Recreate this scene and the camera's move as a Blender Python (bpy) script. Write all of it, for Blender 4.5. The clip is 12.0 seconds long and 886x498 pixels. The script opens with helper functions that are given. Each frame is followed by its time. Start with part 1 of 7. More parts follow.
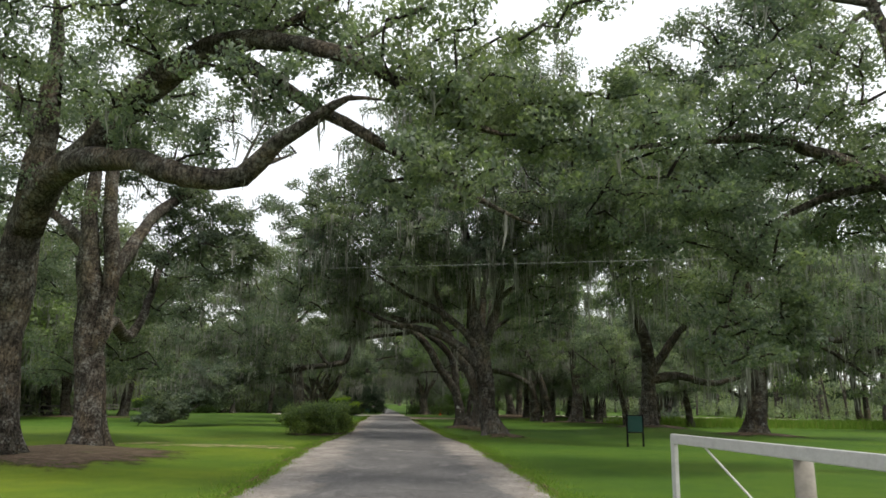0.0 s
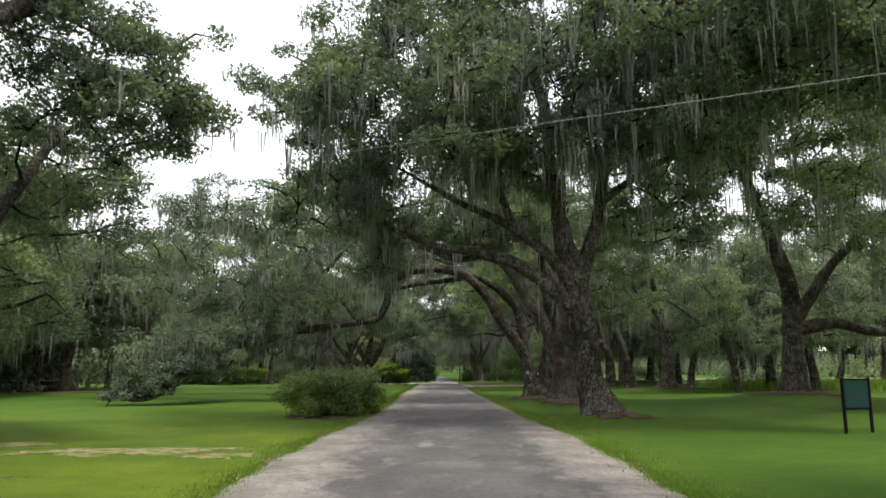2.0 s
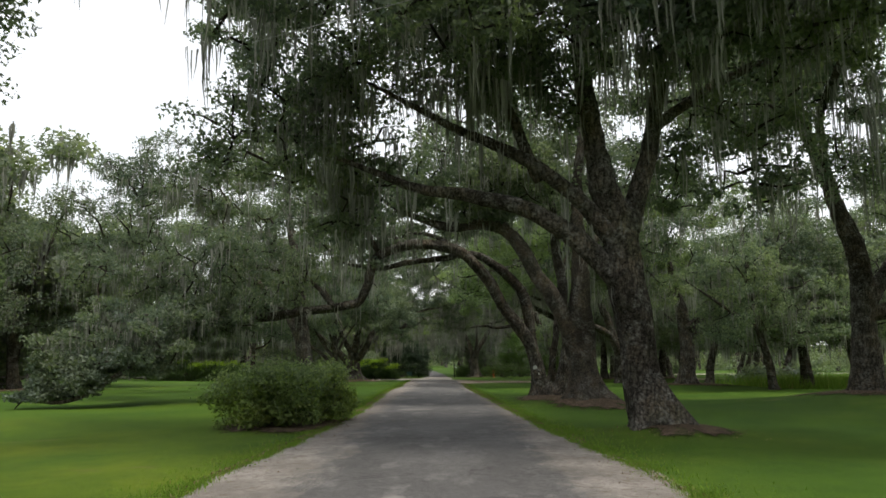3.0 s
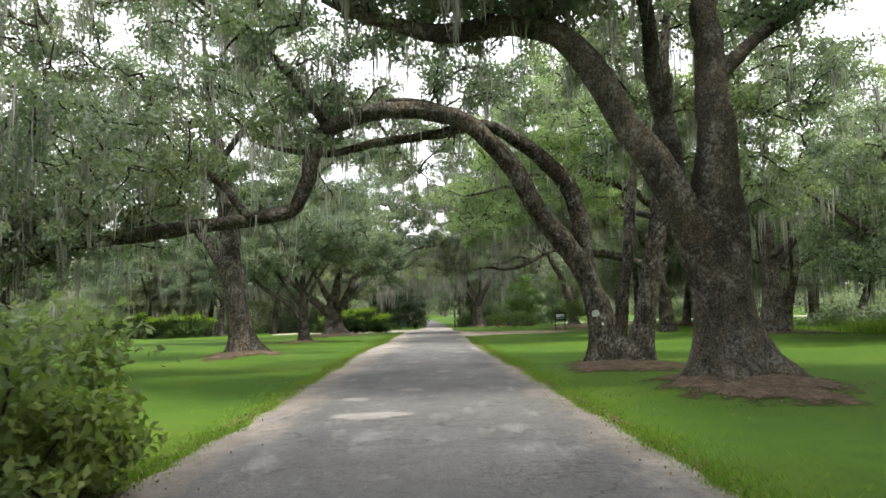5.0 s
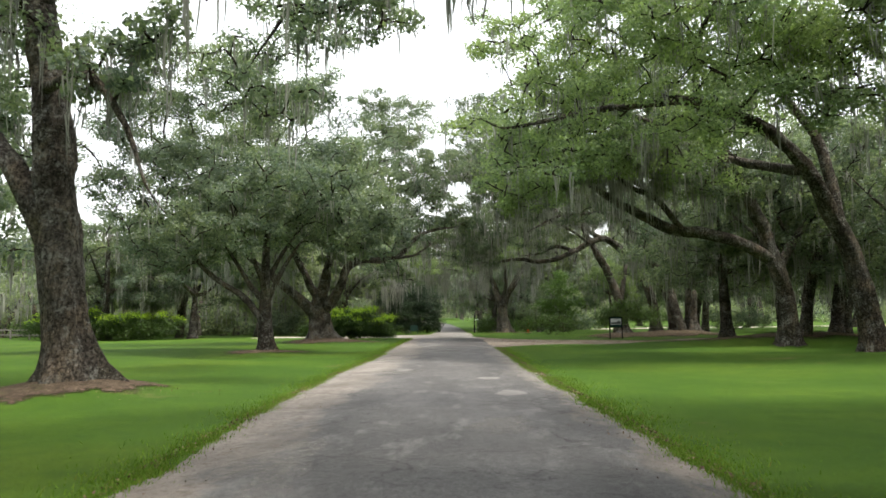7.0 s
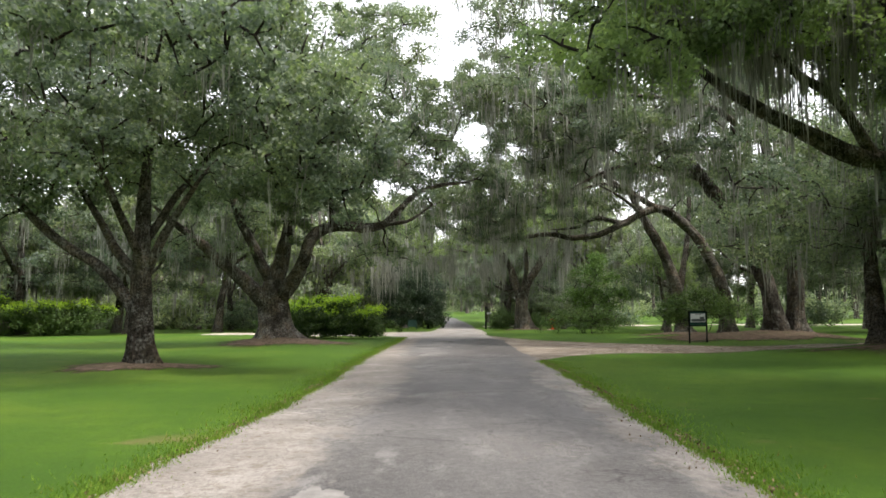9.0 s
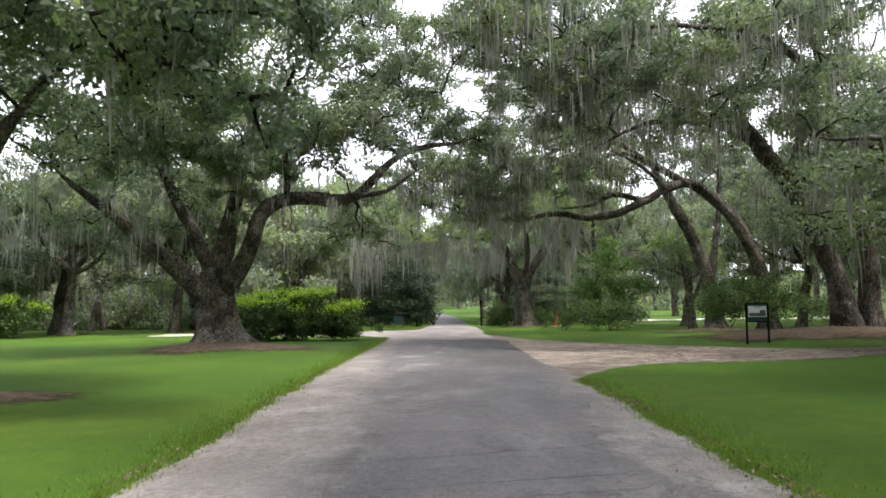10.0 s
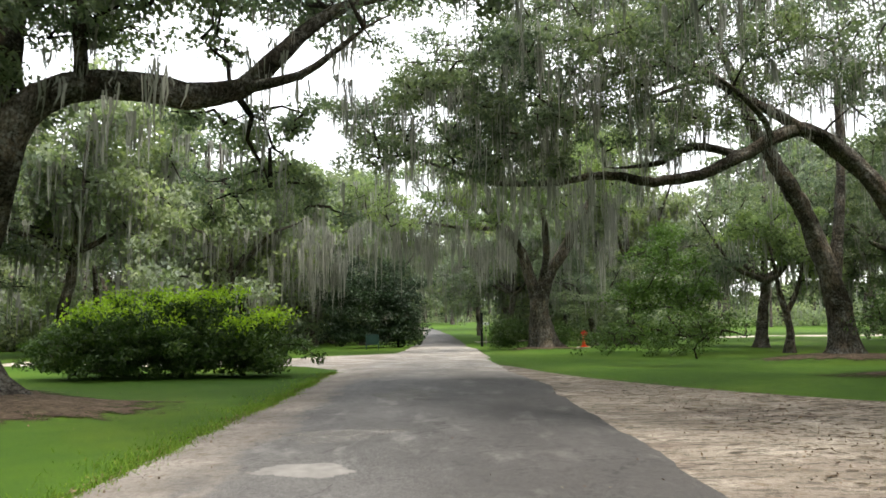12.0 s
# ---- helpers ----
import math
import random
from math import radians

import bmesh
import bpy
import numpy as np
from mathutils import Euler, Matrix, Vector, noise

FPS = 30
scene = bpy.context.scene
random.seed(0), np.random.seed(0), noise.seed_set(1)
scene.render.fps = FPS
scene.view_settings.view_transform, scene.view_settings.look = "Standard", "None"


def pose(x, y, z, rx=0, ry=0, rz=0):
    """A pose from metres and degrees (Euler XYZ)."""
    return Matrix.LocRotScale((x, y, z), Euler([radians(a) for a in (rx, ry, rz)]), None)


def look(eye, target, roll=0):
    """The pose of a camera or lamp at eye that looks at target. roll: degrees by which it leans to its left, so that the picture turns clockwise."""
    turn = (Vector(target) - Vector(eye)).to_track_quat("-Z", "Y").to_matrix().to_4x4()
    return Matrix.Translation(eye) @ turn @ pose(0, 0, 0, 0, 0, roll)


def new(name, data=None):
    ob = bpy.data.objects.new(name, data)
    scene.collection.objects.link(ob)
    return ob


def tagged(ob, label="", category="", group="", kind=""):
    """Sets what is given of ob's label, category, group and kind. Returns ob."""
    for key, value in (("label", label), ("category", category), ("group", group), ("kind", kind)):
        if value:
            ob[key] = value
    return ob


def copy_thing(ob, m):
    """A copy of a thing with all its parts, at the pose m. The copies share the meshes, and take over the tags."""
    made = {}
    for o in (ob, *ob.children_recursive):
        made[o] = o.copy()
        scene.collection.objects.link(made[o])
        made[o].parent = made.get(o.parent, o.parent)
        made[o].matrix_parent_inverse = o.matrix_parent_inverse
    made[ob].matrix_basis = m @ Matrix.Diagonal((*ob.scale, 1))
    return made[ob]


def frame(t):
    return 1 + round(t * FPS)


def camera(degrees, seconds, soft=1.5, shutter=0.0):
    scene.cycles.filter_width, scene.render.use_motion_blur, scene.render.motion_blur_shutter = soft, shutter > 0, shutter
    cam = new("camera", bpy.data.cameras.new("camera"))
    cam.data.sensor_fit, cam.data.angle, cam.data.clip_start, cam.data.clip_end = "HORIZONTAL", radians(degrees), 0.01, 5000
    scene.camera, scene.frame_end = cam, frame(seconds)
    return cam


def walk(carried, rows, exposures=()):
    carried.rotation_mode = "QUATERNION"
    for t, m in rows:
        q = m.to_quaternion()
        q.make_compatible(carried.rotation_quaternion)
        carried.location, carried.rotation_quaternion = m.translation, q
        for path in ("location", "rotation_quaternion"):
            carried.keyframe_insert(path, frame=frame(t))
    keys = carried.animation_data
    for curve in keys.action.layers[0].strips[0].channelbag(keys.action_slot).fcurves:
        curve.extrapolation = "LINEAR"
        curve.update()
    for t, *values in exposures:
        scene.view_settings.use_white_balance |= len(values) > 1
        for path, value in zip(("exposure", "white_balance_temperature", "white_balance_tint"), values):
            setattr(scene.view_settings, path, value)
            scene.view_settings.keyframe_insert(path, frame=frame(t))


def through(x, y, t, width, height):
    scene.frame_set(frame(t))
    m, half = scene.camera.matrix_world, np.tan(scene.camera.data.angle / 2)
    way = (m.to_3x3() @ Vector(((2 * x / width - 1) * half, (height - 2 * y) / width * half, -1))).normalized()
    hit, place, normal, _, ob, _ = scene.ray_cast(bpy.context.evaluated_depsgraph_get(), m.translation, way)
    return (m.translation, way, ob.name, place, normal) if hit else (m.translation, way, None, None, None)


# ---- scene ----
# The camera rides along a lane at 1.4 m: seconds, x, y, z, yaw to the left, pitch up, lean to the left.
cam = camera(61.3, 12.0, soft=1.6, shutter=0.1)
ROWS = [
    (0.0, 0.0, 1.2, 1.404, -3.72, 11.94, 0.89),
    (0.5, 0.064, 4.265, 1.408, -1.04, 11.67, 0.4),
    (1.0, 0.095, 7.374, 1.403, 0.16, 10.74, 0.14),
    (1.5, 0.114, 10.585, 1.397, 0.18, 10.28, -0.11),
    (2.0, 0.159, 13.818, 1.39, -0.01, 9.43, -0.3),
    (2.5, 0.218, 17.154, 1.395, -0.19, 9.13, -0.35),
    (3.0, 0.288, 20.542, 1.389, -0.44, 9.07, -0.35),
    (5.0, 0.501, 35.089, 1.404, -0.54, 5.24, -1.59),
    (5.5, 0.469, 38.994, 1.405, -0.44, 5.06, -1.7),
    (6.0, 0.416, 42.888, 1.426, -0.13, 5.1, -1.73),
    (6.5, 0.35, 46.741, 1.385, 0.24, 5.3, -1.09),
    (8.5, 0.008, 62.205, 1.399, 1.06, 5.76, -0.19),
    (9.0, -0.051, 66.1, 1.406, 0.97, 5.0, -0.12),
    (9.5, -0.096, 69.975, 1.401, 0.68, 4.56, -0.32),
    (10.0, -0.084, 73.933, 1.399, 0.28, 4.66, -0.62),
    (10.5, -0.051, 77.883, 1.41, -0.08, 5.18, -0.63),
    (11.0, -0.024, 81.724, 1.403, -0.15, 5.74, -0.68),
    (11.5, 0.031, 85.369, 1.401, -0.24, 5.91, -0.78),
    (12.0, 0.095, 88.926, 1.383, -0.27, 5.87, -0.67),
]
walk(cam, [(t, pose(x, y, z, 0, 0, yaw) @ pose(0, 0, 0, 90 + pitch) @ pose(0, 0, 0, 0, 0, lean)) for t, x, y, z, yaw, pitch, lean in ROWS],
     exposures=[(0.0, 0.0, 6500, 10), (0.5, -0.05, 6500, 10), (1.5, 0.3, 6500, 10), (2.5, 0.2, 6500, 10), (3.0, -0.1, 6500, 10), (3.3, 0.05, 6500, 10), (4.8, 1.12, 6500, 10), (5.5, 1.02, 6500, 10), (6.5, 1.0, 6500, 10), (8.3, 0.15, 6500, 10), (8.5, 0.17, 6500, 10), (9.0, 0.93, 6450, 13), (9.5, 1.14, 6200, 16), (10.5, 0.98, 6250, 17), (11.5, 0.98, 6450, 14), (12.0, 0.95, 6500, 10)])

# ---------------------------------------------------------------- light: thin overcast with a soft high sun
SUN_UP, SUN_ROUND = 62.0, 122.0
world = bpy.data.worlds.new("overcast_sky")
scene.world = world
world.use_nodes = True
wn = world.node_tree.nodes
wl = world.node_tree.links
wn.clear()
w_out = wn.new("ShaderNodeOutputWorld")
w_add = wn.new("ShaderNodeAddShader")
w_sky = wn.new("ShaderNodeTexSky")
w_sky.sky_type, w_sky.sun_disc = "NISHITA", False
w_sky.sun_elevation, w_sky.sun_rotation = radians(SUN_UP), radians(SUN_ROUND)
w_sky.dust_density = 6.0
w_b1 = wn.new("ShaderNodeBackground")
w_b1.inputs["Strength"].default_value = 0.05
w_b2 = wn.new("ShaderNodeBackground")
w_b2.inputs["Color"].default_value = (0.98, 0.99, 1.0, 1)
w_b2.inputs["Strength"].default_value = 1.15
wl.new(w_sky.outputs[0], w_b1.inputs["Color"])
wl.new(w_b1.outputs[0], w_add.inputs[0])
wl.new(w_b2.outputs[0], w_add.inputs[1])
wl.new(w_add.outputs[0], w_out.inputs["Surface"])
sun = new("sun", bpy.data.lights.new("sun", "SUN"))
sun.data.energy, sun.data.angle, sun.data.color = 2.6, radians(12), (1.0, 0.95, 0.85)
sun_dir = Vector((math.sin(radians(SUN_ROUND)) * math.cos(radians(SUN_UP)), math.cos(radians(SUN_ROUND)) * math.cos(radians(SUN_UP)), math.sin(radians(SUN_UP))))
sun.matrix_world = look(sun_dir * 60, (0, 0, 0))


# ---------------------------------------------------------------- materials
class Mat:
    """A node material with short helpers."""

    def __init__(self, name):
        self.m = bpy.data.materials.new(name)
        self.m.use_nodes = True
        self.n, self.l = self.m.node_tree.nodes, self.m.node_tree.links
        self.b = self.n["Principled BSDF"]
        self.out = self.n["Material Output"]

    def put(self, socket, value):
        if isinstance(value, bpy.types.NodeSocket):
            self.l.new(value, socket)
        else:
            socket.default_value = (*value, 1) if isinstance(value, tuple) and len(value) == 3 and socket.type == "RGBA" else value

    def coord(self, kind="Object", scale=(1, 1, 1)):
        c, mp = self.n.new("ShaderNodeTexCoord"), self.n.new("ShaderNodeMapping")
        mp.inputs["Scale"].default_value = scale
        self.l.new(c.outputs[kind], mp.inputs["Vector"])
        return mp.outputs[0]

    def place(self, scale=(1, 1, 1)):
        g, mp = self.n.new("ShaderNodeNewGeometry"), self.n.new("ShaderNodeMapping")
        mp.inputs["Scale"].default_value = scale
        self.l.new(g.outputs["Position"], mp.inputs["Vector"])
        return mp.outputs[0]

    def noise(self, vector, scale, detail=4.0, rough=0.55, warp=0.0):
        t = self.n.new("ShaderNodeTexNoise")
        t.inputs["Scale"].default_value, t.inputs["Detail"].default_value, t.inputs["Roughness"].default_value = scale, detail, rough
        t.inputs["Distortion"].default_value = warp
        self.l.new(vector, t.inputs["Vector"])
        return t.outputs[0]

    def cells(self, vector, scale, feature="F1"):
        t = self.n.new("ShaderNodeTexVoronoi")
        t.feature = feature
        t.inputs["Scale"].default_value = scale
        self.l.new(vector, t.inputs["Vector"])
        return t.outputs[0]

    def ramp(self, fac, *stops):
        r = self.n.new("ShaderNodeValToRGB")
        e = r.color_ramp.elements
        while len(e) < len(stops):
            e.new(0.5)
        for i, (p, c) in enumerate(stops):
            e[i].position = p
            e[i].color = (*c, 1) if isinstance(c, tuple) else (c, c, c, 1)
        self.l.new(fac, r.inputs[0])
        return r.outputs[0]

    def mix(self, fac, a, b, blend="MIX"):
        x = self.n.new("ShaderNodeMix")
        x.data_type, x.blend_type = "RGBA", blend
        self.put(x.inputs[0], fac)
        self.put(x.inputs[6], a)
        self.put(x.inputs[7], b)
        return x.outputs[2]

    def calc(self, op, a, b=0.0, clamp=False):
        x = self.n.new("ShaderNodeMath")
        x.operation, x.use_clamp = op, clamp
        self.put(x.inputs[0], a)
        self.put(x.inputs[1], b)
        return x.outputs[0]

    def axis(self, vector, which):
        s = self.n.new("ShaderNodeSeparateXYZ")
        self.l.new(vector, s.inputs[0])
        return s.outputs[which]

    def rim(self, breakup=3.0, reach=0.5):
        """1 inside a draped patch, 0 past its crumbling border."""
        a = self.n.new("ShaderNodeAttribute")
        a.attribute_name = "rim"
        worn = self.calc("MULTIPLY", self.calc("SUBTRACT", self.noise(self.place(), breakup, 8.0, 0.75), 0.5), reach * 2.2)
        crumbs = self.calc("MULTIPLY", self.calc("SUBTRACT", self.noise(self.place(), breakup * 6, 5.0, 0.75), 0.5), reach)
        return self.ramp(self.calc("ADD", self.calc("ADD", a.outputs["Fac"], worn), crumbs), (0.62, 1.0), (0.78, 0.0))

    def cut(self, mask):
        """Lets the ground show where the mask is 0."""
        t, m = self.n.new("ShaderNodeBsdfTransparent"), self.n.new("ShaderNodeMixShader")
        self.put(m.inputs[0], mask)
        self.l.new(t.outputs[0], m.inputs[1])
        self.l.new(self.b.outputs[0], m.inputs[2])
        self.l.new(m.outputs[0], self.out.inputs["Surface"])

    def island(self):
        return self.n.new("ShaderNodeNewGeometry").outputs["Random Per Island"]

    def each(self):
        return self.n.new("ShaderNodeObjectInfo").outputs["Random"]

    def bump(self, height, strength=0.4, distance=0.02):
        b = self.n.new("ShaderNodeBump")
        b.inputs["Strength"].default_value, b.inputs["Distance"].default_value = strength, distance
        self.l.new(height, b.inputs["Height"])
        self.l.new(b.outputs[0], self.b.inputs["Normal"])

    def done(self, color, rough=0.8, metal=0.0, gloss=None):
        self.put(self.b.inputs["Base Color"], color)
        self.put(self.b.inputs["Roughness"], rough)
        self.put(self.b.inputs["Metallic"], metal)
        if gloss is not None:
            self.put(self.b.inputs["Specular IOR Level"], gloss)
        return self.m


def leaf_material(name, dark, mid, light, through=0.35, rough=0.5, gloss=0.3):
    """Leaves: hue and value differ from leaf to leaf, light comes through them."""
    k = Mat(name)
    spray = k.noise(k.place(), 1.1, 3.0)
    col = k.ramp(k.calc("ADD", k.calc("MULTIPLY", k.island(), 0.55), k.calc("MULTIPLY", k.calc("SUBTRACT", spray, 0.25), 0.9)), (0.1, dark), (0.5, mid), (0.9, light))
    big = k.noise(k.place(), 0.3, 3.0)
    col = k.mix(k.ramp(big, (0.38, 0.0), (0.65, 0.8)), col, k.mix(1.0, col, (1.38, 1.3, 0.9), "MULTIPLY"))
    hsv = k.n.new("ShaderNodeHueSaturation")
    k.put(hsv.inputs["Value"], k.calc("ADD", k.calc("MULTIPLY", k.each(), 0.35), 0.85))
    k.put(hsv.inputs["Color"], col)
    col = hsv.outputs[0]
    k.done(col, rough, 0.0, gloss)
    t = k.n.new("ShaderNodeBsdfTranslucent")
    k.put(t.inputs["Color"], k.mix(1.0, col, (1.15, 1.35, 0.6), "MULTIPLY"))
    m = k.n.new("ShaderNodeMixShader")
    m.inputs[0].default_value = through
    k.l.new(k.b.outputs[0], m.inputs[1])
    k.l.new(t.outputs[0], m.inputs[2])
    k.l.new(m.outputs[0], k.out.inputs["Surface"])
    return k.m


def bark_material(name, dark, mid, pale, lichen=0.5, ridge=9.0, plate=0.2):
    """Furrowed bark: upright ridges broken into plates, wide grey lichen, green film and darker zones."""
    k = Mat(name)
    p = k.coord("Object")
    bend = k.mix(1.0, k.ramp(k.noise(p, 3.0, 4.0), (0.2, 0.0), (0.8, 1.0)), k.ramp(k.noise(p, 14.0, 4.0), (0.2, 0.0), (0.8, 0.55)), "ADD")
    warped = k.mix(1.0, k.coord("Object", (ridge, ridge, ridge * plate)), bend, "ADD")
    crack = k.ramp(k.cells(warped, 1.0, "DISTANCE_TO_EDGE"), (0.0, 0.3), (0.22, 1.0))
    fine = k.noise(k.coord("Object", (ridge * 2.2, ridge * 2.2, ridge * 1.5)), 1.0, 8.0, 0.8, 0.3)
    broad = k.noise(k.coord("Object", (ridge * 0.45, ridge * 0.45, ridge * 0.22)), 1.0, 6.0, 0.7, 0.4)
    flake = k.noise(k.coord("Object", (ridge * 0.9, ridge * 0.9, ridge * 1.7)), 1.0, 5.0, 0.7, 0.6)
    h = k.calc("ADD", k.calc("ADD", k.calc("MULTIPLY", k.calc("MULTIPLY", crack, broad), 0.3), k.calc("MULTIPLY", fine, 0.56)), k.calc("MULTIPLY", flake, 0.36))
    col = k.ramp(h, (0.47, dark), (0.6, mid), (0.76, pale))
    tan = k.noise(p, 1.1, 6.0, 0.7)
    col = k.mix(k.ramp(tan, (0.45, 0.0), (0.62, 0.7)), col, k.mix(1.0, col, (1.5, 1.28, 1.02), "MULTIPLY"))
    dark_zone = k.noise(p, 0.55, 6.0, 0.65)
    col = k.mix(k.ramp(dark_zone, (0.4, 0.9), (0.56, 0.0)), col, k.mix(1.0, col, (0.42, 0.39, 0.36), "MULTIPLY"))
    film = k.noise(p, 1.3, 6.0, 0.7)
    col = k.mix(k.ramp(film, (0.5, 0.0), (0.68, 0.55)), col, k.mix(1.0, col, (0.62, 0.78, 0.5), "MULTIPLY"))
    crust = k.calc("MULTIPLY", k.ramp(k.noise(p, 2.4, 7.0, 0.7), (0.48, 0.0), (0.62, 1.0)), k.ramp(k.noise(p, 13.0, 6.0, 0.75), (0.46, 0.0), (0.6, lichen)))
    col = k.mix(crust, col, (0.3, 0.3, 0.275))
    flecks = k.noise(k.coord("Object", (1.0, 1.0, 0.7)), 30.0, 4.0, 0.7)
    col = k.mix(k.ramp(flecks, (0.62, 0.0), (0.7, lichen)), col, (0.26, 0.262, 0.24))
    k.bump(h, 1.0, 0.09)
    return k.done(col, 0.95, 0.0, 0.1)


M_BARK = bark_material("oak_bark", (0.018, 0.0165, 0.0145), (0.098, 0.088, 0.075), (0.25, 0.235, 0.212), 0.85, 9.0, 0.25)
M_BARK_FLAKY = bark_material("flaky_bark", (0.026, 0.023, 0.02), (0.11, 0.1, 0.086), (0.24, 0.222, 0.195), 0.75, 22.0, 0.5)
M_TWIG = bark_material("twig_bark", (0.02, 0.017, 0.014), (0.042, 0.036, 0.03), (0.085, 0.075, 0.064), 0.3, 30.0)
M_LEAF = leaf_material("oak_leaves", (0.063, 0.086, 0.081), (0.123, 0.156, 0.134), (0.207, 0.242, 0.206), 0.47)
# Brighter copy of oak_leaves: sunlight on the crowns put into the colour.
M_LEAF_LIT = leaf_material("lit_oak_leaves", (0.084, 0.117, 0.076), (0.154, 0.202, 0.124), (0.253, 0.316, 0.195), 0.5)
# Lighter copy of oak_leaves for far crowns: haze and skylight put into colour.
M_LEAF_FAR = leaf_material("haze_lit_leaves", (0.092, 0.114, 0.094), (0.164, 0.197, 0.159), (0.261, 0.292, 0.244), 0.5)
M_LEAF_HEDGE = leaf_material("azalea_leaves", (0.075, 0.112, 0.043), (0.150, 0.210, 0.073), (0.269, 0.331, 0.112), 0.45)
M_LEAF_DARK = leaf_material("hedge_leaves", (0.025, 0.052, 0.016), (0.052, 0.092, 0.028), (0.098, 0.149, 0.046), 0.3)
M_LEAF_TIP = leaf_material("new_hedge_growth", (0.13, 0.21, 0.02), (0.22, 0.33, 0.03), (0.32, 0.44, 0.05), 0.45)
M_LEAF_GLOSS = leaf_material("magnolia_leaves", (0.012, 0.028, 0.014), (0.022, 0.045, 0.022), (0.04, 0.07, 0.035), 0.15, 0.5, 0.3)
M_LEAF_BRIGHT = leaf_material("sapling_leaves", (0.04, 0.075, 0.025), (0.065, 0.115, 0.04), (0.11, 0.18, 0.06), 0.45)

k = Mat("spanish_moss")
col = k.ramp(k.calc("ADD", k.calc("MULTIPLY", k.island(), 0.5), k.calc("MULTIPLY", k.noise(k.place(), 1.6, 2.0), 0.5)), (0.2, (0.18, 0.188, 0.16)), (0.5, (0.28, 0.285, 0.245)), (0.8, (0.41, 0.41, 0.36)))
k.done(col, 0.95, 0.0, 0.05)
t = k.n.new("ShaderNodeBsdfTranslucent")
k.put(t.inputs["Color"], col)
ms = k.n.new("ShaderNodeMixShader")
ms.inputs[0].default_value = 0.5
k.l.new(k.b.outputs[0], ms.inputs[1])
k.l.new(t.outputs[0], ms.inputs[2])
k.l.new(ms.outputs[0], k.out.inputs["Surface"])
M_MOSS = k.m

k = Mat("lawn")
v = k.place()
col = k.ramp(k.noise(v, 0.16, 5.0, 0.6), (0.3, (0.038, 0.083, 0.0095)), (0.5, (0.058, 0.112, 0.0115)), (0.7, (0.086, 0.135, 0.0145)))
col = k.mix(k.ramp(k.noise(v, 1.7, 6.0, 0.7), (0.35, 0.0), (0.75, 0.65)), col, (0.03, 0.074, 0.012))
col = k.mix(0.6, col, k.mix(1.0, col, k.ramp(k.noise(k.place((1, 1, 1)), 38.0, 3.0, 0.7), (0.3, 0.45), (0.7, 1.5)), "MULTIPLY"))
# Yellower before y 52: dry patches, plus sunlight put into the colour.
sunny_dry = k.calc("MULTIPLY", k.calc("MULTIPLY", k.calc("SUBTRACT", 52.0, k.axis(v, 1)), 0.04, True), k.calc("MULTIPLY", k.calc("SUBTRACT", 5.0, k.axis(v, 0)), 0.2, True))
col = k.mix(sunny_dry, col, k.mix(1.0, col, k.ramp(k.noise(v, 0.22, 5.0, 0.65), (0.35, (1.3, 1.15, 1.0)), (0.62, (1.9, 1.42, 1.05))), "MULTIPLY"))
bare = k.noise(k.place((0.55, 1.0, 1.0)), 0.42, 6.0, 0.65)
col = k.mix(k.ramp(bare, (0.63, 0.0), (0.72, 0.75)), col, (0.15, 0.125, 0.055))
k.bump(k.noise(v, 60.0, 4.0, 0.7), 0.5, 0.03)
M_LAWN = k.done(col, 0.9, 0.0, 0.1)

k = Mat("grass_blades")
col = k.ramp(k.island(), (0.0, (0.1, 0.19, 0.022)), (0.5, (0.14, 0.245, 0.028)), (0.9, (0.19, 0.29, 0.04)), (1.0, (0.26, 0.23, 0.08)))
k.done(col, 0.7, 0.0, 0.15)
t = k.n.new("ShaderNodeBsdfTranslucent")
k.put(t.inputs["Color"], col)
ms = k.n.new("ShaderNodeMixShader")
ms.inputs[0].default_value = 0.35
k.l.new(k.b.outputs[0], ms.inputs[1])
k.l.new(t.outputs[0], ms.inputs[2])
k.l.new(ms.outputs[0], k.out.inputs["Surface"])
M_BLADE = k.m


def sand_colour(k):
    v = k.place()
    c = k.ramp(k.noise(v, 0.8, 7.0, 0.65), (0.3, (0.21, 0.19, 0.168)), (0.5, (0.335, 0.308, 0.28)), (0.7, (0.49, 0.46, 0.425)))
    c = k.mix(k.ramp(k.noise(v, 4.5, 6.0, 0.7), (0.54, 0.0), (0.64, 0.65)), c, (0.17, 0.13, 0.088))
    c = k.mix(k.ramp(k.noise(v, 17.0, 5.0, 0.75), (0.5, 0.0), (0.62, 0.6)), c, (0.11, 0.09, 0.068))
    return k.mix(0.7, c, k.mix(1.0, c, k.ramp(k.noise(v, 55.0, 3.0, 0.7), (0.3, 0.5), (0.7, 1.45)), "MULTIPLY"))


k = Mat("worn_asphalt")
v = k.place()
x_at = k.axis(v, 0)
grey = k.ramp(k.noise(k.place((1.0, 0.35, 1.0)), 0.7, 6.0, 0.6), (0.32, (0.068, 0.066, 0.065)), (0.55, (0.094, 0.091, 0.089)), (0.72, (0.13, 0.126, 0.123)))
grey = k.mix(0.8, grey, k.mix(1.0, grey, k.ramp(k.noise(v, 75.0, 2.0, 0.8), (0.3, 0.45), (0.7, 1.55)), "MULTIPLY"))
grey = k.mix(0.8, grey, k.mix(1.0, grey, k.ramp(k.noise(v, 14.0, 5.0, 0.75), (0.32, 0.62), (0.68, 1.38)), "MULTIPLY"))
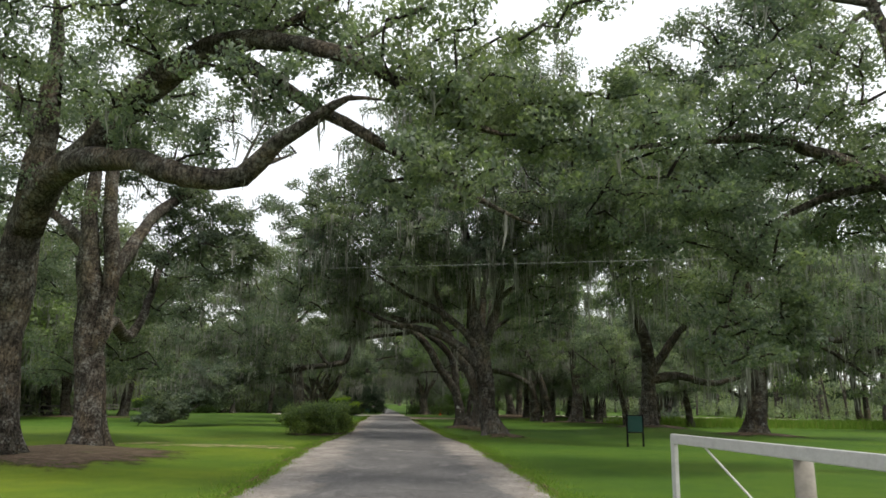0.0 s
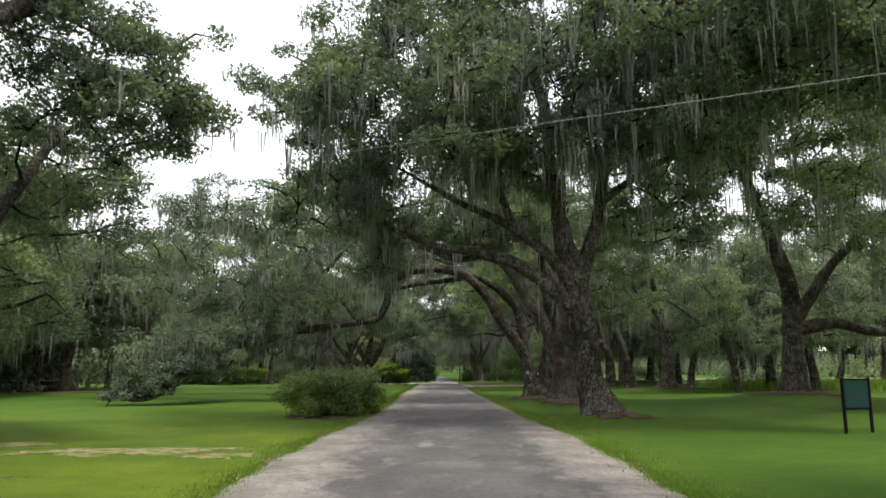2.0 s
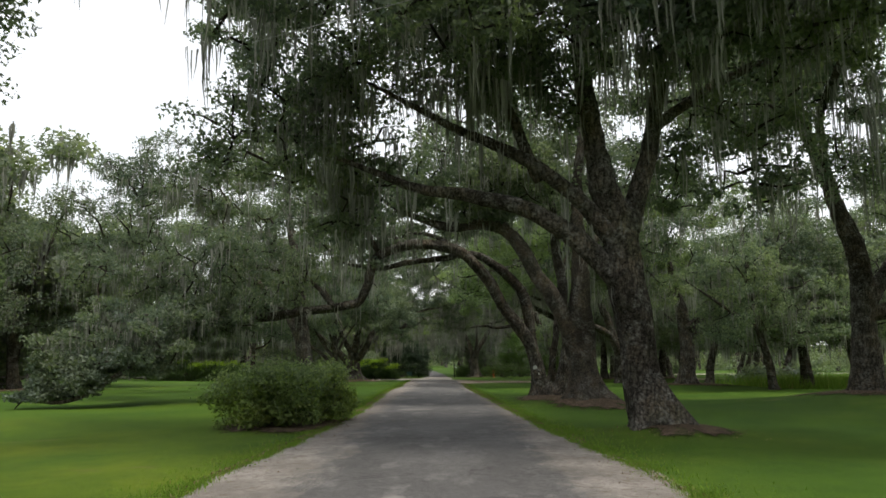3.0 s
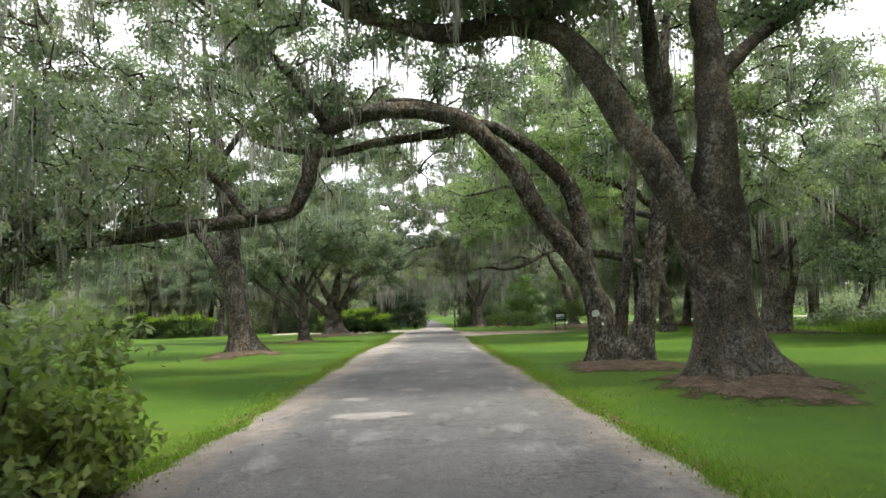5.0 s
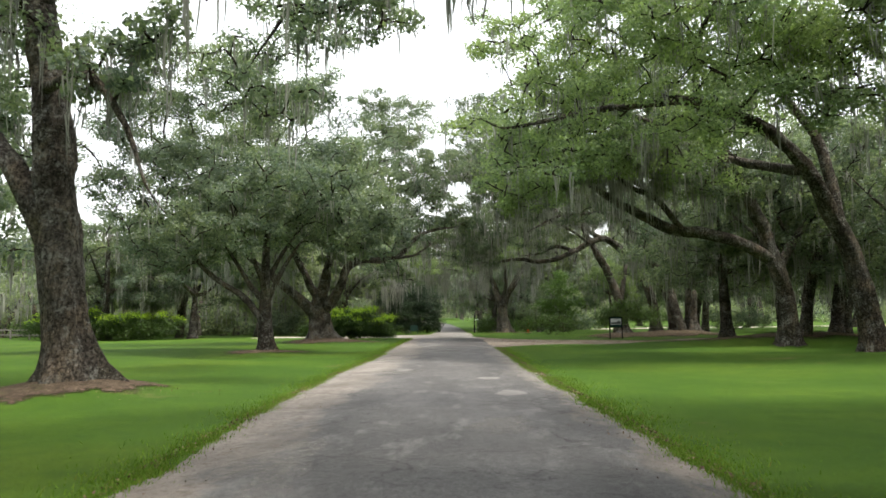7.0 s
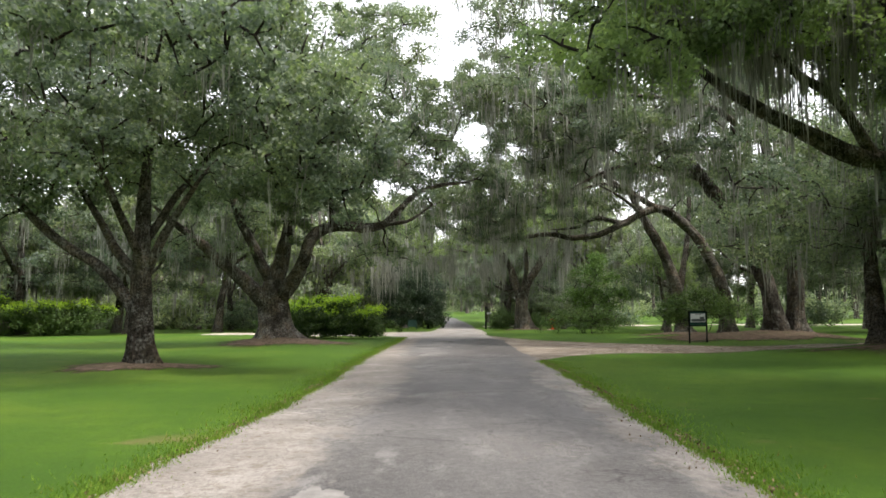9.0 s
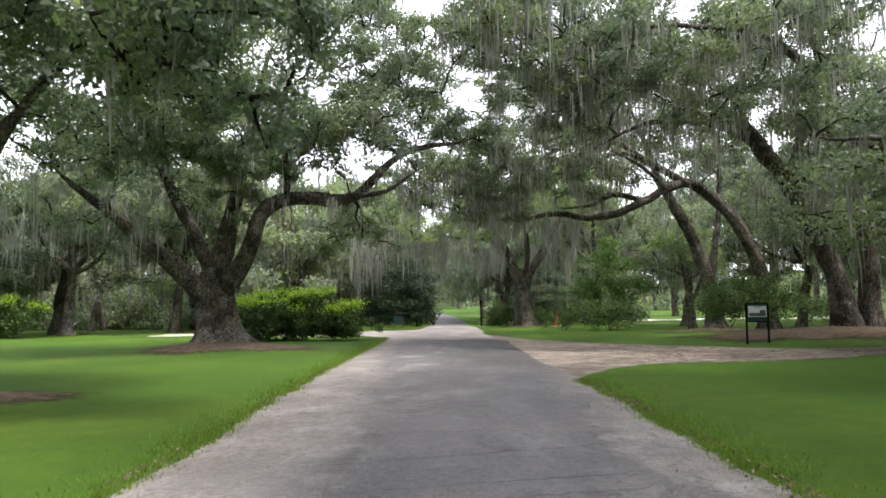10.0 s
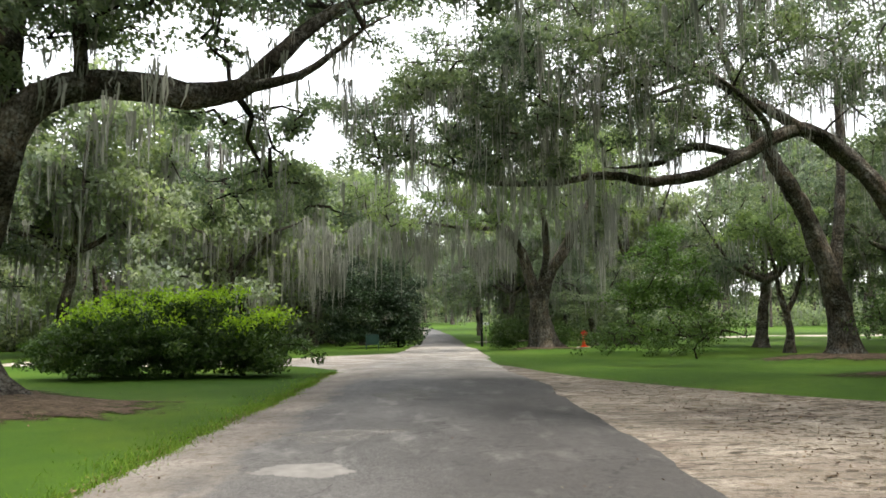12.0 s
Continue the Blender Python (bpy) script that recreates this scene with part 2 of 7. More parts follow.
crack = k.cells(k.mix(1.0, k.place((0.55, 0.9, 1.0)), k.ramp(k.noise(v, 1.5, 5.0), (0.2, 0.0), (0.8, 0.9)), "ADD"), 0.8, "DISTANCE_TO_EDGE")
crack_mask = k.ramp(crack, (0.0, 0.95), (0.02, 0.0))
crack_mask = k.calc("MULTIPLY", crack_mask, k.ramp(k.noise(v, 0.35, 3.0), (0.4, 0.0), (0.52, 1.0)))
grey = k.mix(crack_mask, grey, (0.035, 0.033, 0.032))
scoured = k.calc("MULTIPLY", k.calc("MULTIPLY", k.calc("SUBTRACT", k.axis(v, 1), 68.0), 0.08, True), k.calc("MULTIPLY", k.calc("SUBTRACT", 97.0, k.axis(v, 1)), 0.15, True))
scoured = k.calc("MULTIPLY", scoured, k.ramp(k.noise(k.place((1.0, 0.5, 1.0)), 0.9, 8.0, 0.72), (0.34, 0.35), (0.6, 1.0)))
grey = k.mix(scoured, grey, k.mix(1.0, grey, (1.6, 1.54, 1.48), "MULTIPLY"))
worn = k.calc("MULTIPLY", k.ramp(k.noise(v, 26.0, 4.0, 0.8), (0.42, 0.25), (0.56, 1.0)), k.ramp(k.noise(k.place((1.4, 0.55, 1.0)), 1.3, 8.0, 0.68), (0.55, 0.0), (0.66, 0.6)))
grey = k.mix(worn, grey, (0.27, 0.26, 0.25))
flecks = k.calc("MULTIPLY", k.ramp(k.noise(v, 42.0, 3.0, 0.8), (0.5, 0.0), (0.58, 1.0)), k.ramp(k.noise(k.place((1.0, 0.6, 1.0)), 0.55, 7.0, 0.7), (0.44, 0.0), (0.6, 0.45)))
grey = k.mix(flecks, grey, (0.24, 0.232, 0.225))
side = k.calc("ABSOLUTE", k.calc("SUBTRACT", x_at, 0.3))
drift = k.calc("ADD", side, k.calc("MULTIPLY", k.calc("SUBTRACT", k.noise(k.place((1.0, 0.5, 1.0)), 1.1, 7.0, 0.7), 0.5), 2.4))
y_at = k.axis(v, 1)
dusty = k.calc("MULTIPLY", k.calc("SUBTRACT", 1.0, k.calc("MULTIPLY", k.calc("ABSOLUTE", k.calc("SUBTRACT", y_at, 82.0)), 0.055), True), 0.5)
drift = k.calc("ADD", drift, dusty)
drift = k.calc("ADD", drift, k.calc("MULTIPLY", k.calc("MULTIPLY", k.calc("SUBTRACT", 42.0, y_at), 0.1, True), 0.3))
drift = k.calc("ADD", drift, k.calc("MULTIPLY", k.calc("SUBTRACT", k.noise(k.place((1.0, 0.45, 1.0)), 5.0, 8.0, 0.8), 0.5), 1.3))
right_side = k.calc("GREATER_THAN", x_at, 0.3)
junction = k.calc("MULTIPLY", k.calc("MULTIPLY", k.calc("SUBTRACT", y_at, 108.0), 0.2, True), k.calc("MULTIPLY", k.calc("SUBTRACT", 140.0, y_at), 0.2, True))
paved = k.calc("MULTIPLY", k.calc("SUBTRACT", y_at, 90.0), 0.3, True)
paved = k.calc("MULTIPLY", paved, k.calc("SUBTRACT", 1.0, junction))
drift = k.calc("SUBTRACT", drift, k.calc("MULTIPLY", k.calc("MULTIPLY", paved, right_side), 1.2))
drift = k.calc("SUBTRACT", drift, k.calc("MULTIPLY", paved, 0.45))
drift = k.calc("ADD", drift, k.calc("MULTIPLY", junction, 0.9))
sandy = k.ramp(k.calc("MULTIPLY", drift, 0.25), (0.44, 0.0), (0.5, 0.5), (0.6, 0.85))
sand = sand_colour(k)
pale_zone = k.ramp(k.calc("MULTIPLY", k.calc("ABSOLUTE", k.calc("SUBTRACT", y_at, 80.0)), 0.02), (0.2, 1.0), (0.45, 0.0))
pale_zone = k.calc("MAXIMUM", pale_zone, junction)
pale_zone = k.calc("MAXIMUM", pale_zone, k.calc("MULTIPLY", k.calc("SUBTRACT", 44.0, y_at), 0.1, True))
# Past y 90 the asphalt is toned darker by position, most on the right.
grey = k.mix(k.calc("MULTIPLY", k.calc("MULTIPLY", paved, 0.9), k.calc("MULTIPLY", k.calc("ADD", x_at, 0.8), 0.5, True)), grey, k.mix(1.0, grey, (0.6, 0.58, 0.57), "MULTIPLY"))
col = k.mix(sandy, grey, k.mix(pale_zone, k.mix(1.0, sand, (0.66, 0.63, 0.6), "MULTIPLY"), k.mix(1.0, sand, (0.8, 0.79, 0.78), "MULTIPLY")))
# Junction: pale sand over the asphalt, brightened by sunlight put into its colour.
col = k.mix(k.calc("MULTIPLY", junction, k.ramp(k.noise(k.place((1.0, 0.3, 1.0)), 0.7, 6.0, 0.7), (0.35, 0.55), (0.55, 0.95))), col, k.mix(1.0, sand, (1.2, 1.18, 1.16), "MULTIPLY"))
k.bump(k.calc("ADD", k.noise(v, 80.0, 3.0, 0.8), k.calc("MULTIPLY", k.noise(v, 6.0, 5.0), 1.5)), 0.5, 0.02)
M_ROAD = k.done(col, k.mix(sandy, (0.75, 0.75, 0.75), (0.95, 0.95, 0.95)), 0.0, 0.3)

def sand_material(name, tone, rutted):
    """Pale trodden sand; where it is rutted, dark wavy drifts of bark and leaf scraps lie across it."""
    k = Mat(name)
    v = k.place()
    lie = k.mix(1.0, k.place((0.42, 1.5, 1.0)), k.ramp(k.noise(v, 0.7, 4.0), (0.2, 0.0), (0.8, 1.1)), "ADD")
    rut = k.noise(lie, 1.3, 8.0, 0.66, 0.5)
    col = k.mix(1.0, sand_colour(k), tone, "MULTIPLY")
    if rutted:
        where = k.ramp(k.noise(v, 0.3, 4.0, 0.6), (0.35, 0.25), (0.6, 1.0))
        col = k.mix(k.calc("MULTIPLY", k.ramp(rut, (0.48, 0.0), (0.57, 0.85)), where), col, (0.15, 0.118, 0.098))
        wisp = k.noise(k.mix(1.0, k.place((0.8, 3.4, 1.0)), k.ramp(k.noise(v, 1.6, 4.0), (0.2, 0.0), (0.8, 0.9)), "ADD"), 2.4, 6.0, 0.65, 0.4)
        col = k.mix(k.calc("MULTIPLY", k.ramp(wisp, (0.54, 0.0), (0.58, 0.95)), where), col, (0.05, 0.045, 0.036))
        strand = k.noise(k.mix(1.0, k.place((0.6, 1.9, 1.0)), k.ramp(k.noise(v, 2.2, 5.0), (0.2, 0.0), (0.8, 0.8)), "ADD"), 2.6, 5.0, 0.6, 0.5)
        line = k.ramp(k.calc("ABSOLUTE", k.calc("SUBTRACT", strand, 0.5)), (0.0, 0.9), (0.03, 0.0))
        col = k.mix(k.calc("MULTIPLY", line, k.ramp(k.noise(v, 1.1, 4.0, 0.6), (0.44, 0.0), (0.54, 1.0))), col, (0.055, 0.05, 0.038))
    k.bump(k.calc("ADD", rut, k.noise(v, 45.0, 3.0)), 0.7, 0.04)
    return k.done(col, 0.95, 0.0, 0.1)


M_SAND = sand_material("pale_sand", (0.9, 0.855, 0.78), True)
# Unrutted sand with raised tone: open sunlight put into the colour.
M_SAND_CLEAN = sand_material("sunlit_sand", (1.25, 1.22, 1.18), False)

k = Mat("thin_dry_grass")
v = k.place()
col = k.mix(k.ramp(k.noise(v, 3.5, 7.0, 0.7), (0.42, 0.0), (0.58, 1.0)), (0.08, 0.13, 0.02), k.mix(0.65, sand_colour(k), (0.24, 0.185, 0.05)))
k.bump(k.noise(v, 40.0, 4.0), 0.6, 0.03)
k.cut(k.rim(1.6, 0.7))
M_BARE = k.done(col, 0.95, 0.0, 0.1)

k = Mat("cement_patch")
v = k.place()
col = k.ramp(k.noise(v, 5.0, 6.0, 0.65), (0.3, (0.15, 0.143, 0.136)), (0.7, (0.24, 0.23, 0.218)))
k.bump(k.noise(v, 50.0, 3.0), 0.3, 0.01)
k.cut(k.rim(5.0, 0.3))
M_PATCH = k.done(col, 0.9, 0.0, 0.2)

k = Mat("worn_pale_asphalt")
v = k.place()
col = k.ramp(k.noise(v, 9.0, 6.0, 0.7), (0.3, (0.2, 0.189, 0.177)), (0.7, (0.34, 0.322, 0.302)))
k.bump(k.noise(v, 60.0, 3.0), 0.4, 0.012)
k.cut(k.calc("MULTIPLY", k.rim(2.2, 0.9), k.ramp(k.noise(v, 15.0, 7.0, 0.82), (0.45, 0.0), (0.6, 0.75))))
M_WORN = k.done(col, 0.9, 0.0, 0.2)

k = Mat("leaf_litter_soil")
v = k.place()
col = k.ramp(k.noise(v, 4.0, 8.0, 0.72), (0.3, (0.034, 0.025, 0.018)), (0.5, (0.088, 0.066, 0.046)), (0.72, (0.18, 0.138, 0.096)))
chips = k.cells(k.mix(1.0, k.place((1.0, 1.6, 1.0)), k.ramp(k.noise(v, 9.0, 3.0), (0.2, 0.0), (0.8, 0.12)), "ADD"), 17.0)
col = k.mix(k.ramp(chips, (0.12, 0.75), (0.42, 0.0)), col, (0.25, 0.185, 0.125))
col = k.mix(k.ramp(k.noise(v, 1.4, 6.0, 0.7), (0.56, 0.0), (0.7, 0.5)), col, (0.07, 0.105, 0.022))
k.bump(k.noise(v, 26.0, 5.0, 0.75), 1.0, 0.05)
k.cut(k.rim(2.6, 0.45))
M_MULCH = k.done(col, 0.95, 0.0, 0.1)

k = Mat("distant_foliage")
v = k.place()
col = k.ramp(k.noise(v, 0.22, 8.0, 0.7), (0.32, (0.02, 0.032, 0.016)), (0.52, (0.05, 0.072, 0.034)), (0.7, (0.11, 0.14, 0.075)))
k.bump(k.noise(v, 0.5, 8.0, 0.75), 1.0, 1.5)
M_DISTANT = k.done(col, 0.95, 0.0, 0.05)

k = Mat("fallen_leaves")
col = k.ramp(k.island(), (0.0, (0.07, 0.045, 0.03)), (0.5, (0.15, 0.1, 0.065)), (0.85, (0.24, 0.17, 0.11)), (1.0, (0.33, 0.27, 0.19)))
M_FALLEN = k.done(col, 0.8, 0.0, 0.2)


def plain_material(name, color, rough=0.6, metal=0.0, wear=0.25, grain=8.0, dirt=(0.1, 0.09, 0.07), gloss=None):
    k = Mat(name)
    v = k.coord("Object")
    c = k.mix(k.ramp(k.noise(v, grain, 6.0, 0.65), (0.45, 0.0), (0.75, wear)), color, dirt)
    c = k.mix(0.3, c, k.mix(1.0, c, k.ramp(k.noise(v, grain * 6, 3.0), (0.3, 0.75), (0.7, 1.25)), "MULTIPLY"))
    k.bump(k.noise(v, grain * 5, 4.0), 0.25, 0.006)
    return k.done(c, rough, metal, gloss)


M_WHITEWOOD = plain_material("white_painted_wood", (0.45, 0.45, 0.43), 0.7, 0.0, 0.5, 6.0, (0.28, 0.27, 0.25))
M_GREYWOOD = plain_material("weathered_wood", (0.24, 0.22, 0.19), 0.9, 0.0, 0.5, 6.0)
M_BLACK = plain_material("black_painted_metal", (0.006, 0.006, 0.007), 0.85, 0.0, 0.04, gloss=0.1)
M_GREENSIGN = plain_material("dark_green_sign", (0.01, 0.042, 0.034), 0.7, 0.0, 0.1, gloss=0.15)
M_GREENBOARD = plain_material("green_board", (0.008, 0.042, 0.034), 0.75, 0.0, 0.06)
M_WHITE = plain_material("white_print", (0.55, 0.57, 0.57), 0.5, 0.0, 0.1)
M_PALEPRINT = plain_material("faded_print", (0.2, 0.3, 0.26), 0.6, 0.0, 0.2)
M_PANEL = plain_material("grey_picture", (0.05, 0.06, 0.062), 0.5, 0.0, 0.35, 12.0, (0.22, 0.22, 0.2))
M_RED = plain_material("red_sign", (0.55, 0.03, 0.02), 0.4, 0.0, 0.1)
M_ORANGE = plain_material("orange_plastic", (0.75, 0.09, 0.02), 0.5, 0.0, 0.1)
M_CABLE = plain_material("grey_cable", (0.3, 0.31, 0.3), 0.7)
M_STONE = plain_material("pale_stone", (0.45, 0.42, 0.34), 0.9, 0.0, 0.4)
M_LICHEN = plain_material("white_lichen", (0.55, 0.57, 0.52), 0.95, 0.0, 0.3, 10.0, (0.3, 0.3, 0.26))

from mathutils.bvhtree import BVHTree


# ---------------------------------------------------------------- mesh helpers
def mesh_from(name, verts, faces, material, smooth=False):
    """A mesh from arrays; faces all have the same number of corners, or are a plain list."""
    me = bpy.data.meshes.new(name)
    verts = np.asarray(verts, dtype=np.float32).reshape(-1, 3)
    if isinstance(faces, np.ndarray):
        n, c = faces.shape
        me.vertices.add(len(verts))
        me.vertices.foreach_set("co", verts.ravel())
        me.loops.add(n * c)
        me.loops.foreach_set("vertex_index", faces.astype(np.int32).ravel())
        me.polygons.add(n)
        me.polygons.foreach_set("loop_start", np.arange(0, n * c, c, dtype=np.int32))
        me.update(calc_edges=True)
    else:
        me.from_pydata(verts.tolist(), [], faces)
    if smooth:
        me.polygons.foreach_set("use_smooth", np.ones(len(me.polygons), dtype=bool))
    me.materials.append(material)
    return me


def thing(name, label, category, at=(0, 0, 0), group="", kind=""):
    ob = new(name)
    ob.location = at
    ob.empty_display_size = 0.2
    return tagged(ob, label, category, group, kind)


def hang_on(parent, ob):
    """Makes ob, built in world places, a part of parent."""
    ob.parent = parent
    base = Vector(parent.location)
    up = parent.parent
    while up:
        base += Vector(up.location)
        up = up.parent
    ob.matrix_parent_inverse = Matrix.Translation(-base)
    return ob


def mesh_part(name, me, parent, label=""):
    return tagged(hang_on(parent, new(name, me)), label)


def part(name, bm, material, parent, label="", smooth=False):
    """Links a bmesh as one mesh object under a thing or a part."""
    me = bpy.data.meshes.new(name)
    bm.to_mesh(me)
    bm.free()
    me.materials.append(material)
    if smooth:
        me.polygons.foreach_set("use_smooth", np.ones(len(me.polygons), dtype=bool))
    return mesh_part(name, me, parent, label)


def box(size, at, bevel=0.008, turn=(0, 0, 0)):
    bm = bmesh.new()
    bmesh.ops.create_cube(bm, size=1.0)
    bmesh.ops.scale(bm, vec=size, verts=bm.verts)
    if bevel:
        bmesh.ops.bevel(bm, geom=bm.edges[:], offset=bevel, segments=2, affect="EDGES", profile=0.6)
    bmesh.ops.transform(bm, matrix=pose(*at, *turn), verts=bm.verts)
    return bm


def smooth_line(points, radii, step):
    """Catmull-Rom through points, at about that step: places and radii."""
    p = np.array(points, float)
    r = np.array(radii, float)
    p = np.vstack([2 * p[0] - p[1], p, 2 * p[-1] - p[-2]])
    out, rad = [], []
    for i in range(1, len(p) - 2):
        a, b, c, d = p[i - 1:i + 3]
        n = max(2, int(np.linalg.norm(c - b) / step))
        for s in np.linspace(0, 1, n, endpoint=False):
            out.append(0.5 * (2 * b + (c - a) * s + (2 * a - 5 * b + 4 * c - d) * s * s + (3 * b - a - 3 * c + d) * s ** 3))
            rad.append(r[i - 1] * (1 - s) + r[i] * s)
    out.append(p[-2])
    rad.append(r[-1])
    return np.array(out), np.array(rad)


def tube(points, radii, sides, rng=None, lump=0.0, flare=0.0, base=0):
    """Rings along a line: vertices and quads from index base on. flare: how far a trunk spreads into roots at its foot."""
    n = len(points)
    tang = np.gradient(points, axis=0)
    tang /= np.linalg.norm(tang, axis=1, keepdims=True) + 1e-9
    ref = np.array([1.0, 0.0, 0.0]) if abs(tang[0][0]) < 0.8 else np.array([0.0, 1.0, 0.0])
    rings = []
    ang = np.linspace(0, 2 * np.pi, sides, endpoint=False)
    ph = rng.uniform(0, 6.28, 6) if rng is not None else np.zeros(6)
    along = 0.0
    for i in range(n):
        u = ref - tang[i] * (ref @ tang[i])
        u /= np.linalg.norm(u) + 1e-9
        w = np.cross(tang[i], u)
        ref = u
        if i:
            along += np.linalg.norm(points[i] - points[i - 1])
        rr = np.full(sides, radii[i])
        if lump:
            rr = rr * (1 + lump * (np.sin(2 * ang + ph[0] + along * 0.7) * 0.5 + np.sin(3 * ang + ph[1] - along * 1.3) * 0.4 + np.sin(5 * ang + ph[2] + along * 2.1) * 0.3 + np.sin(7 * ang + ph[3] + along * 0.6) * 0.35 + np.sin(9 * ang + ph[4] - along * 1.1) * np.sin(along * 1.9 + ph[0]) * 0.35 + np.sin(4 * ang + ph[1] + along * 3.4) * 0.2 + np.sin(along * 2.6 + ph[5]) * 0.4))
        if flare:
            f = math.exp(-max(0.0, points[i][2] - points[0][2]) / 0.45)
            rr = rr * (1 + flare * f * (0.75 + 0.45 * np.sin(4 * ang + ph[3]) + 0.35 * np.sin(7 * ang + ph[4])))
        rings.append(points[i] + np.outer(np.cos(ang) * rr, u) + np.outer(np.sin(ang) * rr, w))
    verts = np.vstack(rings + [points[-1:] + tang[-1:] * radii[-1] * 0.5])
    i, j = np.meshgrid(np.arange(n - 1), np.arange(sides), indexing="ij")
    a, b = i * sides + j, i * sides + (j + 1) % sides
    faces = np.stack([a, b, b + sides, a + sides], -1).reshape(-1, 4)
    tip = n * sides
    j = np.arange(sides)
    cap = np.stack([(n - 1) * sides + j, (n - 1) * sides + (j + 1) % sides, np.full(sides, tip), np.full(sides, tip)], -1)
    return verts, np.vstack([faces, cap]) + base


def tube_mesh(name, verts, faces, material):
    """Quads, of which the caps are triangles with a doubled corner."""
    return mesh_from(name, verts, [tuple(dict.fromkeys(f)) for f in faces.tolist()], material, True)


def puff(n, rng, radii):
    """Places in a round clump, denser towards its skin, and the way outward at each."""
    d = rng.normal(size=(n, 3))
    d /= np.linalg.norm(d, axis=1, keepdims=True)
    return d * rng.uniform(0.05, 1.0, (n, 1)) ** 0.45 * radii, d


def leaf_quads(centres, rng, length, width, up=0.35, out=None):
    """A lozenge of a leaf at each centre, turned at random, with its face a little upward and out of its clump."""
    n = len(centres)
    d = rng.normal(size=(n, 3))
    d /= np.linalg.norm(d, axis=1, keepdims=True)
    nor = rng.normal(size=(n, 3)) + np.array([0, 0, up * 2])
    if out is not None:
        nor = nor * 0.55 + out
    side = np.cross(nor, d)
    side /= np.linalg.norm(side, axis=1, keepdims=True) + 1e-9
    s = rng.uniform(0.65, 1.3, (n, 1))
    lo, wi = d * length * 0.5 * s, side * width * 0.5 * s
    bend = np.cross(d, side) * length * 0.12 * s
    v = np.stack([centres - lo, centres + wi + bend - lo * 0.1, centres + lo, centres - wi + bend - lo * 0.1], 1).reshape(-1, 3)
    f = np.arange(4 * n).reshape(-1, 4)
    return v, f


def leaf_tris(centres, rng, length, width, up=0.35, out=None):
    """The same with three corners, for crowns of many leaves."""
    v, f = leaf_quads(centres, rng, length, width, up, out)
    v = v.reshape(-1, 4, 3)[:, [0, 1, 2]].copy()
    v[:, 1] += (v[:, 1] - (v[:, 0] + v[:, 2]) * 0.5) * 0.9
    return v.reshape(-1, 3), np.arange(3 * len(v)).reshape(-1, 3)


def moss_strands(anchors, lengths, rng, strands, width, levels=3):
    """Beards of thin ribbons that hang down from anchors: full at the top, ragged and tapering to a few long ends."""
    n = len(anchors) * strands
    rank = np.tile(np.linspace(0, 1, strands), len(anchors))
    wide = np.repeat(rng.uniform(0.04, 0.13, len(anchors)), strands)
    at = np.repeat(anchors, strands, 0) + rng.normal(size=(n, 3)) * np.stack([wide, wide, wide * 0.6], -1)
    ln = np.repeat(lengths, strands) * (1 - 0.75 * rank ** 0.7) * rng.uniform(0.75, 1.15, n)
    az = rng.uniform(0, 6.28, n)
    wd = np.stack([np.cos(az), np.sin(az), np.zeros(n)], -1)
    prof = np.interp(np.linspace(0, 1, levels), [0, 0.3, 0.6, 1], [0.75, 1.0, 0.6, 0.05])
    vs = []
    mid = np.repeat(anchors, strands, 0)
    for i in range(levels):
        f = i / (levels - 1)
        c = at.copy()
        c[:, :2] += (mid[:, :2] - at[:, :2]) * 0.5 * f + rng.normal(size=(n, 2)) * 0.03 * (f > 0)
        c[:, 2] -= ln * f
        w = (width * prof[i] * rng.uniform(0.6, 1.4, n))[:, None]
        vs += [c - wd * w, c + wd * w]
    v = np.stack(vs, 1).reshape(-1, 3)
    f = []
    for i in range(levels - 1):
        o = np.arange(n) * levels * 2 + 2 * i
        f.append(np.stack([o, o + 1, o + 3, o + 2], -1))
    return v, np.vstack(f)


# ---------------------------------------------------------------- ground
MOUNDS = [(-8.9, 19.9, 0.12, 2.5), (-8.8, 24.4, 0.1, 2.2), (4.9, 35.8, 0.28, 1.6), (5.6, 48.6, 0.3, 1.7), (5.2, 55.5, 0.15, 1.6),
          (-7.4, 65.8, 0.3, 1.9), (-8.7, 86.6, 0.1, 1.8), (-8.9, 102.5, 0.25, 2.3), (16.6, 48.8, 0.5, 3.5), (16.8, 105.5, 0.5, 3.5),
          (15.5, 117.5, 0.15, 2.5), (12.6, 106.6, 0.15, 2.5), (20.5, 43.2, 0.3, 2.5), (18.0, 74.5, 0.25, 3.5), (19.0, 92.0, 0.5, 5.0), (5.8, 130.5, 0.15, 2.2)]


def ground_height(x, y):
    x, y = np.asarray(x, float), np.asarray(y, float)
    h = np.zeros(np.broadcast(x, y).shape)
    for mx, my, mh, mr in MOUNDS:
        h = h + mh * np.exp(-((x - mx) ** 2 + (y - my) ** 2) / mr ** 2)
    roll = 0.05 * np.sin(x * 0.31 + 1.0) * np.sin(y * 0.23) + 0.03 * np.sin(x * 0.9 + y * 0.7)
    away = np.clip((np.abs(x - 0.1) - 3.0) / 4.0, 0, 1)
    far_rise = np.clip((y - 165) / 150, 0, 1)
    return h * np.clip((np.abs(x) - 2.2) / 1.2, 0, 1) + roll * away + 2.4 * far_rise * far_rise * (3 - 2 * far_rise)


def spread(lo, hi, fine, far, n):
    near = np.arange(lo, hi + 1e-6, fine)
    out = np.geomspace(fine * 2, far, n)
    return np.concatenate([(lo - out)[::-1], near, hi + out])


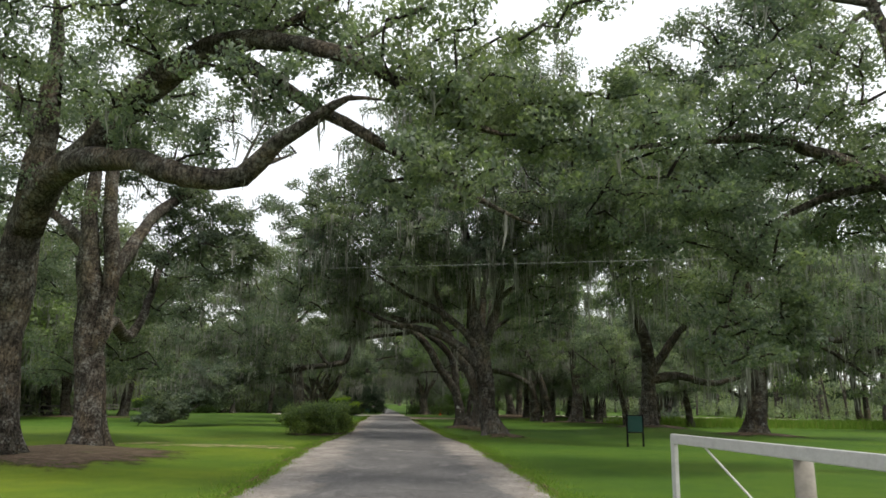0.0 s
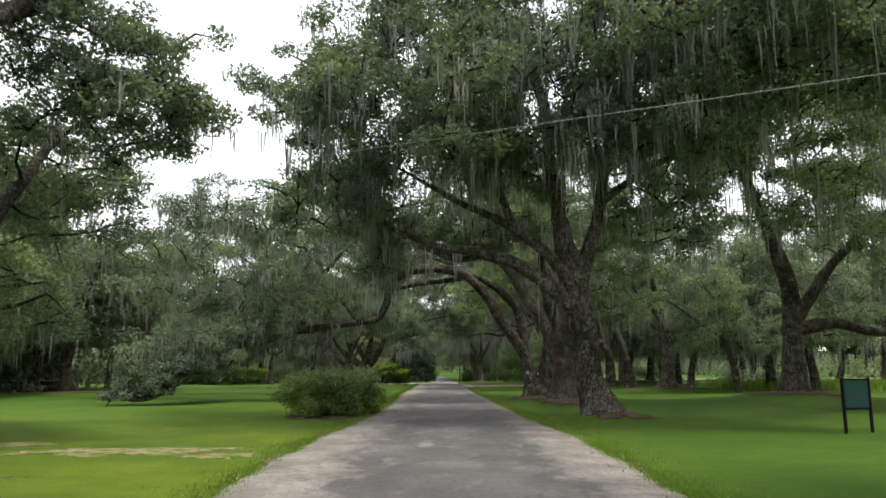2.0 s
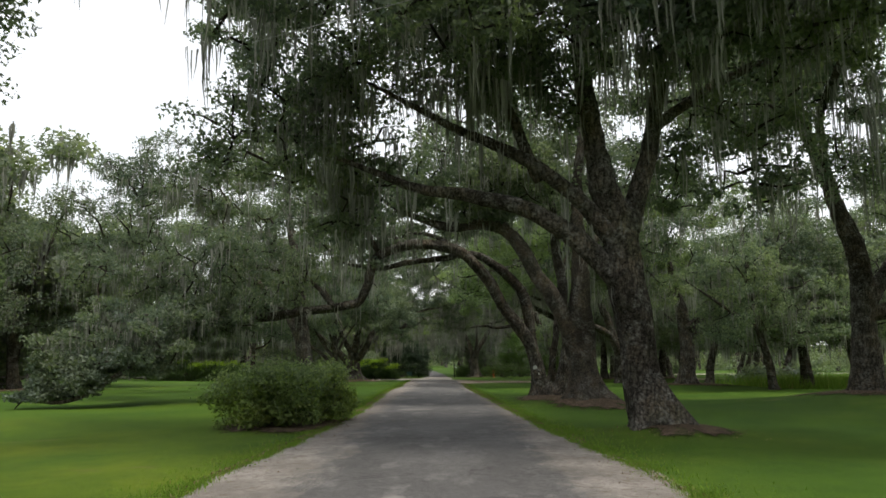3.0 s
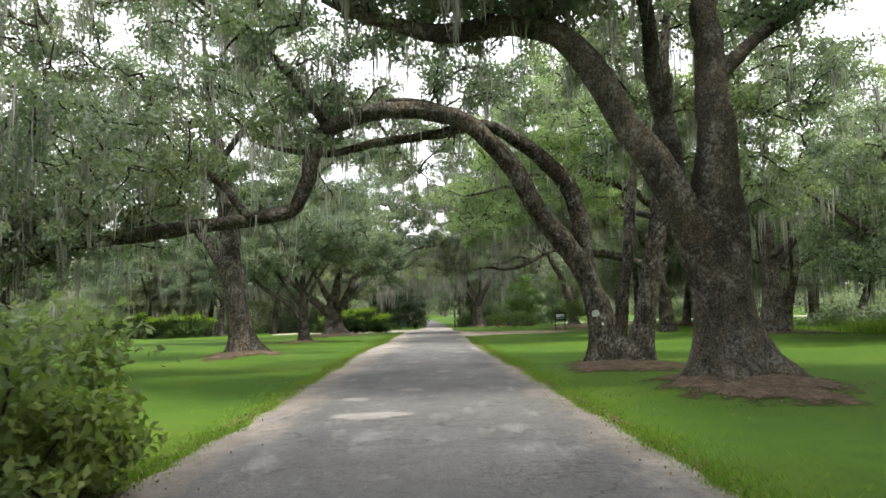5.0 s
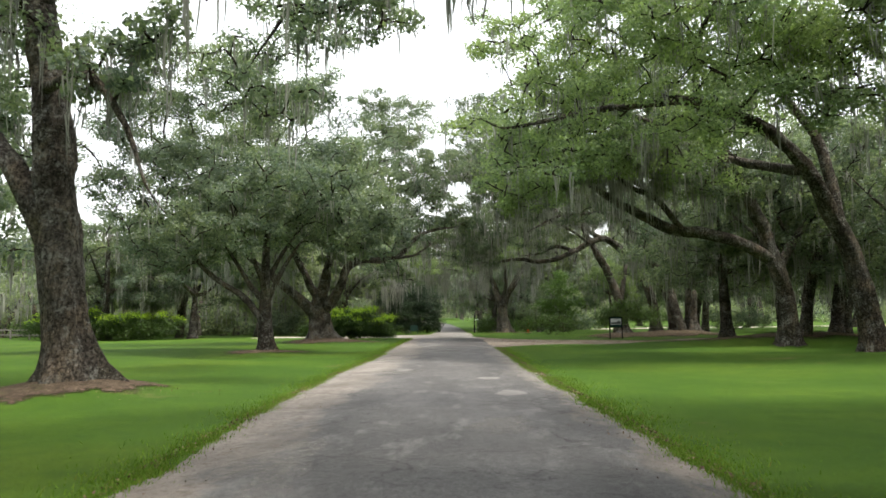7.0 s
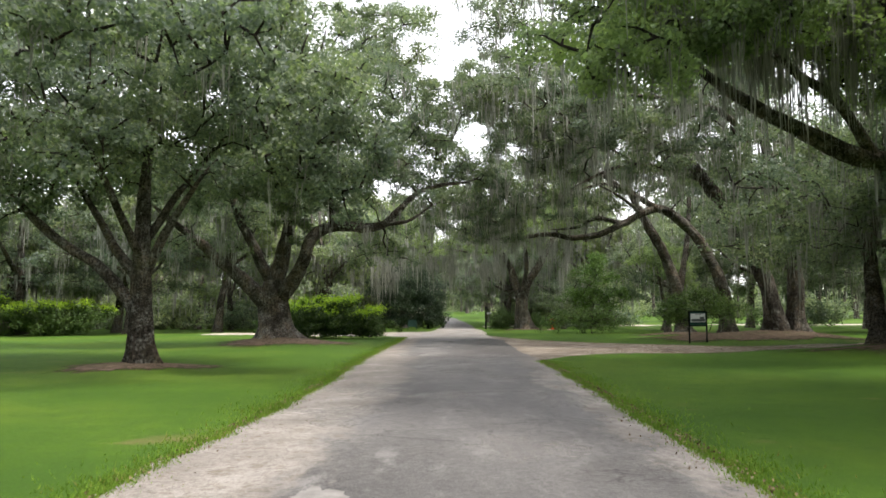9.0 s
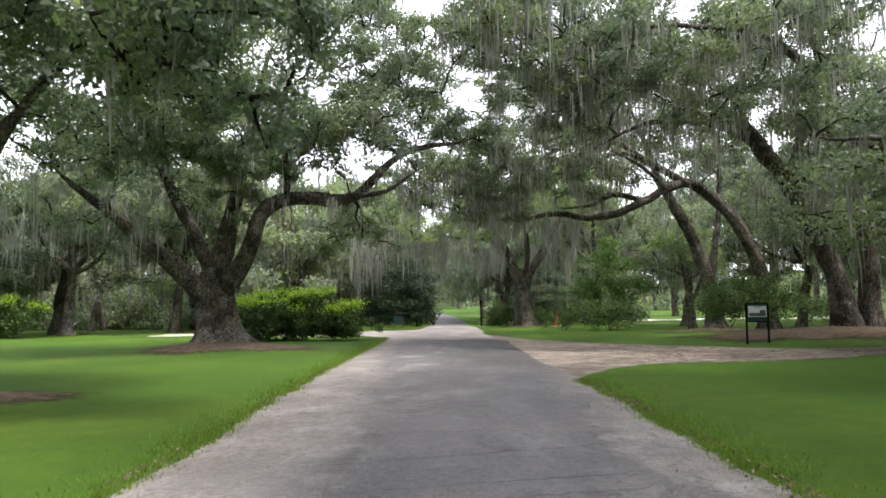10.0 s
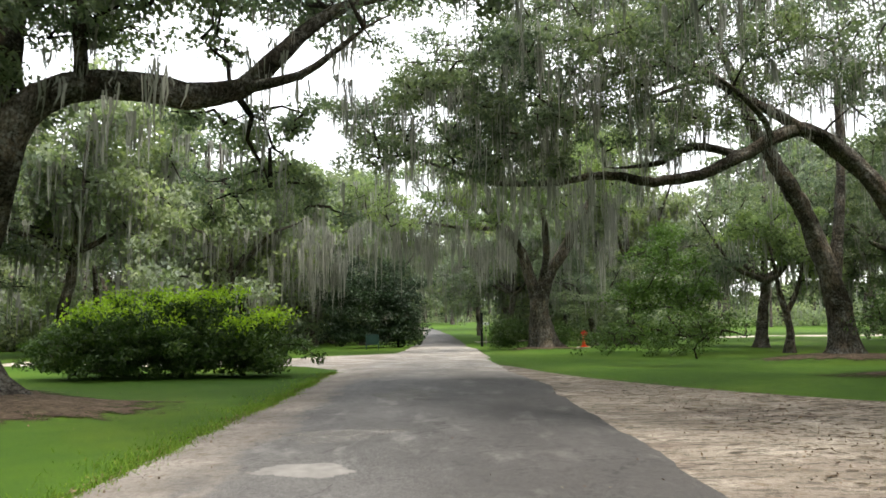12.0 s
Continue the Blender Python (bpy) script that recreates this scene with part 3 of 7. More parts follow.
gx, gy = spread(-32, 32, 0.7, 900, 22), spread(-8, 150, 0.9, 1200, 22)
GX, GY = np.meshgrid(gx, gy, indexing="ij")
gz = ground_height(GX, GY) - 0.012
gi, gj = np.meshgrid(np.arange(len(gx) - 1), np.arange(len(gy) - 1), indexing="ij")
ga = gi * len(gy) + gj
ground = new("ground", mesh_from("ground", np.stack([GX, GY, gz], -1), np.stack([ga, ga + len(gy), ga + len(gy) + 1, ga + 1], -1).reshape(-1, 4), M_LAWN, True))
tagged(ground, "mown bright green lawn with worn bare patches", "lawn", kind="structure")


def lie_on(x, y):
    """The height of the ground's surface, between its grid lines."""
    i = int(np.clip(np.searchsorted(gx, x) - 1, 0, len(gx) - 2))
    j = int(np.clip(np.searchsorted(gy, y) - 1, 0, len(gy) - 2))
    a, b = (x - gx[i]) / (gx[i + 1] - gx[i]), (y - gy[j]) / (gy[j + 1] - gy[j])
    return float(gz[i, j] * (1 - a) * (1 - b) + gz[i + 1, j] * a * (1 - b) + gz[i, j + 1] * (1 - a) * b + gz[i + 1, j + 1] * a * b) + 0.012


def ragged(n, rng, amount, smooth=3):
    e = rng.normal(size=n + 40)
    slow = np.convolve(e, np.ones(15) / 15, "same")[20:-20] * 2.2
    fast = np.convolve(e[::-1], np.ones(smooth) / smooth, "same")[20:-20]
    return (slow * 0.7 + fast * 0.35) * amount


def ribbon(name, near, far, z, material, label, category, seed, cols=14, rag=0.16, drape=True):
    """A strip of ground between two edge lines with ragged borders."""
    rng = np.random.default_rng(seed)
    a, _ = smooth_line([(*p, 0) for p in near], [1] * len(near), 0.3)
    n = len(a)
    b, _ = smooth_line([(*p, 0) for p in far], [1] * len(far), 0.1)
    pick = np.linspace(0, len(b) - 1, n)
    b = np.stack([np.interp(pick, np.arange(len(b)), b[:, i]) for i in range(3)], -1)
    way = (b - a) / (np.linalg.norm(b - a, axis=1, keepdims=True) + 1e-9)
    a, b = a + way * ragged(n, rng, rag)[:, None], b + way * ragged(n, rng, rag)[:, None]
    s = np.linspace(0, 1, cols)
    v = a[:, None] * (1 - s)[None, :, None] + b[:, None] * s[None, :, None]
    v[..., 2] = z + (ground_height(v[..., 0], v[..., 1]) if drape else 0)
    edge = np.minimum(s, 1 - s)
    v[..., 2] += 0.03 * np.clip(edge * 6, 0, 1) - 0.02 * (edge == 0)
    i, j = np.meshgrid(np.arange(n - 1), np.arange(cols - 1), indexing="ij")
    q = i * cols + j
    f = np.stack([q, q + 1, q + cols + 1, q + cols], -1).reshape(-1, 4)
    me = mesh_from(name, v, f, material, True)
    me.flip_normals() if me.polygons[len(me.polygons) // 2].normal.z < 0 else None
    return tagged(new(name, me), label, category, kind="structure")


road = ribbon("road", [(-2.5, -12), (-2.5, 15), (-2.75, 29), (-2.4, 38), (-2.35, 48), (-2.75, 60), (-2.95, 70), (-2.8, 80), (-3.05, 92), (-3.1, 104), (-3.2, 113), (-2.9, 122), (-2.2, 128), (-1.9, 140), (-1.7, 160), (-2.4, 190), (-6, 230), (-16, 280)],
              [(2.9, -12), (2.85, 15), (3.15, 29), (2.95, 36), (2.75, 48), (2.65, 60), (2.5, 72), (2.6, 82), (2.6, 90), (2.6, 95), (2.65, 103), (2.45, 109), (2.2, 114), (2.05, 119), (2.3, 126), (2.0, 140), (1.9, 160), (1.4, 190), (-2, 230), (-12, 280)],
              0.006, M_ROAD, "worn grey asphalt lane with sandy crumbling edges", "lane", 11, 20, 0.17)
sand_road = ribbon("sand_road", [(2.0, 85.0), (3.1, 88.2), (4.2, 90.1), (6.0, 91.5), (9.5, 92.7), (13, 94.6), (20, 98), (34, 106)],
                   [(1.9, 119.5), (2.7, 116.0), (3.6, 111.0), (5.3, 106.4), (6.9, 102.8), (8.6, 100.2), (10.8, 98.9), (16, 99.8), (30, 110)],
                   -0.027, M_SAND, "pale rutted sand drive joining the lane", "sand drive", 12, 24, 0.2)
side_road = ribbon("side_road", [(-1.5, 111.5), (-3.4, 113.6), (-5.2, 116.2), (-9, 117.6), (-14, 118.2), (-18, 118.6)],
                   [(-1.5, 129.0), (-3.4, 126.8), (-6, 124.0), (-9.5, 122.4), (-14, 122.2), (-18, 122.0)],
                   0.0, M_SAND_CLEAN, "pale sandy side road turning off the lane", "side road", 13, 20, 0.15)
far_road = ribbon("far_road", [(3, 150), (20, 158), (60, 160), (140, 165)], [(3, 153), (20, 161.5), (60, 164), (140, 170)], 0.02, M_SAND_CLEAN, "pale sandy drive crossing the far lawn", "far drive", 14, 6, 0.2)


def blob_sheet(name, x, y, rx, ry, z, material, seed, rough=0.16, rings=6, crown=0.0):
    """A flat patch with an uneven round outline, draped on the ground."""
    rng = np.random.default_rng(seed)
    n = 96
    ang = np.linspace(0, 2 * np.pi, n, endpoint=False)
    edge = 1 + rough * sum(np.sin(w * ang + rng.uniform(0, 6)) * a for w, a in ((2, 0.5), (3, 0.55), (5, 0.4), (8, 0.3), (13, 0.25), (21, 0.2))) + rough * rng.normal(size=n) * 0.12
    v = [(x, y, z + crown + lie_on(x, y))]
    rim = [0.0]
    for r in np.linspace(1 / rings, 1, rings):
        for a, e in zip(ang, edge):
            px, py = x + math.cos(a) * rx * r * e, y + math.sin(a) * ry * r * e
            v.append((px, py, z - 0.045 * max(0.0, (r - 0.4) / 0.6) + crown * (1 - r * r) + lie_on(px, py)))
            rim.append(r)
    f = [(0, 1 + j, 1 + (j + 1) % n) for j in range(n)]
    for i in range(rings - 1):
        o = 1 + i * n
        f += [(o + j, o + n + j, o + n + (j + 1) % n, o + (j + 1) % n) for j in range(n)]
    me = mesh_from(name, v, f, material, True)
    me.attributes.new("rim", "FLOAT", "POINT").data.foreach_set("value", rim)
    return me


def mulch_bed(x, y, rx, ry, seed, label="brown leaf litter bed round the tree"):
    ob = new("mulch_bed", blob_sheet("mulch_bed", x, y, rx * 1.3, ry * 1.3, 0.012, M_MULCH, seed, 0.2, 10, 0.04))
    return tagged(ob, label, "mulch bed", "mulch beds", "structure")


def tree_line(name, points, tall, seed):
    """The closing edge of distant woods: a lumpy wall of foliage with an uneven top."""
    rng = np.random.default_rng(seed)
    p, _ = smooth_line([(*q, 0) for q in points], [1] * len(points), 2.5)
    n, rows = len(p), 9
    top = tall * (0.75 + 0.25 * np.sin(np.arange(n) * 0.35) * np.sin(np.arange(n) * 0.13 + 1) + 0.14 * rng.normal(size=n))
    z = np.linspace(0, 1, rows)
    v = np.zeros((n, rows, 3))
    v[..., :2] = p[:, None, :2] + rng.normal(size=(n, rows, 2)) * 1.1
    v[..., 2] = ground_height(p[:, 0], p[:, 1])[:, None] - 0.5 + top[:, None] * z[None] + rng.normal(size=(n, rows)) * 0.4 * (z > 0)
    i, j = np.meshgrid(np.arange(n - 1), np.arange(rows - 1), indexing="ij")
    q = i * rows + j
    f = np.stack([q, q + rows, q + rows + 1, q + 1], -1).reshape(-1, 4)
    return tagged(new(name, mesh_from(name, v, f, M_DISTANT, False)), "distant wood closing off the lawns", "backdrop", kind="structure")


tree_line("backdrop", [(-130, -20), (-125, 60), (-115, 130), (-85, 205), (-70, 300), (-30, 372), (20, 380), (80, 360), (120, 290), (140, 180), (140, 60), (120, -30)], 13.0, 71)


# ---------------------------------------------------------------- trees
def clumps_in(lobes, rng, pads=5):
    """Places of leaf clumps in the lobes of a crown: flat pads of clumps near the lobe's skin, with gaps between them."""
    out, size = [], []
    for x, y, z, rx, ry, rz, n in lobes:
        k = max(2, n // pads)
        d = rng.normal(size=(k * 2, 3))
        d /= np.linalg.norm(d, axis=1, keepdims=True)
        r = rng.uniform(0.2, 1.0, k * 2) ** 0.5 * (1 + 0.22 * np.sin(d[:, 0] * 5 + x) * np.sin(d[:, 1] * 6 + y))
        c = np.array([x, y, z]) + d * r[:, None] * np.array([rx, ry, rz])
        near = ((c[:, None] - c[None]) ** 2 * np.array([1, 1, 2.5])).sum(-1) + np.eye(k * 2) * 99
        keep = list(range(k * 2))
        while len(keep) > k:
            sub = near[np.ix_(keep, keep)].min(1)
            keep.pop(int(np.argmin(sub)))
        c = c[keep]
        wide = 0.5 * min(1.0, (rx + ry) / 4)
        p = np.repeat(c, pads, 0) + rng.normal(size=(len(c) * pads, 3)) * np.array([wide, wide, 0.2])
        p[:, 2] -= 0.12 * (((p - np.repeat(c, pads, 0))[:, :2] ** 2).sum(1))
        out.append(p)
        size.append(np.full(len(p), min(1.0, 0.25 * (rx + ry + rz) / 2)))
    return np.vstack(out), np.concatenate(size)


def grow(nodes, targets, rng, thick, skip=1):
    """Thin crooked boughs from the nearest wood to each target: tube vertices and quads."""
    have = [np.asarray(nodes)]
    order = np.argsort([np.min(((have[0] - t) ** 2).sum(1)) for t in targets])[::skip]
    vs, fs, base = [], [], 0
    pool = have[0]
    for o in order:
        t = targets[o]
        i = int(np.argmin(((pool - t) ** 2).sum(1) + 1.5 * np.clip(pool[:, 2] - t[2], 0, None)))
        a = pool[i]
        d = t - a
        ln = float(np.linalg.norm(d))
        if ln < 0.25:
            continue
        m = 2 if ln < 1.2 else 4
        s = np.linspace(0, 1, m + 1)[:, None]
        line = a + d * s + rng.normal(size=(m + 1, 3)) * ln * 0.09 * np.sin(s * np.pi)
        line[:, 2] += np.sin(s[:, 0] * np.pi) * ln * 0.1
        r = np.linspace(thick * min(1.6, 0.35 + ln * 0.22), 0.012, m + 1)
        v, f = tube(line, r, 3, None, 0, 0, base)
        vs.append(v)
        fs.append(f)
        base += len(v)
        pool = np.vstack([pool, line[1:]])
    return (np.vstack(vs), np.vstack(fs)) if vs else (None, None)


def oak(at, limbs, lobes, label, seed, leaf=M_LEAF, bark=M_BARK, leaves=100, leaf_size=0.138, moss=0.5, moss_len=1.0, name="oak_tree", sides=24, group="oaks along the lane", strands=6, category="oak tree", clump=0.36, moss_width=0.024, far=False, dense=1.8, curtains=()):
    """A live oak. limbs: lists of (x, y, z, radius) in world places, the first one is the trunk; lobes: (x, y, z, rx, ry, rz, clumps)."""
    rng = np.random.default_rng(seed)
    x, y = at
    foot = float(ground_height(x, y))
    tree = thing(name, label, category, (x, y, foot - 0.05), group)
    nodes = []
    for i, l in enumerate(limbs):
        l = list(l)
        if l[-1][3] > 0.02 and l[-1][2] > 0.5:
            a, b = np.array(l[-2]), np.array(l[-1])
            step = (b - a)[:3] / (np.linalg.norm((b - a)[:3]) + 1e-9)
            l.append((*(b[:3] + step * (0.35 + 6 * b[3]) + rng.normal(size=3) * 0.15), 0.012))
        if l[0][2] >= foot + 0.35:
            a, b = np.array(l[0]), np.array(l[1])
            step = (b - a)[:3] / (np.linalg.norm((b - a)[:3]) + 1e-9)
            l = [(*(a[:3] - step * a[3] * 1.1), a[3] * 0.5), (*a[:3], a[3] * 1.08)] + l[1:]
        p = [q[:3] for q in l]
        line, rad = smooth_line(p, [q[3] for q in l], 0.22 if l[0][3] > 0.2 else 0.35)
        wob = rng.normal(size=line.shape)
        for c in range(3):
            wob[:, c] = np.convolve(wob[:, c], np.ones(5) / 5, "same")
        line = line + wob * (np.minimum(rad, 0.15) * 0.6)[:, None] * np.sin(np.linspace(0, np.pi, len(line)))[:, None]
        at_foot = l[0][2] < foot + 0.35
        if at_foot:
            line[0, 2] = foot - 0.25
        v, f = tube(line, rad, sides if l[0][3] > 0.15 else 10, rng, 0.1, 0.85 if at_foot else 0.0)
        mesh_part("trunk" if i == 0 else "limb", tube_mesh("trunk" if i == 0 else "limb", v, f, bark), tree)
        high = line[line[:, 2] > foot + 2.2]
        if len(high):
            nodes.append(high)
    nodes = np.vstack(nodes)
    cl, cs = clumps_in([(*l[:6], int(l[6] * dense)) for l in lobes], rng)
    v, f = grow(nodes, cl, rng, 0.085, 4 if far else 1)
    if v is not None:
        tagged(mesh_part("branchwork", tube_mesh("branchwork", v, f, M_TWIG), tree), kind="stuff")
    n = len(cl) * leaves
    spread_by = np.repeat(np.maximum(cs, 0.7) * rng.uniform(0.75, 1.3, len(cl)), leaves)[:, None] * np.array([clump, clump, clump * 0.58]) * 1.7
    off, out = puff(n, rng, spread_by)
    c = np.repeat(cl, leaves, 0) + off
    above = c[:, 2] > 0.25
    v, f = leaf_tris(c[above], rng, leaf_size, leaf_size * 0.52, 0.45, out[above])
    tagged(mesh_part("crown", mesh_from("crown", v, f, leaf), tree), kind="stuff")
    if moss > 0:
        low = cl[rng.uniform(size=len(cl)) < moss * (0.4 if not far else 1.0)] - np.array([0, 0, 0.15])
        on_limb = nodes[rng.uniform(size=len(nodes)) < moss * 0.35]
        anchors = np.vstack([low, low + rng.normal(size=low.shape) * np.array([0.35, 0.35, 0.2]), on_limb])
        anchors = anchors[anchors[:, 2] > 2.2]
        ln = moss_len * rng.uniform(0.4, 1.9, len(anchors))
        for cx, cy, cz, rx, ry, rz, n, lg in curtains:
            q = np.array([cx, cy, cz]) + rng.uniform(-1, 1, (n // 5 + 1, 3)) * np.array([rx, ry, rz * 1.5])
            q = np.repeat(q, 5, 0)[:n] + rng.normal(size=(n, 3)) * np.array([0.22, 0.22, 0.3])
            q[:, 2] += 0.5 * np.sin(q[:, 0] * 1.7 + cy) * rz
            anchors = np.vstack([anchors, q])
            ln = np.concatenate([ln, lg * rng.uniform(0.35, 1.5, n)])
        ln = np.minimum(ln, np.clip(anchors[:, 2] - 1.3, 0.2, None))
        v, f = moss_strands(anchors, ln, rng, strands, moss_width, 3)
        tagged(mesh_part("moss", mesh_from("moss", v, f, M_MOSS), tree, "grey-green hanging moss"), kind="stuff")
    return tree


# the pair of oaks by the gate
oak((-8.9, 19.9), [[(-9.1, 19.9, 0, 0.46), (-9.35, 19.9, 2.8, 0.42), (-9.15, 19.8, 5.2, 0.42), (-8.95, 19.9, 7.9, 0.3), (-9.1, 20.1, 11, 0.16)],
                   [(-9.0, 19.6, 5.6, 0.4), (-8.2, 18.8, 6.5, 0.38), (-6.9, 17.9, 7.0, 0.36), (-5.8, 17.1, 8.0, 0.32), (-4.4, 16.2, 8.5, 0.26), (-2.9, 15.2, 8.5, 0.2), (-1.2, 14.6, 8.0, 0.15), (0.2, 14.2, 7.2, 0.11), (1.6, 14.1, 6.4, 0.06)]] + [
                    [(-7.6, 18.2, 6.7, 0.28), (-5.6, 16.0, 6.2, 0.24), (-3.9, 14.6, 5.55, 0.22), (-2.9, 14.5, 5.5, 0.19), (-2.2, 14.1, 6.0, 0.14), (-1.4, 13.7, 6.4, 0.11), (-0.9, 13.6, 6.7, 0.05)],
                   [(-3.6, 15.6, 8.45, 0.16), (-2.5, 15.2, 7.7, 0.13), (-1.1, 14.7, 6.7, 0.11), (0.8, 14.2, 5.45, 0.07), (2.2, 14.2, 4.75, 0.03)],
                   [(-4.4, 16.2, 8.5, 0.12), (-3.6, 16.0, 9.4, 0.08), (-2.6, 15.8, 10.2, 0.03)], [(-2.9, 15.2, 8.5, 0.1), (-1.9, 15.0, 9.1, 0.07), (-0.7, 14.8, 9.6, 0.02)]] + [[(-1.2, 14.6, 8, 0.07), (-0.2, 14.4, 8.6, 0.04), (0.8, 14.2, 9.2, 0.015)],
                   [(-9.0, 20.0, 7.5, 0.22), (-10.5, 21.2, 9.5, 0.15), (-12.5, 22.2, 11, 0.06)]],
    [(-7.5, 18.2, 10.5, 4.0, 3.5, 2.2, 70), (-3.0, 15.7, 9.7, 3.2, 2.2, 1.0, 40), (1.0, 14.7, 8.3, 2.2, 1.8, 1.1, 22), (-12, 20.7, 8.5, 3.2, 3.5, 3.0, 50), (-2.2, 14.2, 6.9, 1.6, 1.0, 0.6, 8), (1.4, 14.4, 7.0, 1.6, 1.2, 0.8, 20), (3.4, 14.6, 6.7, 1.4, 1.1, 0.7, 16), (0.4, 13.7, 5.5, 1.3, 0.8, 0.45, 10), (-4.6, 15.4, 6.6, 1.2, 0.9, 0.5, 8)],
    "spreading live oak with arching limb over the lane", 101, leaf_size=0.118, leaves=130, dense=2.4, moss=0.3, moss_len=0.4)
oak((-8.8, 24.4), [[(-8.75, 24.4, 0, 0.44), (-9.0, 24.4, 2.8, 0.38), (-9.2, 24.4, 4.8, 0.36), (-9.4, 24.4, 6.6, 0.25), (-9.6, 24.5, 9.0, 0.18), (-10.3, 24.8, 11.5, 0.1)],
                   [(-8.9, 24.4, 3.0, 0.26), (-8.6, 24.4, 5.2, 0.26), (-8.8, 24.4, 7.2, 0.22), (-8.9, 24.4, 9.0, 0.18), (-8.3, 24.6, 11, 0.09)],
                   [(-8.8, 24.6, 5.0, 0.22), (-8.4, 25.7, 6.8, 0.2), (-7.8, 27.2, 8.5, 0.18), (-6.2, 29.2, 9.9, 0.15), (-5.5, 29.8, 10.6, 0.13), (-5.0, 30.1, 10.9, 0.1)],
                   [(-6.2, 29.2, 9.9, 0.07), (-5.6, 30.2, 12.2, 0.04), (-5.2, 30.8, 13.4, 0.02)]] + [
                    [(-8.9, 24.8, 3.4, 0.2), (-9.2, 26.4, 4.0, 0.2), (-9.3, 28.1, 3.7, 0.19), (-9.0, 28.8, 4.6, 0.14), (-9.2, 31.2, 7.0, 0.1), (-8.6, 33.7, 8.8, 0.05)],
                   [(-9.3, 24.4, 6.0, 0.2), (-11.5, 25.7, 7.5, 0.14), (-14.5, 27.2, 8.5, 0.06)]],
    [(-9.5, 25.7, 11.5, 3.2, 3.0, 1.8, 45), (-5.8, 29.8, 12.4, 1.6, 1.8, 1.0, 14), (-11.2, 33.2, 6.8, 2.2, 2.2, 1.6, 42), (-14, 27.7, 7.0, 4.0, 4.0, 3.2, 70), (-10.5, 32.2, 6.0, 2.5, 2.5, 2.2, 36), (-6.0, 28.4, 7.0, 1.3, 1.8, 1.1, 22), (-12.5, 34.2, 3.6, 2.6, 2.6, 1.6, 30), (-6.6, 28.8, 7.8, 1.9, 1.5, 1.4, 40), (-8.2, 27.6, 9.2, 1.6, 1.4, 1.2, 24)],
    "twin-stemmed live oak beside bare earth and lawn", 102, leaf_size=0.118, leaves=130, dense=2.2, moss=0.3, moss_len=0.5)
oak((14.0, 18.0), [[(14.0, 18.0, 0, 0.5), (13.8, 18.0, 3.0, 0.42), (13.4, 18.0, 5.5, 0.36), (13.0, 18.4, 8.5, 0.28), (13.2, 19.0, 11, 0.2), (12.9, 19.2, 12.8, 0.12)],
                   [(13.2, 19.0, 11.4, 0.12), (12.7, 19.2, 12.2, 0.09), (11.9, 19.2, 11.2, 0.07), (11.2, 19.2, 10.0, 0.06), (10.5, 19.2, 8.9, 0.04), (10.2, 19.2, 7.5, 0.015)],
                   [(13.0, 19.2, 12.5, 0.09), (10.8, 19.0, 12.4, 0.07), (9.3, 19.2, 11.0, 0.03)],
                   [(13.4, 18.0, 5.2, 0.24), (11.5, 17.7, 6.9, 0.18), (9.0, 17.4, 7.6, 0.13), (6.6, 16.9, 7.4, 0.07), (4.6, 16.5, 6.9, 0.03)]] + [
                    [(11.5, 17.8, 6.8, 0.12), (10.0, 18.4, 6.4, 0.09), (8.6, 18.7, 5.2, 0.05), (8.0, 18.8, 3.4, 0.02)]],
    [(5.9, 16.8, 7.2, 2.3, 1.8, 1.5, 44), (9.3, 17.8, 8.6, 2.6, 2.2, 2.2, 56), (8.7, 18.7, 3.9, 1.6, 1.4, 1.5, 30), (11.5, 19.4, 13.0, 2.4, 2.0, 0.8, 22), (7.6, 17.6, 5.6, 1.6, 1.4, 1.0, 18), (11.0, 19.2, 10.4, 1.0, 0.8, 1.2, 8), (7.6, 19.2, 10.4, 1.6, 1.4, 1.1, 24), (9.4, 18.4, 11.2, 1.8, 1.4, 1.0, 24), (11.8, 19.4, 6.8, 1.5, 1.3, 1.3, 36), (12.6, 19.2, 8.4, 1.3, 1.2, 1.0, 20)],
    "live oak with light foliage drooping over the gate", 103, leaf_size=0.115, leaves=120, dense=2.2, moss=0.12, moss_len=0.5)
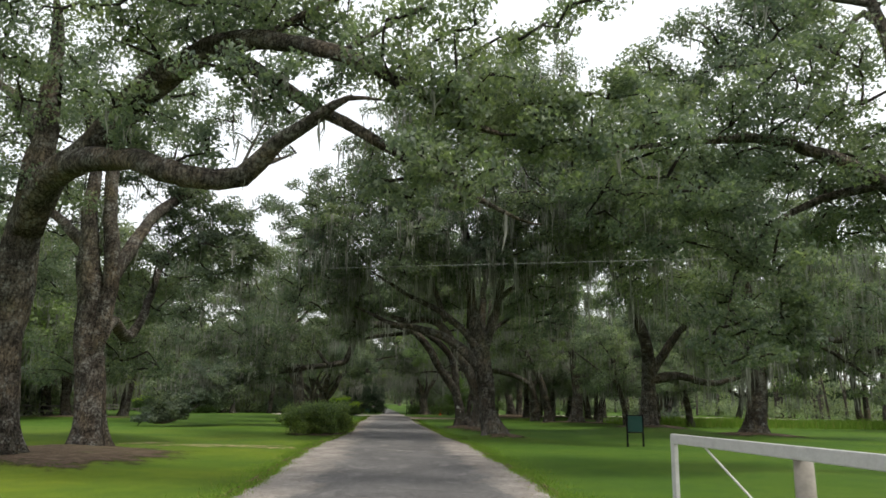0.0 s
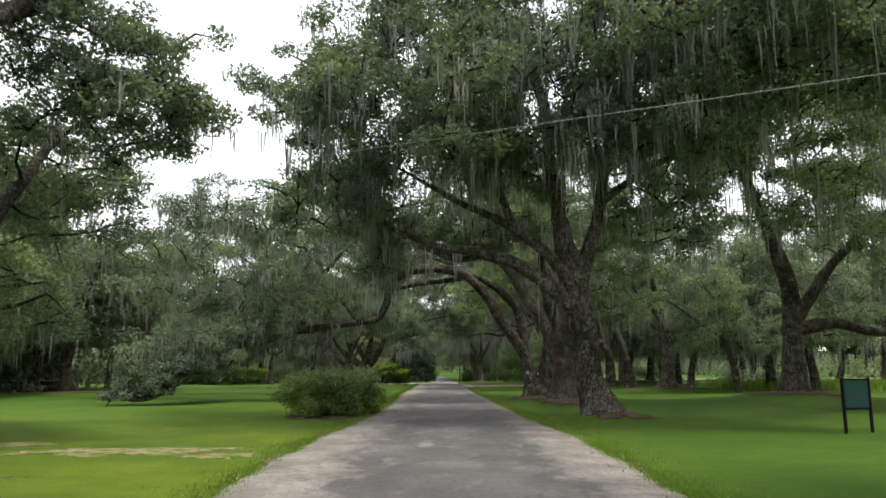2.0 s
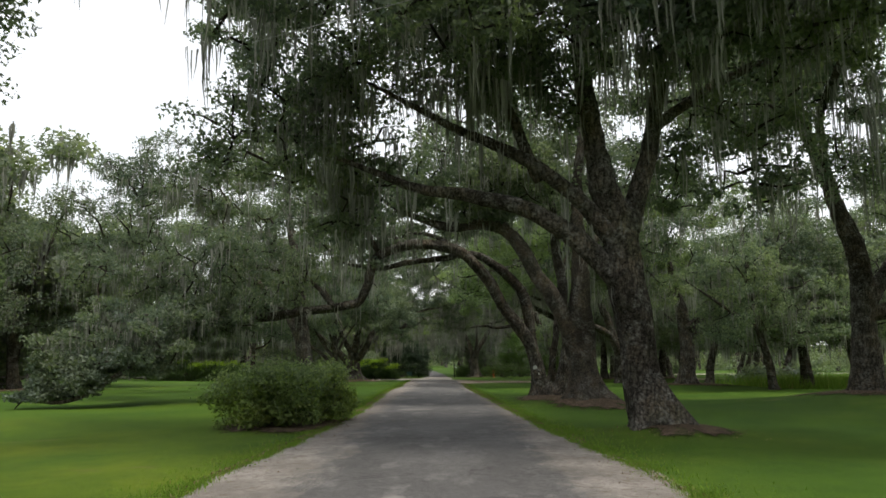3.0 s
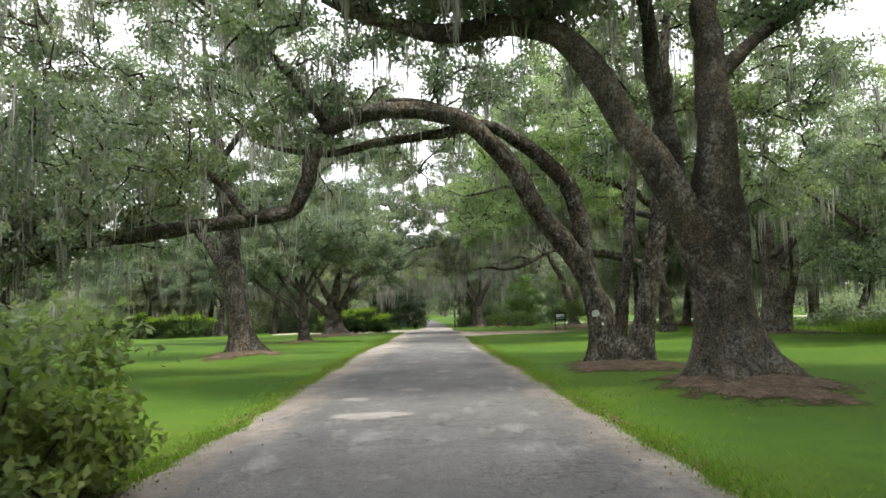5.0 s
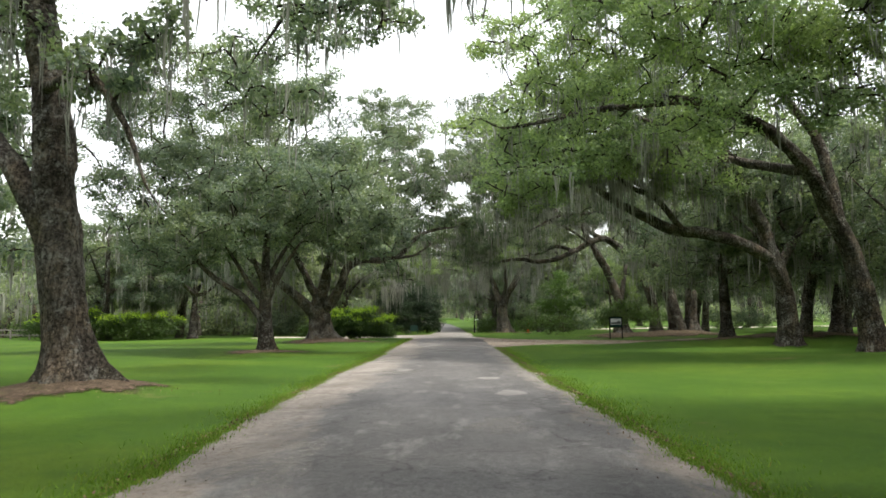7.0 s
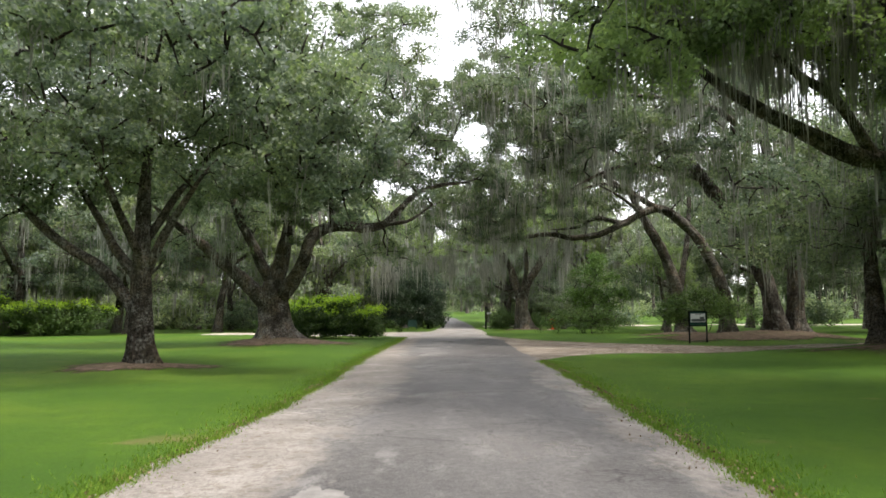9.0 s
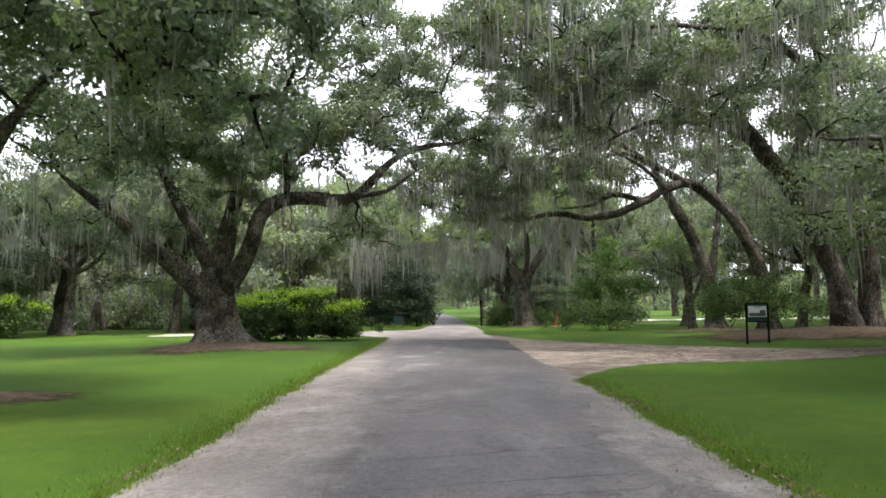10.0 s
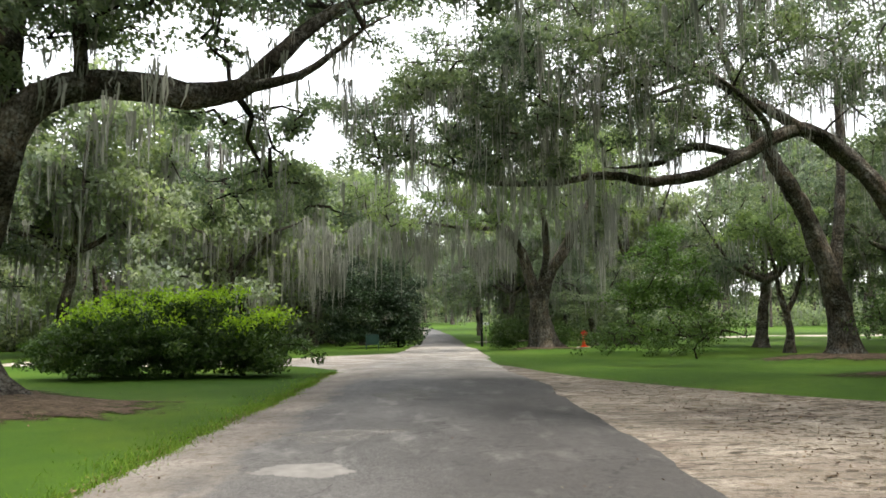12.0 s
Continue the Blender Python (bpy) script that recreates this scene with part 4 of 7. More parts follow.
# oaks that lean over the lane from its right side
oak((4.9, 35.9), [[(4.7, 35.9, 0.2, 0.44), (4.45, 36.0, 1.2, 0.36), (4.25, 36.0, 3.0, 0.36), (4.15, 36.0, 4.3, 0.35), (3.75, 36.0, 5.2, 0.28), (3.6, 36.1, 6.6, 0.22), (3.4, 36.4, 9.4, 0.16), (2.9, 36.7, 11.4, 0.1)],
                  [(4.2, 36.0, 3.9, 0.24), (4.5, 36.0, 4.8, 0.22), (4.8, 36.0, 5.8, 0.2), (5.05, 36.0, 7.0, 0.17), (5.4, 36.2, 9.0, 0.12), (6.2, 36.6, 11.5, 0.05)]] + [
                    [(4.0, 36.0, 3.2, 0.24), (3.3, 36.0, 4.0, 0.22), (2.4, 36.0, 4.6, 0.19), (1.2, 36.1, 5.0, 0.15), (-0.3, 36.3, 5.3, 0.1), (-2.2, 37.0, 6.2, 0.04)],
                  [(4.1, 36.0, 3.9, 0.22), (3.2, 36.0, 5.0, 0.18), (1.9, 36.0, 5.9, 0.14), (0.6, 36.2, 6.6, 0.09), (-1.2, 36.8, 7.8, 0.03)],
                  [(2.9, 36.7, 11.2, 0.11), (2.5, 36.7, 12.0, 0.1), (1.6, 36.7, 12.2, 0.05)],
                  [(2.9, 36.7, 11.2, 0.09), (3.8, 36.7, 12.4, 0.06), (4.9, 36.7, 13.1, 0.03)],
                  [(5.0, 36.0, 6.5, 0.12), (7.2, 36.7, 8.0, 0.1), (9.5, 37.2, 9.0, 0.04)],
                  [(2.4, 36.1, 5.5, 0.12), (1.6, 36.2, 7.5, 0.1), (0.4, 36.4, 9.8, 0.06)]],
    [(3.0, 36.4, 13.2, 4.6, 4.0, 2.6, 105), (-1.4, 37.0, 9.8, 3.0, 3.2, 2.6, 95), (6.6, 37.2, 9.6, 3.3, 3.5, 2.6, 70), (0.2, 35.4, 12.4, 3.2, 2.6, 2.0, 55), (-3.2, 38.0, 7.4, 2.0, 2.4, 2.0, 45), (3.2, 33.6, 9.6, 3.4, 2.2, 1.8, 46), (0.6, 32.4, 8.4, 2.2, 2.0, 1.4, 34), (-4.6, 38.2, 11, 1.8, 2.2, 1.6, 34), (-1.8, 38.8, 5.8, 1.2, 1.4, 0.9, 16), (7.4, 33.4, 8.8, 2.8, 2.2, 1.5, 50), (4.4, 33.8, 7.9, 2.2, 1.5, 0.9, 26)] + [(-2.6, 33.7, 9.0, 1.8, 1.6, 1.2, 24), (7.6, 37.2, 6.4, 2.0, 2.0, 1.0, 20), (1.6, 34.6, 14.6, 2.8, 2.2, 1.4, 34), (5.4, 33.8, 14.6, 3.0, 2.2, 1.4, 38), (1.1, 35.2, 8.3, 1.6, 1.4, 1.2, 24), (2.6, 37.2, 8.0, 1.6, 1.4, 1.2, 24)] + [(6.5, 35.2, 16.8, 3.4, 2.6, 1.5, 50)],
    "mossy live oak with forked trunk on the verge", 104, dense=2.2, moss=0.9, moss_len=1.05,
    curtains=[(-0.6, 35.8, 8.0, 2.6, 1.2, 1.0, 60, 1.5), (2.6, 34.8, 8.6, 2.4, 1.0, 0.9, 60, 1.7), (6.2, 34.6, 8.4, 2.4, 1.2, 1.0, 50, 1.5), (-2.6, 37.6, 6.6, 1.4, 1.0, 0.6, 30, 1.2)])
oak((5.6, 48.6), [[(5.75, 48.5, 0.3, 0.56), (5.65, 48.5, 1.6, 0.5), (5.6, 48.5, 3.0, 0.47), (5.65, 48.5, 4.4, 0.34), (5.7, 48.6, 6.0, 0.28), (5.8, 48.9, 8.5, 0.2), (6.1, 49.3, 11.5, 0.1)],
                  [(5.3, 48.5, 2.3, 0.34), (5.0, 48.5, 3.3, 0.33), (4.5, 48.5, 4.2, 0.3), (4.05, 48.5, 4.8, 0.28), (3.4, 48.5, 6.0, 0.26), (2.8, 48.5, 6.6, 0.22), (2.0, 48.6, 6.85, 0.2), (0.7, 48.8, 6.75, 0.17), (-0.4, 49.2, 7.15, 0.13), (-1.6, 49.6, 7.8, 0.06)]] + [
                    [(4.9, 48.7, 3.6, 0.22), (5.15, 49.4, 4.7, 0.2), (5.0, 49.6, 5.9, 0.18), (4.9, 49.9, 7.8, 0.14), (4.2, 50.5, 10.5, 0.06)],
                  [(5.7, 48.8, 5.6, 0.16), (7.4, 49.8, 7.0, 0.12), (9.4, 50.5, 8.4, 0.05)],
                  [(3.2, 48.5, 6.2, 0.13), (2.4, 49.5, 7.8, 0.1), (1.6, 50.5, 9.0, 0.05)]],
    [(1.2, 49.4, 8.9, 3.6, 3.0, 1.6, 70), (5.6, 49.4, 11.2, 4.2, 4.0, 2.6, 85), (-1.8, 50.2, 8.4, 2.2, 2.2, 1.1, 34), (9.2, 50.2, 9.0, 2.6, 2.8, 2.0, 40), (2.5, 50.5, 10.8, 3.2, 2.6, 1.8, 40), (1.0, 48.6, 7.3, 2.0, 0.8, 0.6, 14), (3.0, 47.6, 8.4, 2.4, 1.6, 0.9, 28), (8.4, 47.8, 8.0, 1.8, 1.8, 1.2, 22)] + [(1.8, 49.2, 8.3, 2.6, 1.6, 1.0, 44), (3.8, 51, 9.6, 2.6, 2.2, 1.4, 40)],
    "thick-barked live oak on a leaf-littered root mound", 105, moss=0.6, moss_len=0.8, bark=M_BARK_FLAKY)
arching = oak((5.2, 55.6), [[(5.36, 55.45, 0.05, 0.44), (5.38, 55.45, 0.35, 0.36), (5.42, 55.5, 0.6, 0.24), (5.45, 55.55, 0.85, 0.12)]] + [
                    [(4.98, 55.45, 0.05, 0.36), (4.88, 55.45, 1.4, 0.28), (4.5, 55.5, 2.55, 0.29), (3.85, 55.5, 3.55, 0.29), (3.3, 55.5, 4.3, 0.28), (2.45, 55.5, 5.75, 0.26), (1.5, 55.5, 6.8, 0.25), (0.1, 55.5, 7.2, 0.23), (-1.3, 55.5, 7.15, 0.22), (-2.4, 55.5, 6.65, 0.22), (-2.9, 55.5, 5.6, 0.21), (-3.35, 55.5, 4.6, 0.21), (-4.3, 55.3, 4.25, 0.2), (-6.0, 55.0, 4.0, 0.19), (-8.2, 54.0, 3.5, 0.18), (-10.0, 52.6, 2.7, 0.15), (-11.8, 50.8, 1.6, 0.11), (-12.7, 49.9, 0.8, 0.07), (-13.5, 49.3, 0.3, 0.05), (-14.3, 49.0, 0.22, 0.035), (-15.0, 48.8, 0.5, 0.015)]] + [
                    [(4.86, 55.55, 1.2, 0.22), (4.75, 55.75, 2.4, 0.24), (4.62, 55.8, 3.6, 0.25), (4.4, 55.8, 4.7, 0.25), (3.7, 55.8, 5.6, 0.22), (2.9, 55.8, 6.3, 0.2), (1.9, 55.7, 6.7, 0.17), (0.3, 55.9, 6.5, 0.15), (-1.2, 56, 6.4, 0.13), (-2.6, 56, 6.1, 0.1), (-4.4, 56.3, 6.5, 0.05)],
                            [(5.45, 55.75, 0.4, 0.17), (5.6, 55.8, 1.4, 0.15), (5.76, 55.8, 2.6, 0.15), (6.0, 56, 4.0, 0.15), (6.5, 56.5, 6.5, 0.08)]] + [
                    [(5.84, 55.3, 0.05, 0.35), (6.1, 55.2, 1.4, 0.27), (6.38, 55.2, 2.8, 0.25), (6.62, 55.2, 4.2, 0.23), (6.8, 55.2, 6.0, 0.2), (7.0, 55.3, 8.5, 0.13), (7.4, 55.6, 11, 0.05)],
                            [(1.2, 55.5, 6.9, 0.13), (0.2, 57, 7.9, 0.1), (-1.4, 58.6, 8.2, 0.06), (-0.6, 60.2, 7.0, 0.035), (0.6, 60.4, 5.9, 0.015)],
                            [(-1.0, 55.6, 7.2, 0.1), (-2.4, 57.5, 7.9, 0.08), (-3.4, 59.6, 6.6, 0.05), (-2.9, 60, 5.6, 0.02)],
                            [(-4.6, 55.2, 4.3, 0.12), (-6.0, 56, 5.6, 0.1), (-8.5, 56.5, 6.4, 0.05)]] + [
                    [(-8.2, 54.0, 3.5, 0.1), (-10.0, 53.2, 3.9, 0.08), (-12.6, 52.0, 3.6, 0.04)],
                            [(-2.4, 55.5, 6.7, 0.13), (-3.6, 54.8, 8.4, 0.11), (-5.4, 53, 9.6, 0.07), (-7.2, 51.6, 10.6, 0.03)]],
              [(-9.0, 54.5, 6.0, 3.8, 3.4, 1.9, 85), (-4.0, 56.2, 7.6, 2.6, 2.2, 1.1, 36), (-12.4, 50.4, 2.6, 2.2, 1.6, 1.7, 46), (-10.3, 52.4, 3.6, 2.0, 1.6, 0.9, 24), (7.0, 55.8, 10.5, 3.6, 3.6, 2.2, 60), (0.3, 57, 8.6, 2.6, 2.2, 0.9, 26), (-0.5, 60, 7.4, 2.4, 1.0, 1.1, 16), (-13.9, 49.3, 1.0, 1.1, 0.9, 0.8, 28), (-14.8, 48.9, 0.6, 0.6, 0.6, 0.45, 10), (-6.4, 52, 10.2, 2.8, 2.6, 1.8, 44), (-3.0, 55.0, 9.4, 2.8, 2.4, 1.4, 36)] + [(-13.0, 56.5, 10.8, 3.2, 2.6, 2.0, 60), (-17.0, 60, 9.0, 3.2, 3.0, 3.0, 66), (-9.4, 58, 9.6, 2.8, 2.4, 1.5, 44), (-14.0, 55, 6.0, 2.6, 2.4, 1.8, 44), (11.0, 57, 8.6, 2.6, 2.4, 1.6, 40), (5.0, 60.5, 9.8, 2.8, 2.2, 1.2, 40), (8.2, 58.5, 10.0, 2.2, 2.0, 1.2, 30), (8.6, 59, 7.2, 2.4, 2.0, 1.3, 40), (10.6, 60, 5.6, 2.2, 2.0, 1.3, 34)] + [(-11.5, 51.3, 2.3, 1.7, 1.3, 1.1, 50), (-9.5, 53, 3.7, 1.8, 1.4, 1.0, 44), (-13.1, 49.8, 1.5, 1.2, 1.0, 0.9, 36)],
              "live oak whose limb arches over the lane", 106, moss=1.3, moss_len=0.9)
all_co, all_faces = [], []
for o in arching.children:
    if o.name.startswith(("trunk", "limb")):
        start = len(all_co)
        all_co += [w.co.copy() for w in o.data.vertices]
        all_faces += [tuple(start + i for i in p.vertices) for p in o.data.polygons]
tree_of = BVHTree.FromPolygons(all_co, all_faces)
for lx, ly, lz, lr in ((4.74, 54.0, 1.4, 0.13), (4.9, 54.0, 1.12, 0.05)):
    bm = bmesh.new()
    bmesh.ops.create_grid(bm, x_segments=17, y_segments=17, size=lr)
    far_out = [w for w in bm.verts if w.co.length > lr * (0.8 + 0.25 * noise.noise(w.co * 25 + Vector((lx, lz, 0))))]
    bmesh.ops.delete(bm, geom=far_out, context="VERTS")
    for vert in bm.verts:
        hit = tree_of.ray_cast(Vector((lx + vert.co.x, ly, lz + vert.co.y)), Vector((0, 1, 0)))[0]
        vert.co = (hit or Vector((lx + vert.co.x, 55.2, lz + vert.co.y))) + Vector((0, -0.008, 0))
    part("lichen_patch", bm, M_LICHEN, arching, "round white lichen patch", True)
# oaks on the left lawn
oak((-7.4, 65.8), [[(-7.45, 65.8, 0.3, 0.5), (-7.65, 65.8, 1.6, 0.45), (-7.85, 65.8, 3.2, 0.43), (-8.0, 65.8, 5.2, 0.39), (-8.3, 65.8, 7.6, 0.31), (-8.7, 65.9, 10, 0.2), (-9.1, 66, 13, 0.1)],
                   [(-7.75, 65.8, 2.3, 0.3), (-8.3, 65.8, 3.8, 0.27), (-9.1, 65.8, 5.0, 0.24), (-10.1, 65.8, 6.1, 0.2), (-12.0, 66, 8.0, 0.12), (-14, 66.5, 9.5, 0.04)],
                   [(-8.2, 65.6, 6.3, 0.12), (-6.7, 64.3, 6.1, 0.1), (-6.2, 64.0, 5.8, 0.08), (-5.7, 64.0, 5.0, 0.06), (-5.3, 64.0, 3.9, 0.025)],
                   [(-8.4, 65.8, 8.0, 0.16), (-6.6, 64.8, 9.8, 0.1), (-4.4, 63.8, 11, 0.04)]],
    [(-8.8, 66, 13, 4.2, 4.0, 2.8, 95), (-12.6, 66, 9.2, 3.0, 3.2, 2.4, 65), (-5.0, 64.2, 10.6, 2.4, 2.4, 1.6, 40), (-6.2, 64, 6.6, 1.3, 1.2, 1.0, 14), (-10, 67, 8.0, 2.6, 2.0, 1.6, 30), (-1.6, 67.0, 9.0, 2.2, 1.8, 1.1, 26), (-4.2, 70.8, 8.6, 2.4, 2.2, 1.6, 34), (-14.5, 70, 11, 3.0, 3.0, 2.2, 46), (-12.6, 70, 5.8, 2.4, 2.4, 1.6, 40)],
    "tall live oak with furrowed bark in the lawn", 107, moss=1.1, moss_len=1.0)
oak((-8.7, 86.6), [[(-8.62, 86.6, 0, 0.34), (-8.75, 86.6, 1.4, 0.3), (-8.75, 86.6, 2.6, 0.27), (-8.7, 86.6, 4.6, 0.18), (-8.6, 86.6, 6.8, 0.1), (-8.4, 86.6, 9, 0.04)],
                   [(-8.8, 86.6, 1.4, 0.2), (-9.3, 86.6, 2.0, 0.18), (-9.9, 86.5, 2.7, 0.16), (-11.4, 86.5, 3.8, 0.12), (-12.4, 86.4, 4.8, 0.05)],
                   [(-8.8, 86.6, 2.4, 0.16), (-9.4, 86.7, 3.0, 0.14), (-10.1, 86.8, 4.0, 0.11), (-10.9, 86.9, 5.3, 0.05)],
                   [(-8.7, 86.6, 2.4, 0.16), (-8.4, 86.5, 3.0, 0.14), (-7.8, 86.4, 4.1, 0.11), (-7.0, 86.2, 5.2, 0.05)]] + [
                    [(-8.7, 86.6, 3.4, 0.12), (-8.0, 87.2, 4.8, 0.1), (-7.0, 87.8, 6.5, 0.04)],
                   [(-8.7, 86.4, 3.0, 0.12), (-9.0, 85.4, 4.4, 0.1), (-9.4, 84.2, 6, 0.04)]],
    [(-8.7, 86.6, 8.6, 5.2, 4.0, 3.4, 170), (-13.2, 86.8, 7.6, 3.4, 3.2, 3.0, 80), (-5.4, 86.6, 8.0, 2.6, 2.8, 2.6, 66), (-11.4, 86.4, 5.6, 2.4, 2.4, 1.6, 36), (-9.4, 87.2, 13.2, 4.2, 3.6, 2.0, 60), (-9, 83.0, 6.0, 2.8, 2.0, 1.6, 34), (-6.2, 80.4, 6.6, 2.2, 2.0, 1.5, 34), (-3.2, 84.0, 5.8, 1.8, 2.0, 2.0, 40), (-14.5, 88, 11.5, 3.0, 3.0, 1.8, 36)] + [(-14, 86, 13.5, 3.4, 3.0, 2.0, 54), (-16.5, 86, 9.5, 2.6, 2.6, 2.2, 40)],
    "young round-headed oak with many ascending limbs", 108, leaf_size=0.135, moss=0.2, moss_len=0.7, leaves=110, dense=2.1)
oak((-8.9, 102.5), [[(-8.75, 102.5, 0.2, 0.82), (-8.9, 102.5, 1.4, 0.72), (-8.9, 102.5, 2.6, 0.6), (-8.7, 102.6, 3.8, 0.4), (-8.3, 102.8, 5.8, 0.3), (-7.8, 103, 8.5, 0.2), (-7.2, 103.2, 11.5, 0.08)],
                    [(-9.2, 102.4, 1.9, 0.42), (-9.8, 102.4, 2.5, 0.38), (-10.6, 102.4, 3.3, 0.33), (-11.6, 102.3, 4.1, 0.28), (-12.6, 102.2, 5.0, 0.22), (-14.4, 102, 6.4, 0.1)]] + [
                    [(-8.5, 102.3, 2.3, 0.34), (-7.7, 101.7, 3.2, 0.32), (-7.15, 101.2, 4.1, 0.3), (-6.8, 101.1, 5.0, 0.28), (-6.1, 101.3, 5.5, 0.27), (-5.2, 101.7, 5.65, 0.25), (-4.5, 102.2, 5.6, 0.24), (-3.6, 102.5, 5.85, 0.18), (-2.8, 102.6, 6.6, 0.15), (-1.9, 102.8, 7.4, 0.12), (-0.9, 102.9, 7.8, 0.1), (0.6, 103, 8.0, 0.05)],
                    [(-9.0, 102.5, 2.8, 0.3), (-9.8, 102.5, 4.4, 0.26), (-10.7, 102.5, 6.2, 0.2), (-11.3, 102.5, 8.6, 0.12), (-11.6, 102.6, 10.5, 0.05)],
                    [(-6.0, 101.3, 5.5, 0.12), (-5.9, 101.0, 6.8, 0.1), (-6.2, 100.6, 8.2, 0.04)]] + [
                    [(-3.6, 102.5, 5.8, 0.1), (-2.4, 102.0, 5.9, 0.08), (-1.2, 101.6, 6.6, 0.03)]],
    [(-9.3, 102.6, 10.2, 5.0, 4.4, 3.0, 120), (-3.8, 102.8, 8.4, 3.2, 2.6, 1.6, 60), (-12.8, 102.2, 6.6, 3.0, 3.0, 2.0, 55), (-6.3, 100.8, 8.0, 2.4, 2.0, 1.6, 40), (0.4, 103, 8.4, 1.4, 1.4, 0.8, 14), (-7.6, 101, 5.2, 1.6, 0.8, 0.8, 10), (-3.0, 106.5, 10.2, 2.6, 2.4, 2.0, 46), (-4.8, 108.0, 5.8, 2.2, 2.0, 1.5, 36), (-3.6, 97.5, 12.5, 2.6, 2.6, 1.6, 32), (-4.6, 105, 14.5, 3.2, 3.0, 2.0, 46), (-1.2, 110, 12.6, 2.4, 2.4, 1.6, 34)] + [(-8.5, 97.5, 8.0, 3.2, 2.2, 2.0, 46), (-15.0, 98, 13.4, 3.4, 3.0, 2.2, 54), (-11, 100, 16.0, 3.2, 3.0, 2.0, 46), (0.2, 105.5, 13.0, 2.0, 2.0, 1.3, 34), (-15.4, 100, 9, 2.6, 2.6, 2.0, 46)] + [(-7.5, 99.5, 6.8, 1.6, 1.2, 0.8, 22), (-9.8, 99.5, 7.6, 2.0, 1.5, 1.0, 32), (-4.8, 100, 8.0, 1.8, 1.4, 0.8, 20), (-11.5, 98, 8.6, 3.0, 2.4, 1.8, 50), (-8.0, 96.5, 10.6, 3.0, 2.2, 1.6, 34), (-14.0, 97, 11.2, 3.0, 2.4, 2.0, 40)] + [(-2.6, 103, 11.0, 2.2, 2.0, 1.6, 36), (-3.5, 104, 16.0, 2.6, 2.4, 1.8, 34)] + [(-5.2, 105, 17.4, 1.8, 1.6, 1.2, 24), (-3.4, 108, 14.6, 1.4, 1.5, 1.2, 20)],
    "massive live oak with swollen base on a mulch bed", 109, moss=0.45, moss_len=0.6,
    curtains=[(-13, 100.5, 5.6, 3.4, 1.6, 0.8, 70, 1.5), (-6.0, 100.6, 5.6, 2.2, 1.0, 0.5, 24, 0.8), (-2.2, 103.4, 6.4, 2.0, 1.0, 0.6, 30, 1.0)])
# oaks round the sand drive
oak((16.9, 105.5), [[(16.7, 105.5, 0.4, 0.52), (16.2, 105.5, 2.8, 0.42), (15.2, 105.5, 5.3, 0.38), (13.4, 105.5, 8.2, 0.33), (11.8, 105.5, 9.8, 0.27), (9.6, 105.5, 10.7, 0.2), (7.4, 105.3, 11.0, 0.12), (5.4, 105, 10.8, 0.05)],
                    [(17.6, 105.5, 0.3, 0.46), (17.65, 105.5, 4.0, 0.38), (17.0, 105.5, 8.2, 0.3), (16.2, 105.5, 11.4, 0.2), (15.6, 105.5, 14, 0.08)],
                    [(12.2, 105.5, 9.5, 0.17), (10.4, 104.0, 9.0, 0.14), (8.0, 103, 8.7, 0.1), (5.8, 102, 7.6, 0.04)]] + [
                    [(14.4, 105.4, 6.8, 0.2), (14.2, 102.6, 9.5, 0.16), (12, 100.4, 11.0, 0.13), (8.0, 99.8, 11.4, 0.09), (5.6, 99.6, 10.8, 0.03)],
                    [(13.4, 105.5, 8.2, 0.15), (11.6, 107.5, 10.2, 0.12), (9.5, 109, 12.3, 0.05)]],
    [(9.5, 105.2, 12.2, 4.6, 3.6, 1.6, 80), (15.5, 105.5, 13.5, 4.5, 4.2, 2.4, 70), (7.6, 101, 11.2, 3.4, 2.6, 1.4, 55), (5.2, 103.5, 9.8, 2.0, 2.4, 1.6, 34), (12, 99.8, 12.2, 3.4, 2.0, 1.2, 36), (3.2, 103, 13.2, 2.8, 3.0, 1.8, 50), (2.2, 99.5, 11.4, 1.8, 1.8, 1.2, 26),
    (1.8, 97, 11.4, 2.0, 1.8, 1.3, 36), (4.5, 100, 10.8, 2.2, 2.0, 1.3, 40), (3.0, 106, 11.4, 2.2, 2.0, 1.3, 36)] + [(8.5, 98, 8.8, 2.8, 2.0, 1.4, 36), (11.5, 97, 10.2, 3.0, 2.0, 1.6, 40), (5.5, 97.5, 9.8, 2.2, 2.0, 1.4, 28), (12, 104, 9.2, 3.0, 2.4, 1.4, 30), (15, 104, 11.2, 3.0, 2.6, 1.8, 30), (18.5, 104, 9.5, 2.6, 2.4, 2.0, 30)] + [(3.0, 102, 15.5, 2.8, 2.6, 1.8, 50), (5.5, 103, 13.0, 2.4, 2.4, 1.8, 44)] + [(12.5, 102.5, 14.2, 3.4, 2.6, 1.6, 44)],
    "leaning double-trunked live oak beside the sand drive", 110, dense=1.5, moss=1.0, moss_len=1.1,
    curtains=[(6.0, 103, 10.2, 2.6, 1.6, 0.9, 70, 1.7), (10.5, 103.5, 10.4, 3.0, 1.6, 1.0, 70, 1.8), (15.5, 103.5, 10.6, 2.4, 1.4, 1.2, 60, 2.2)])
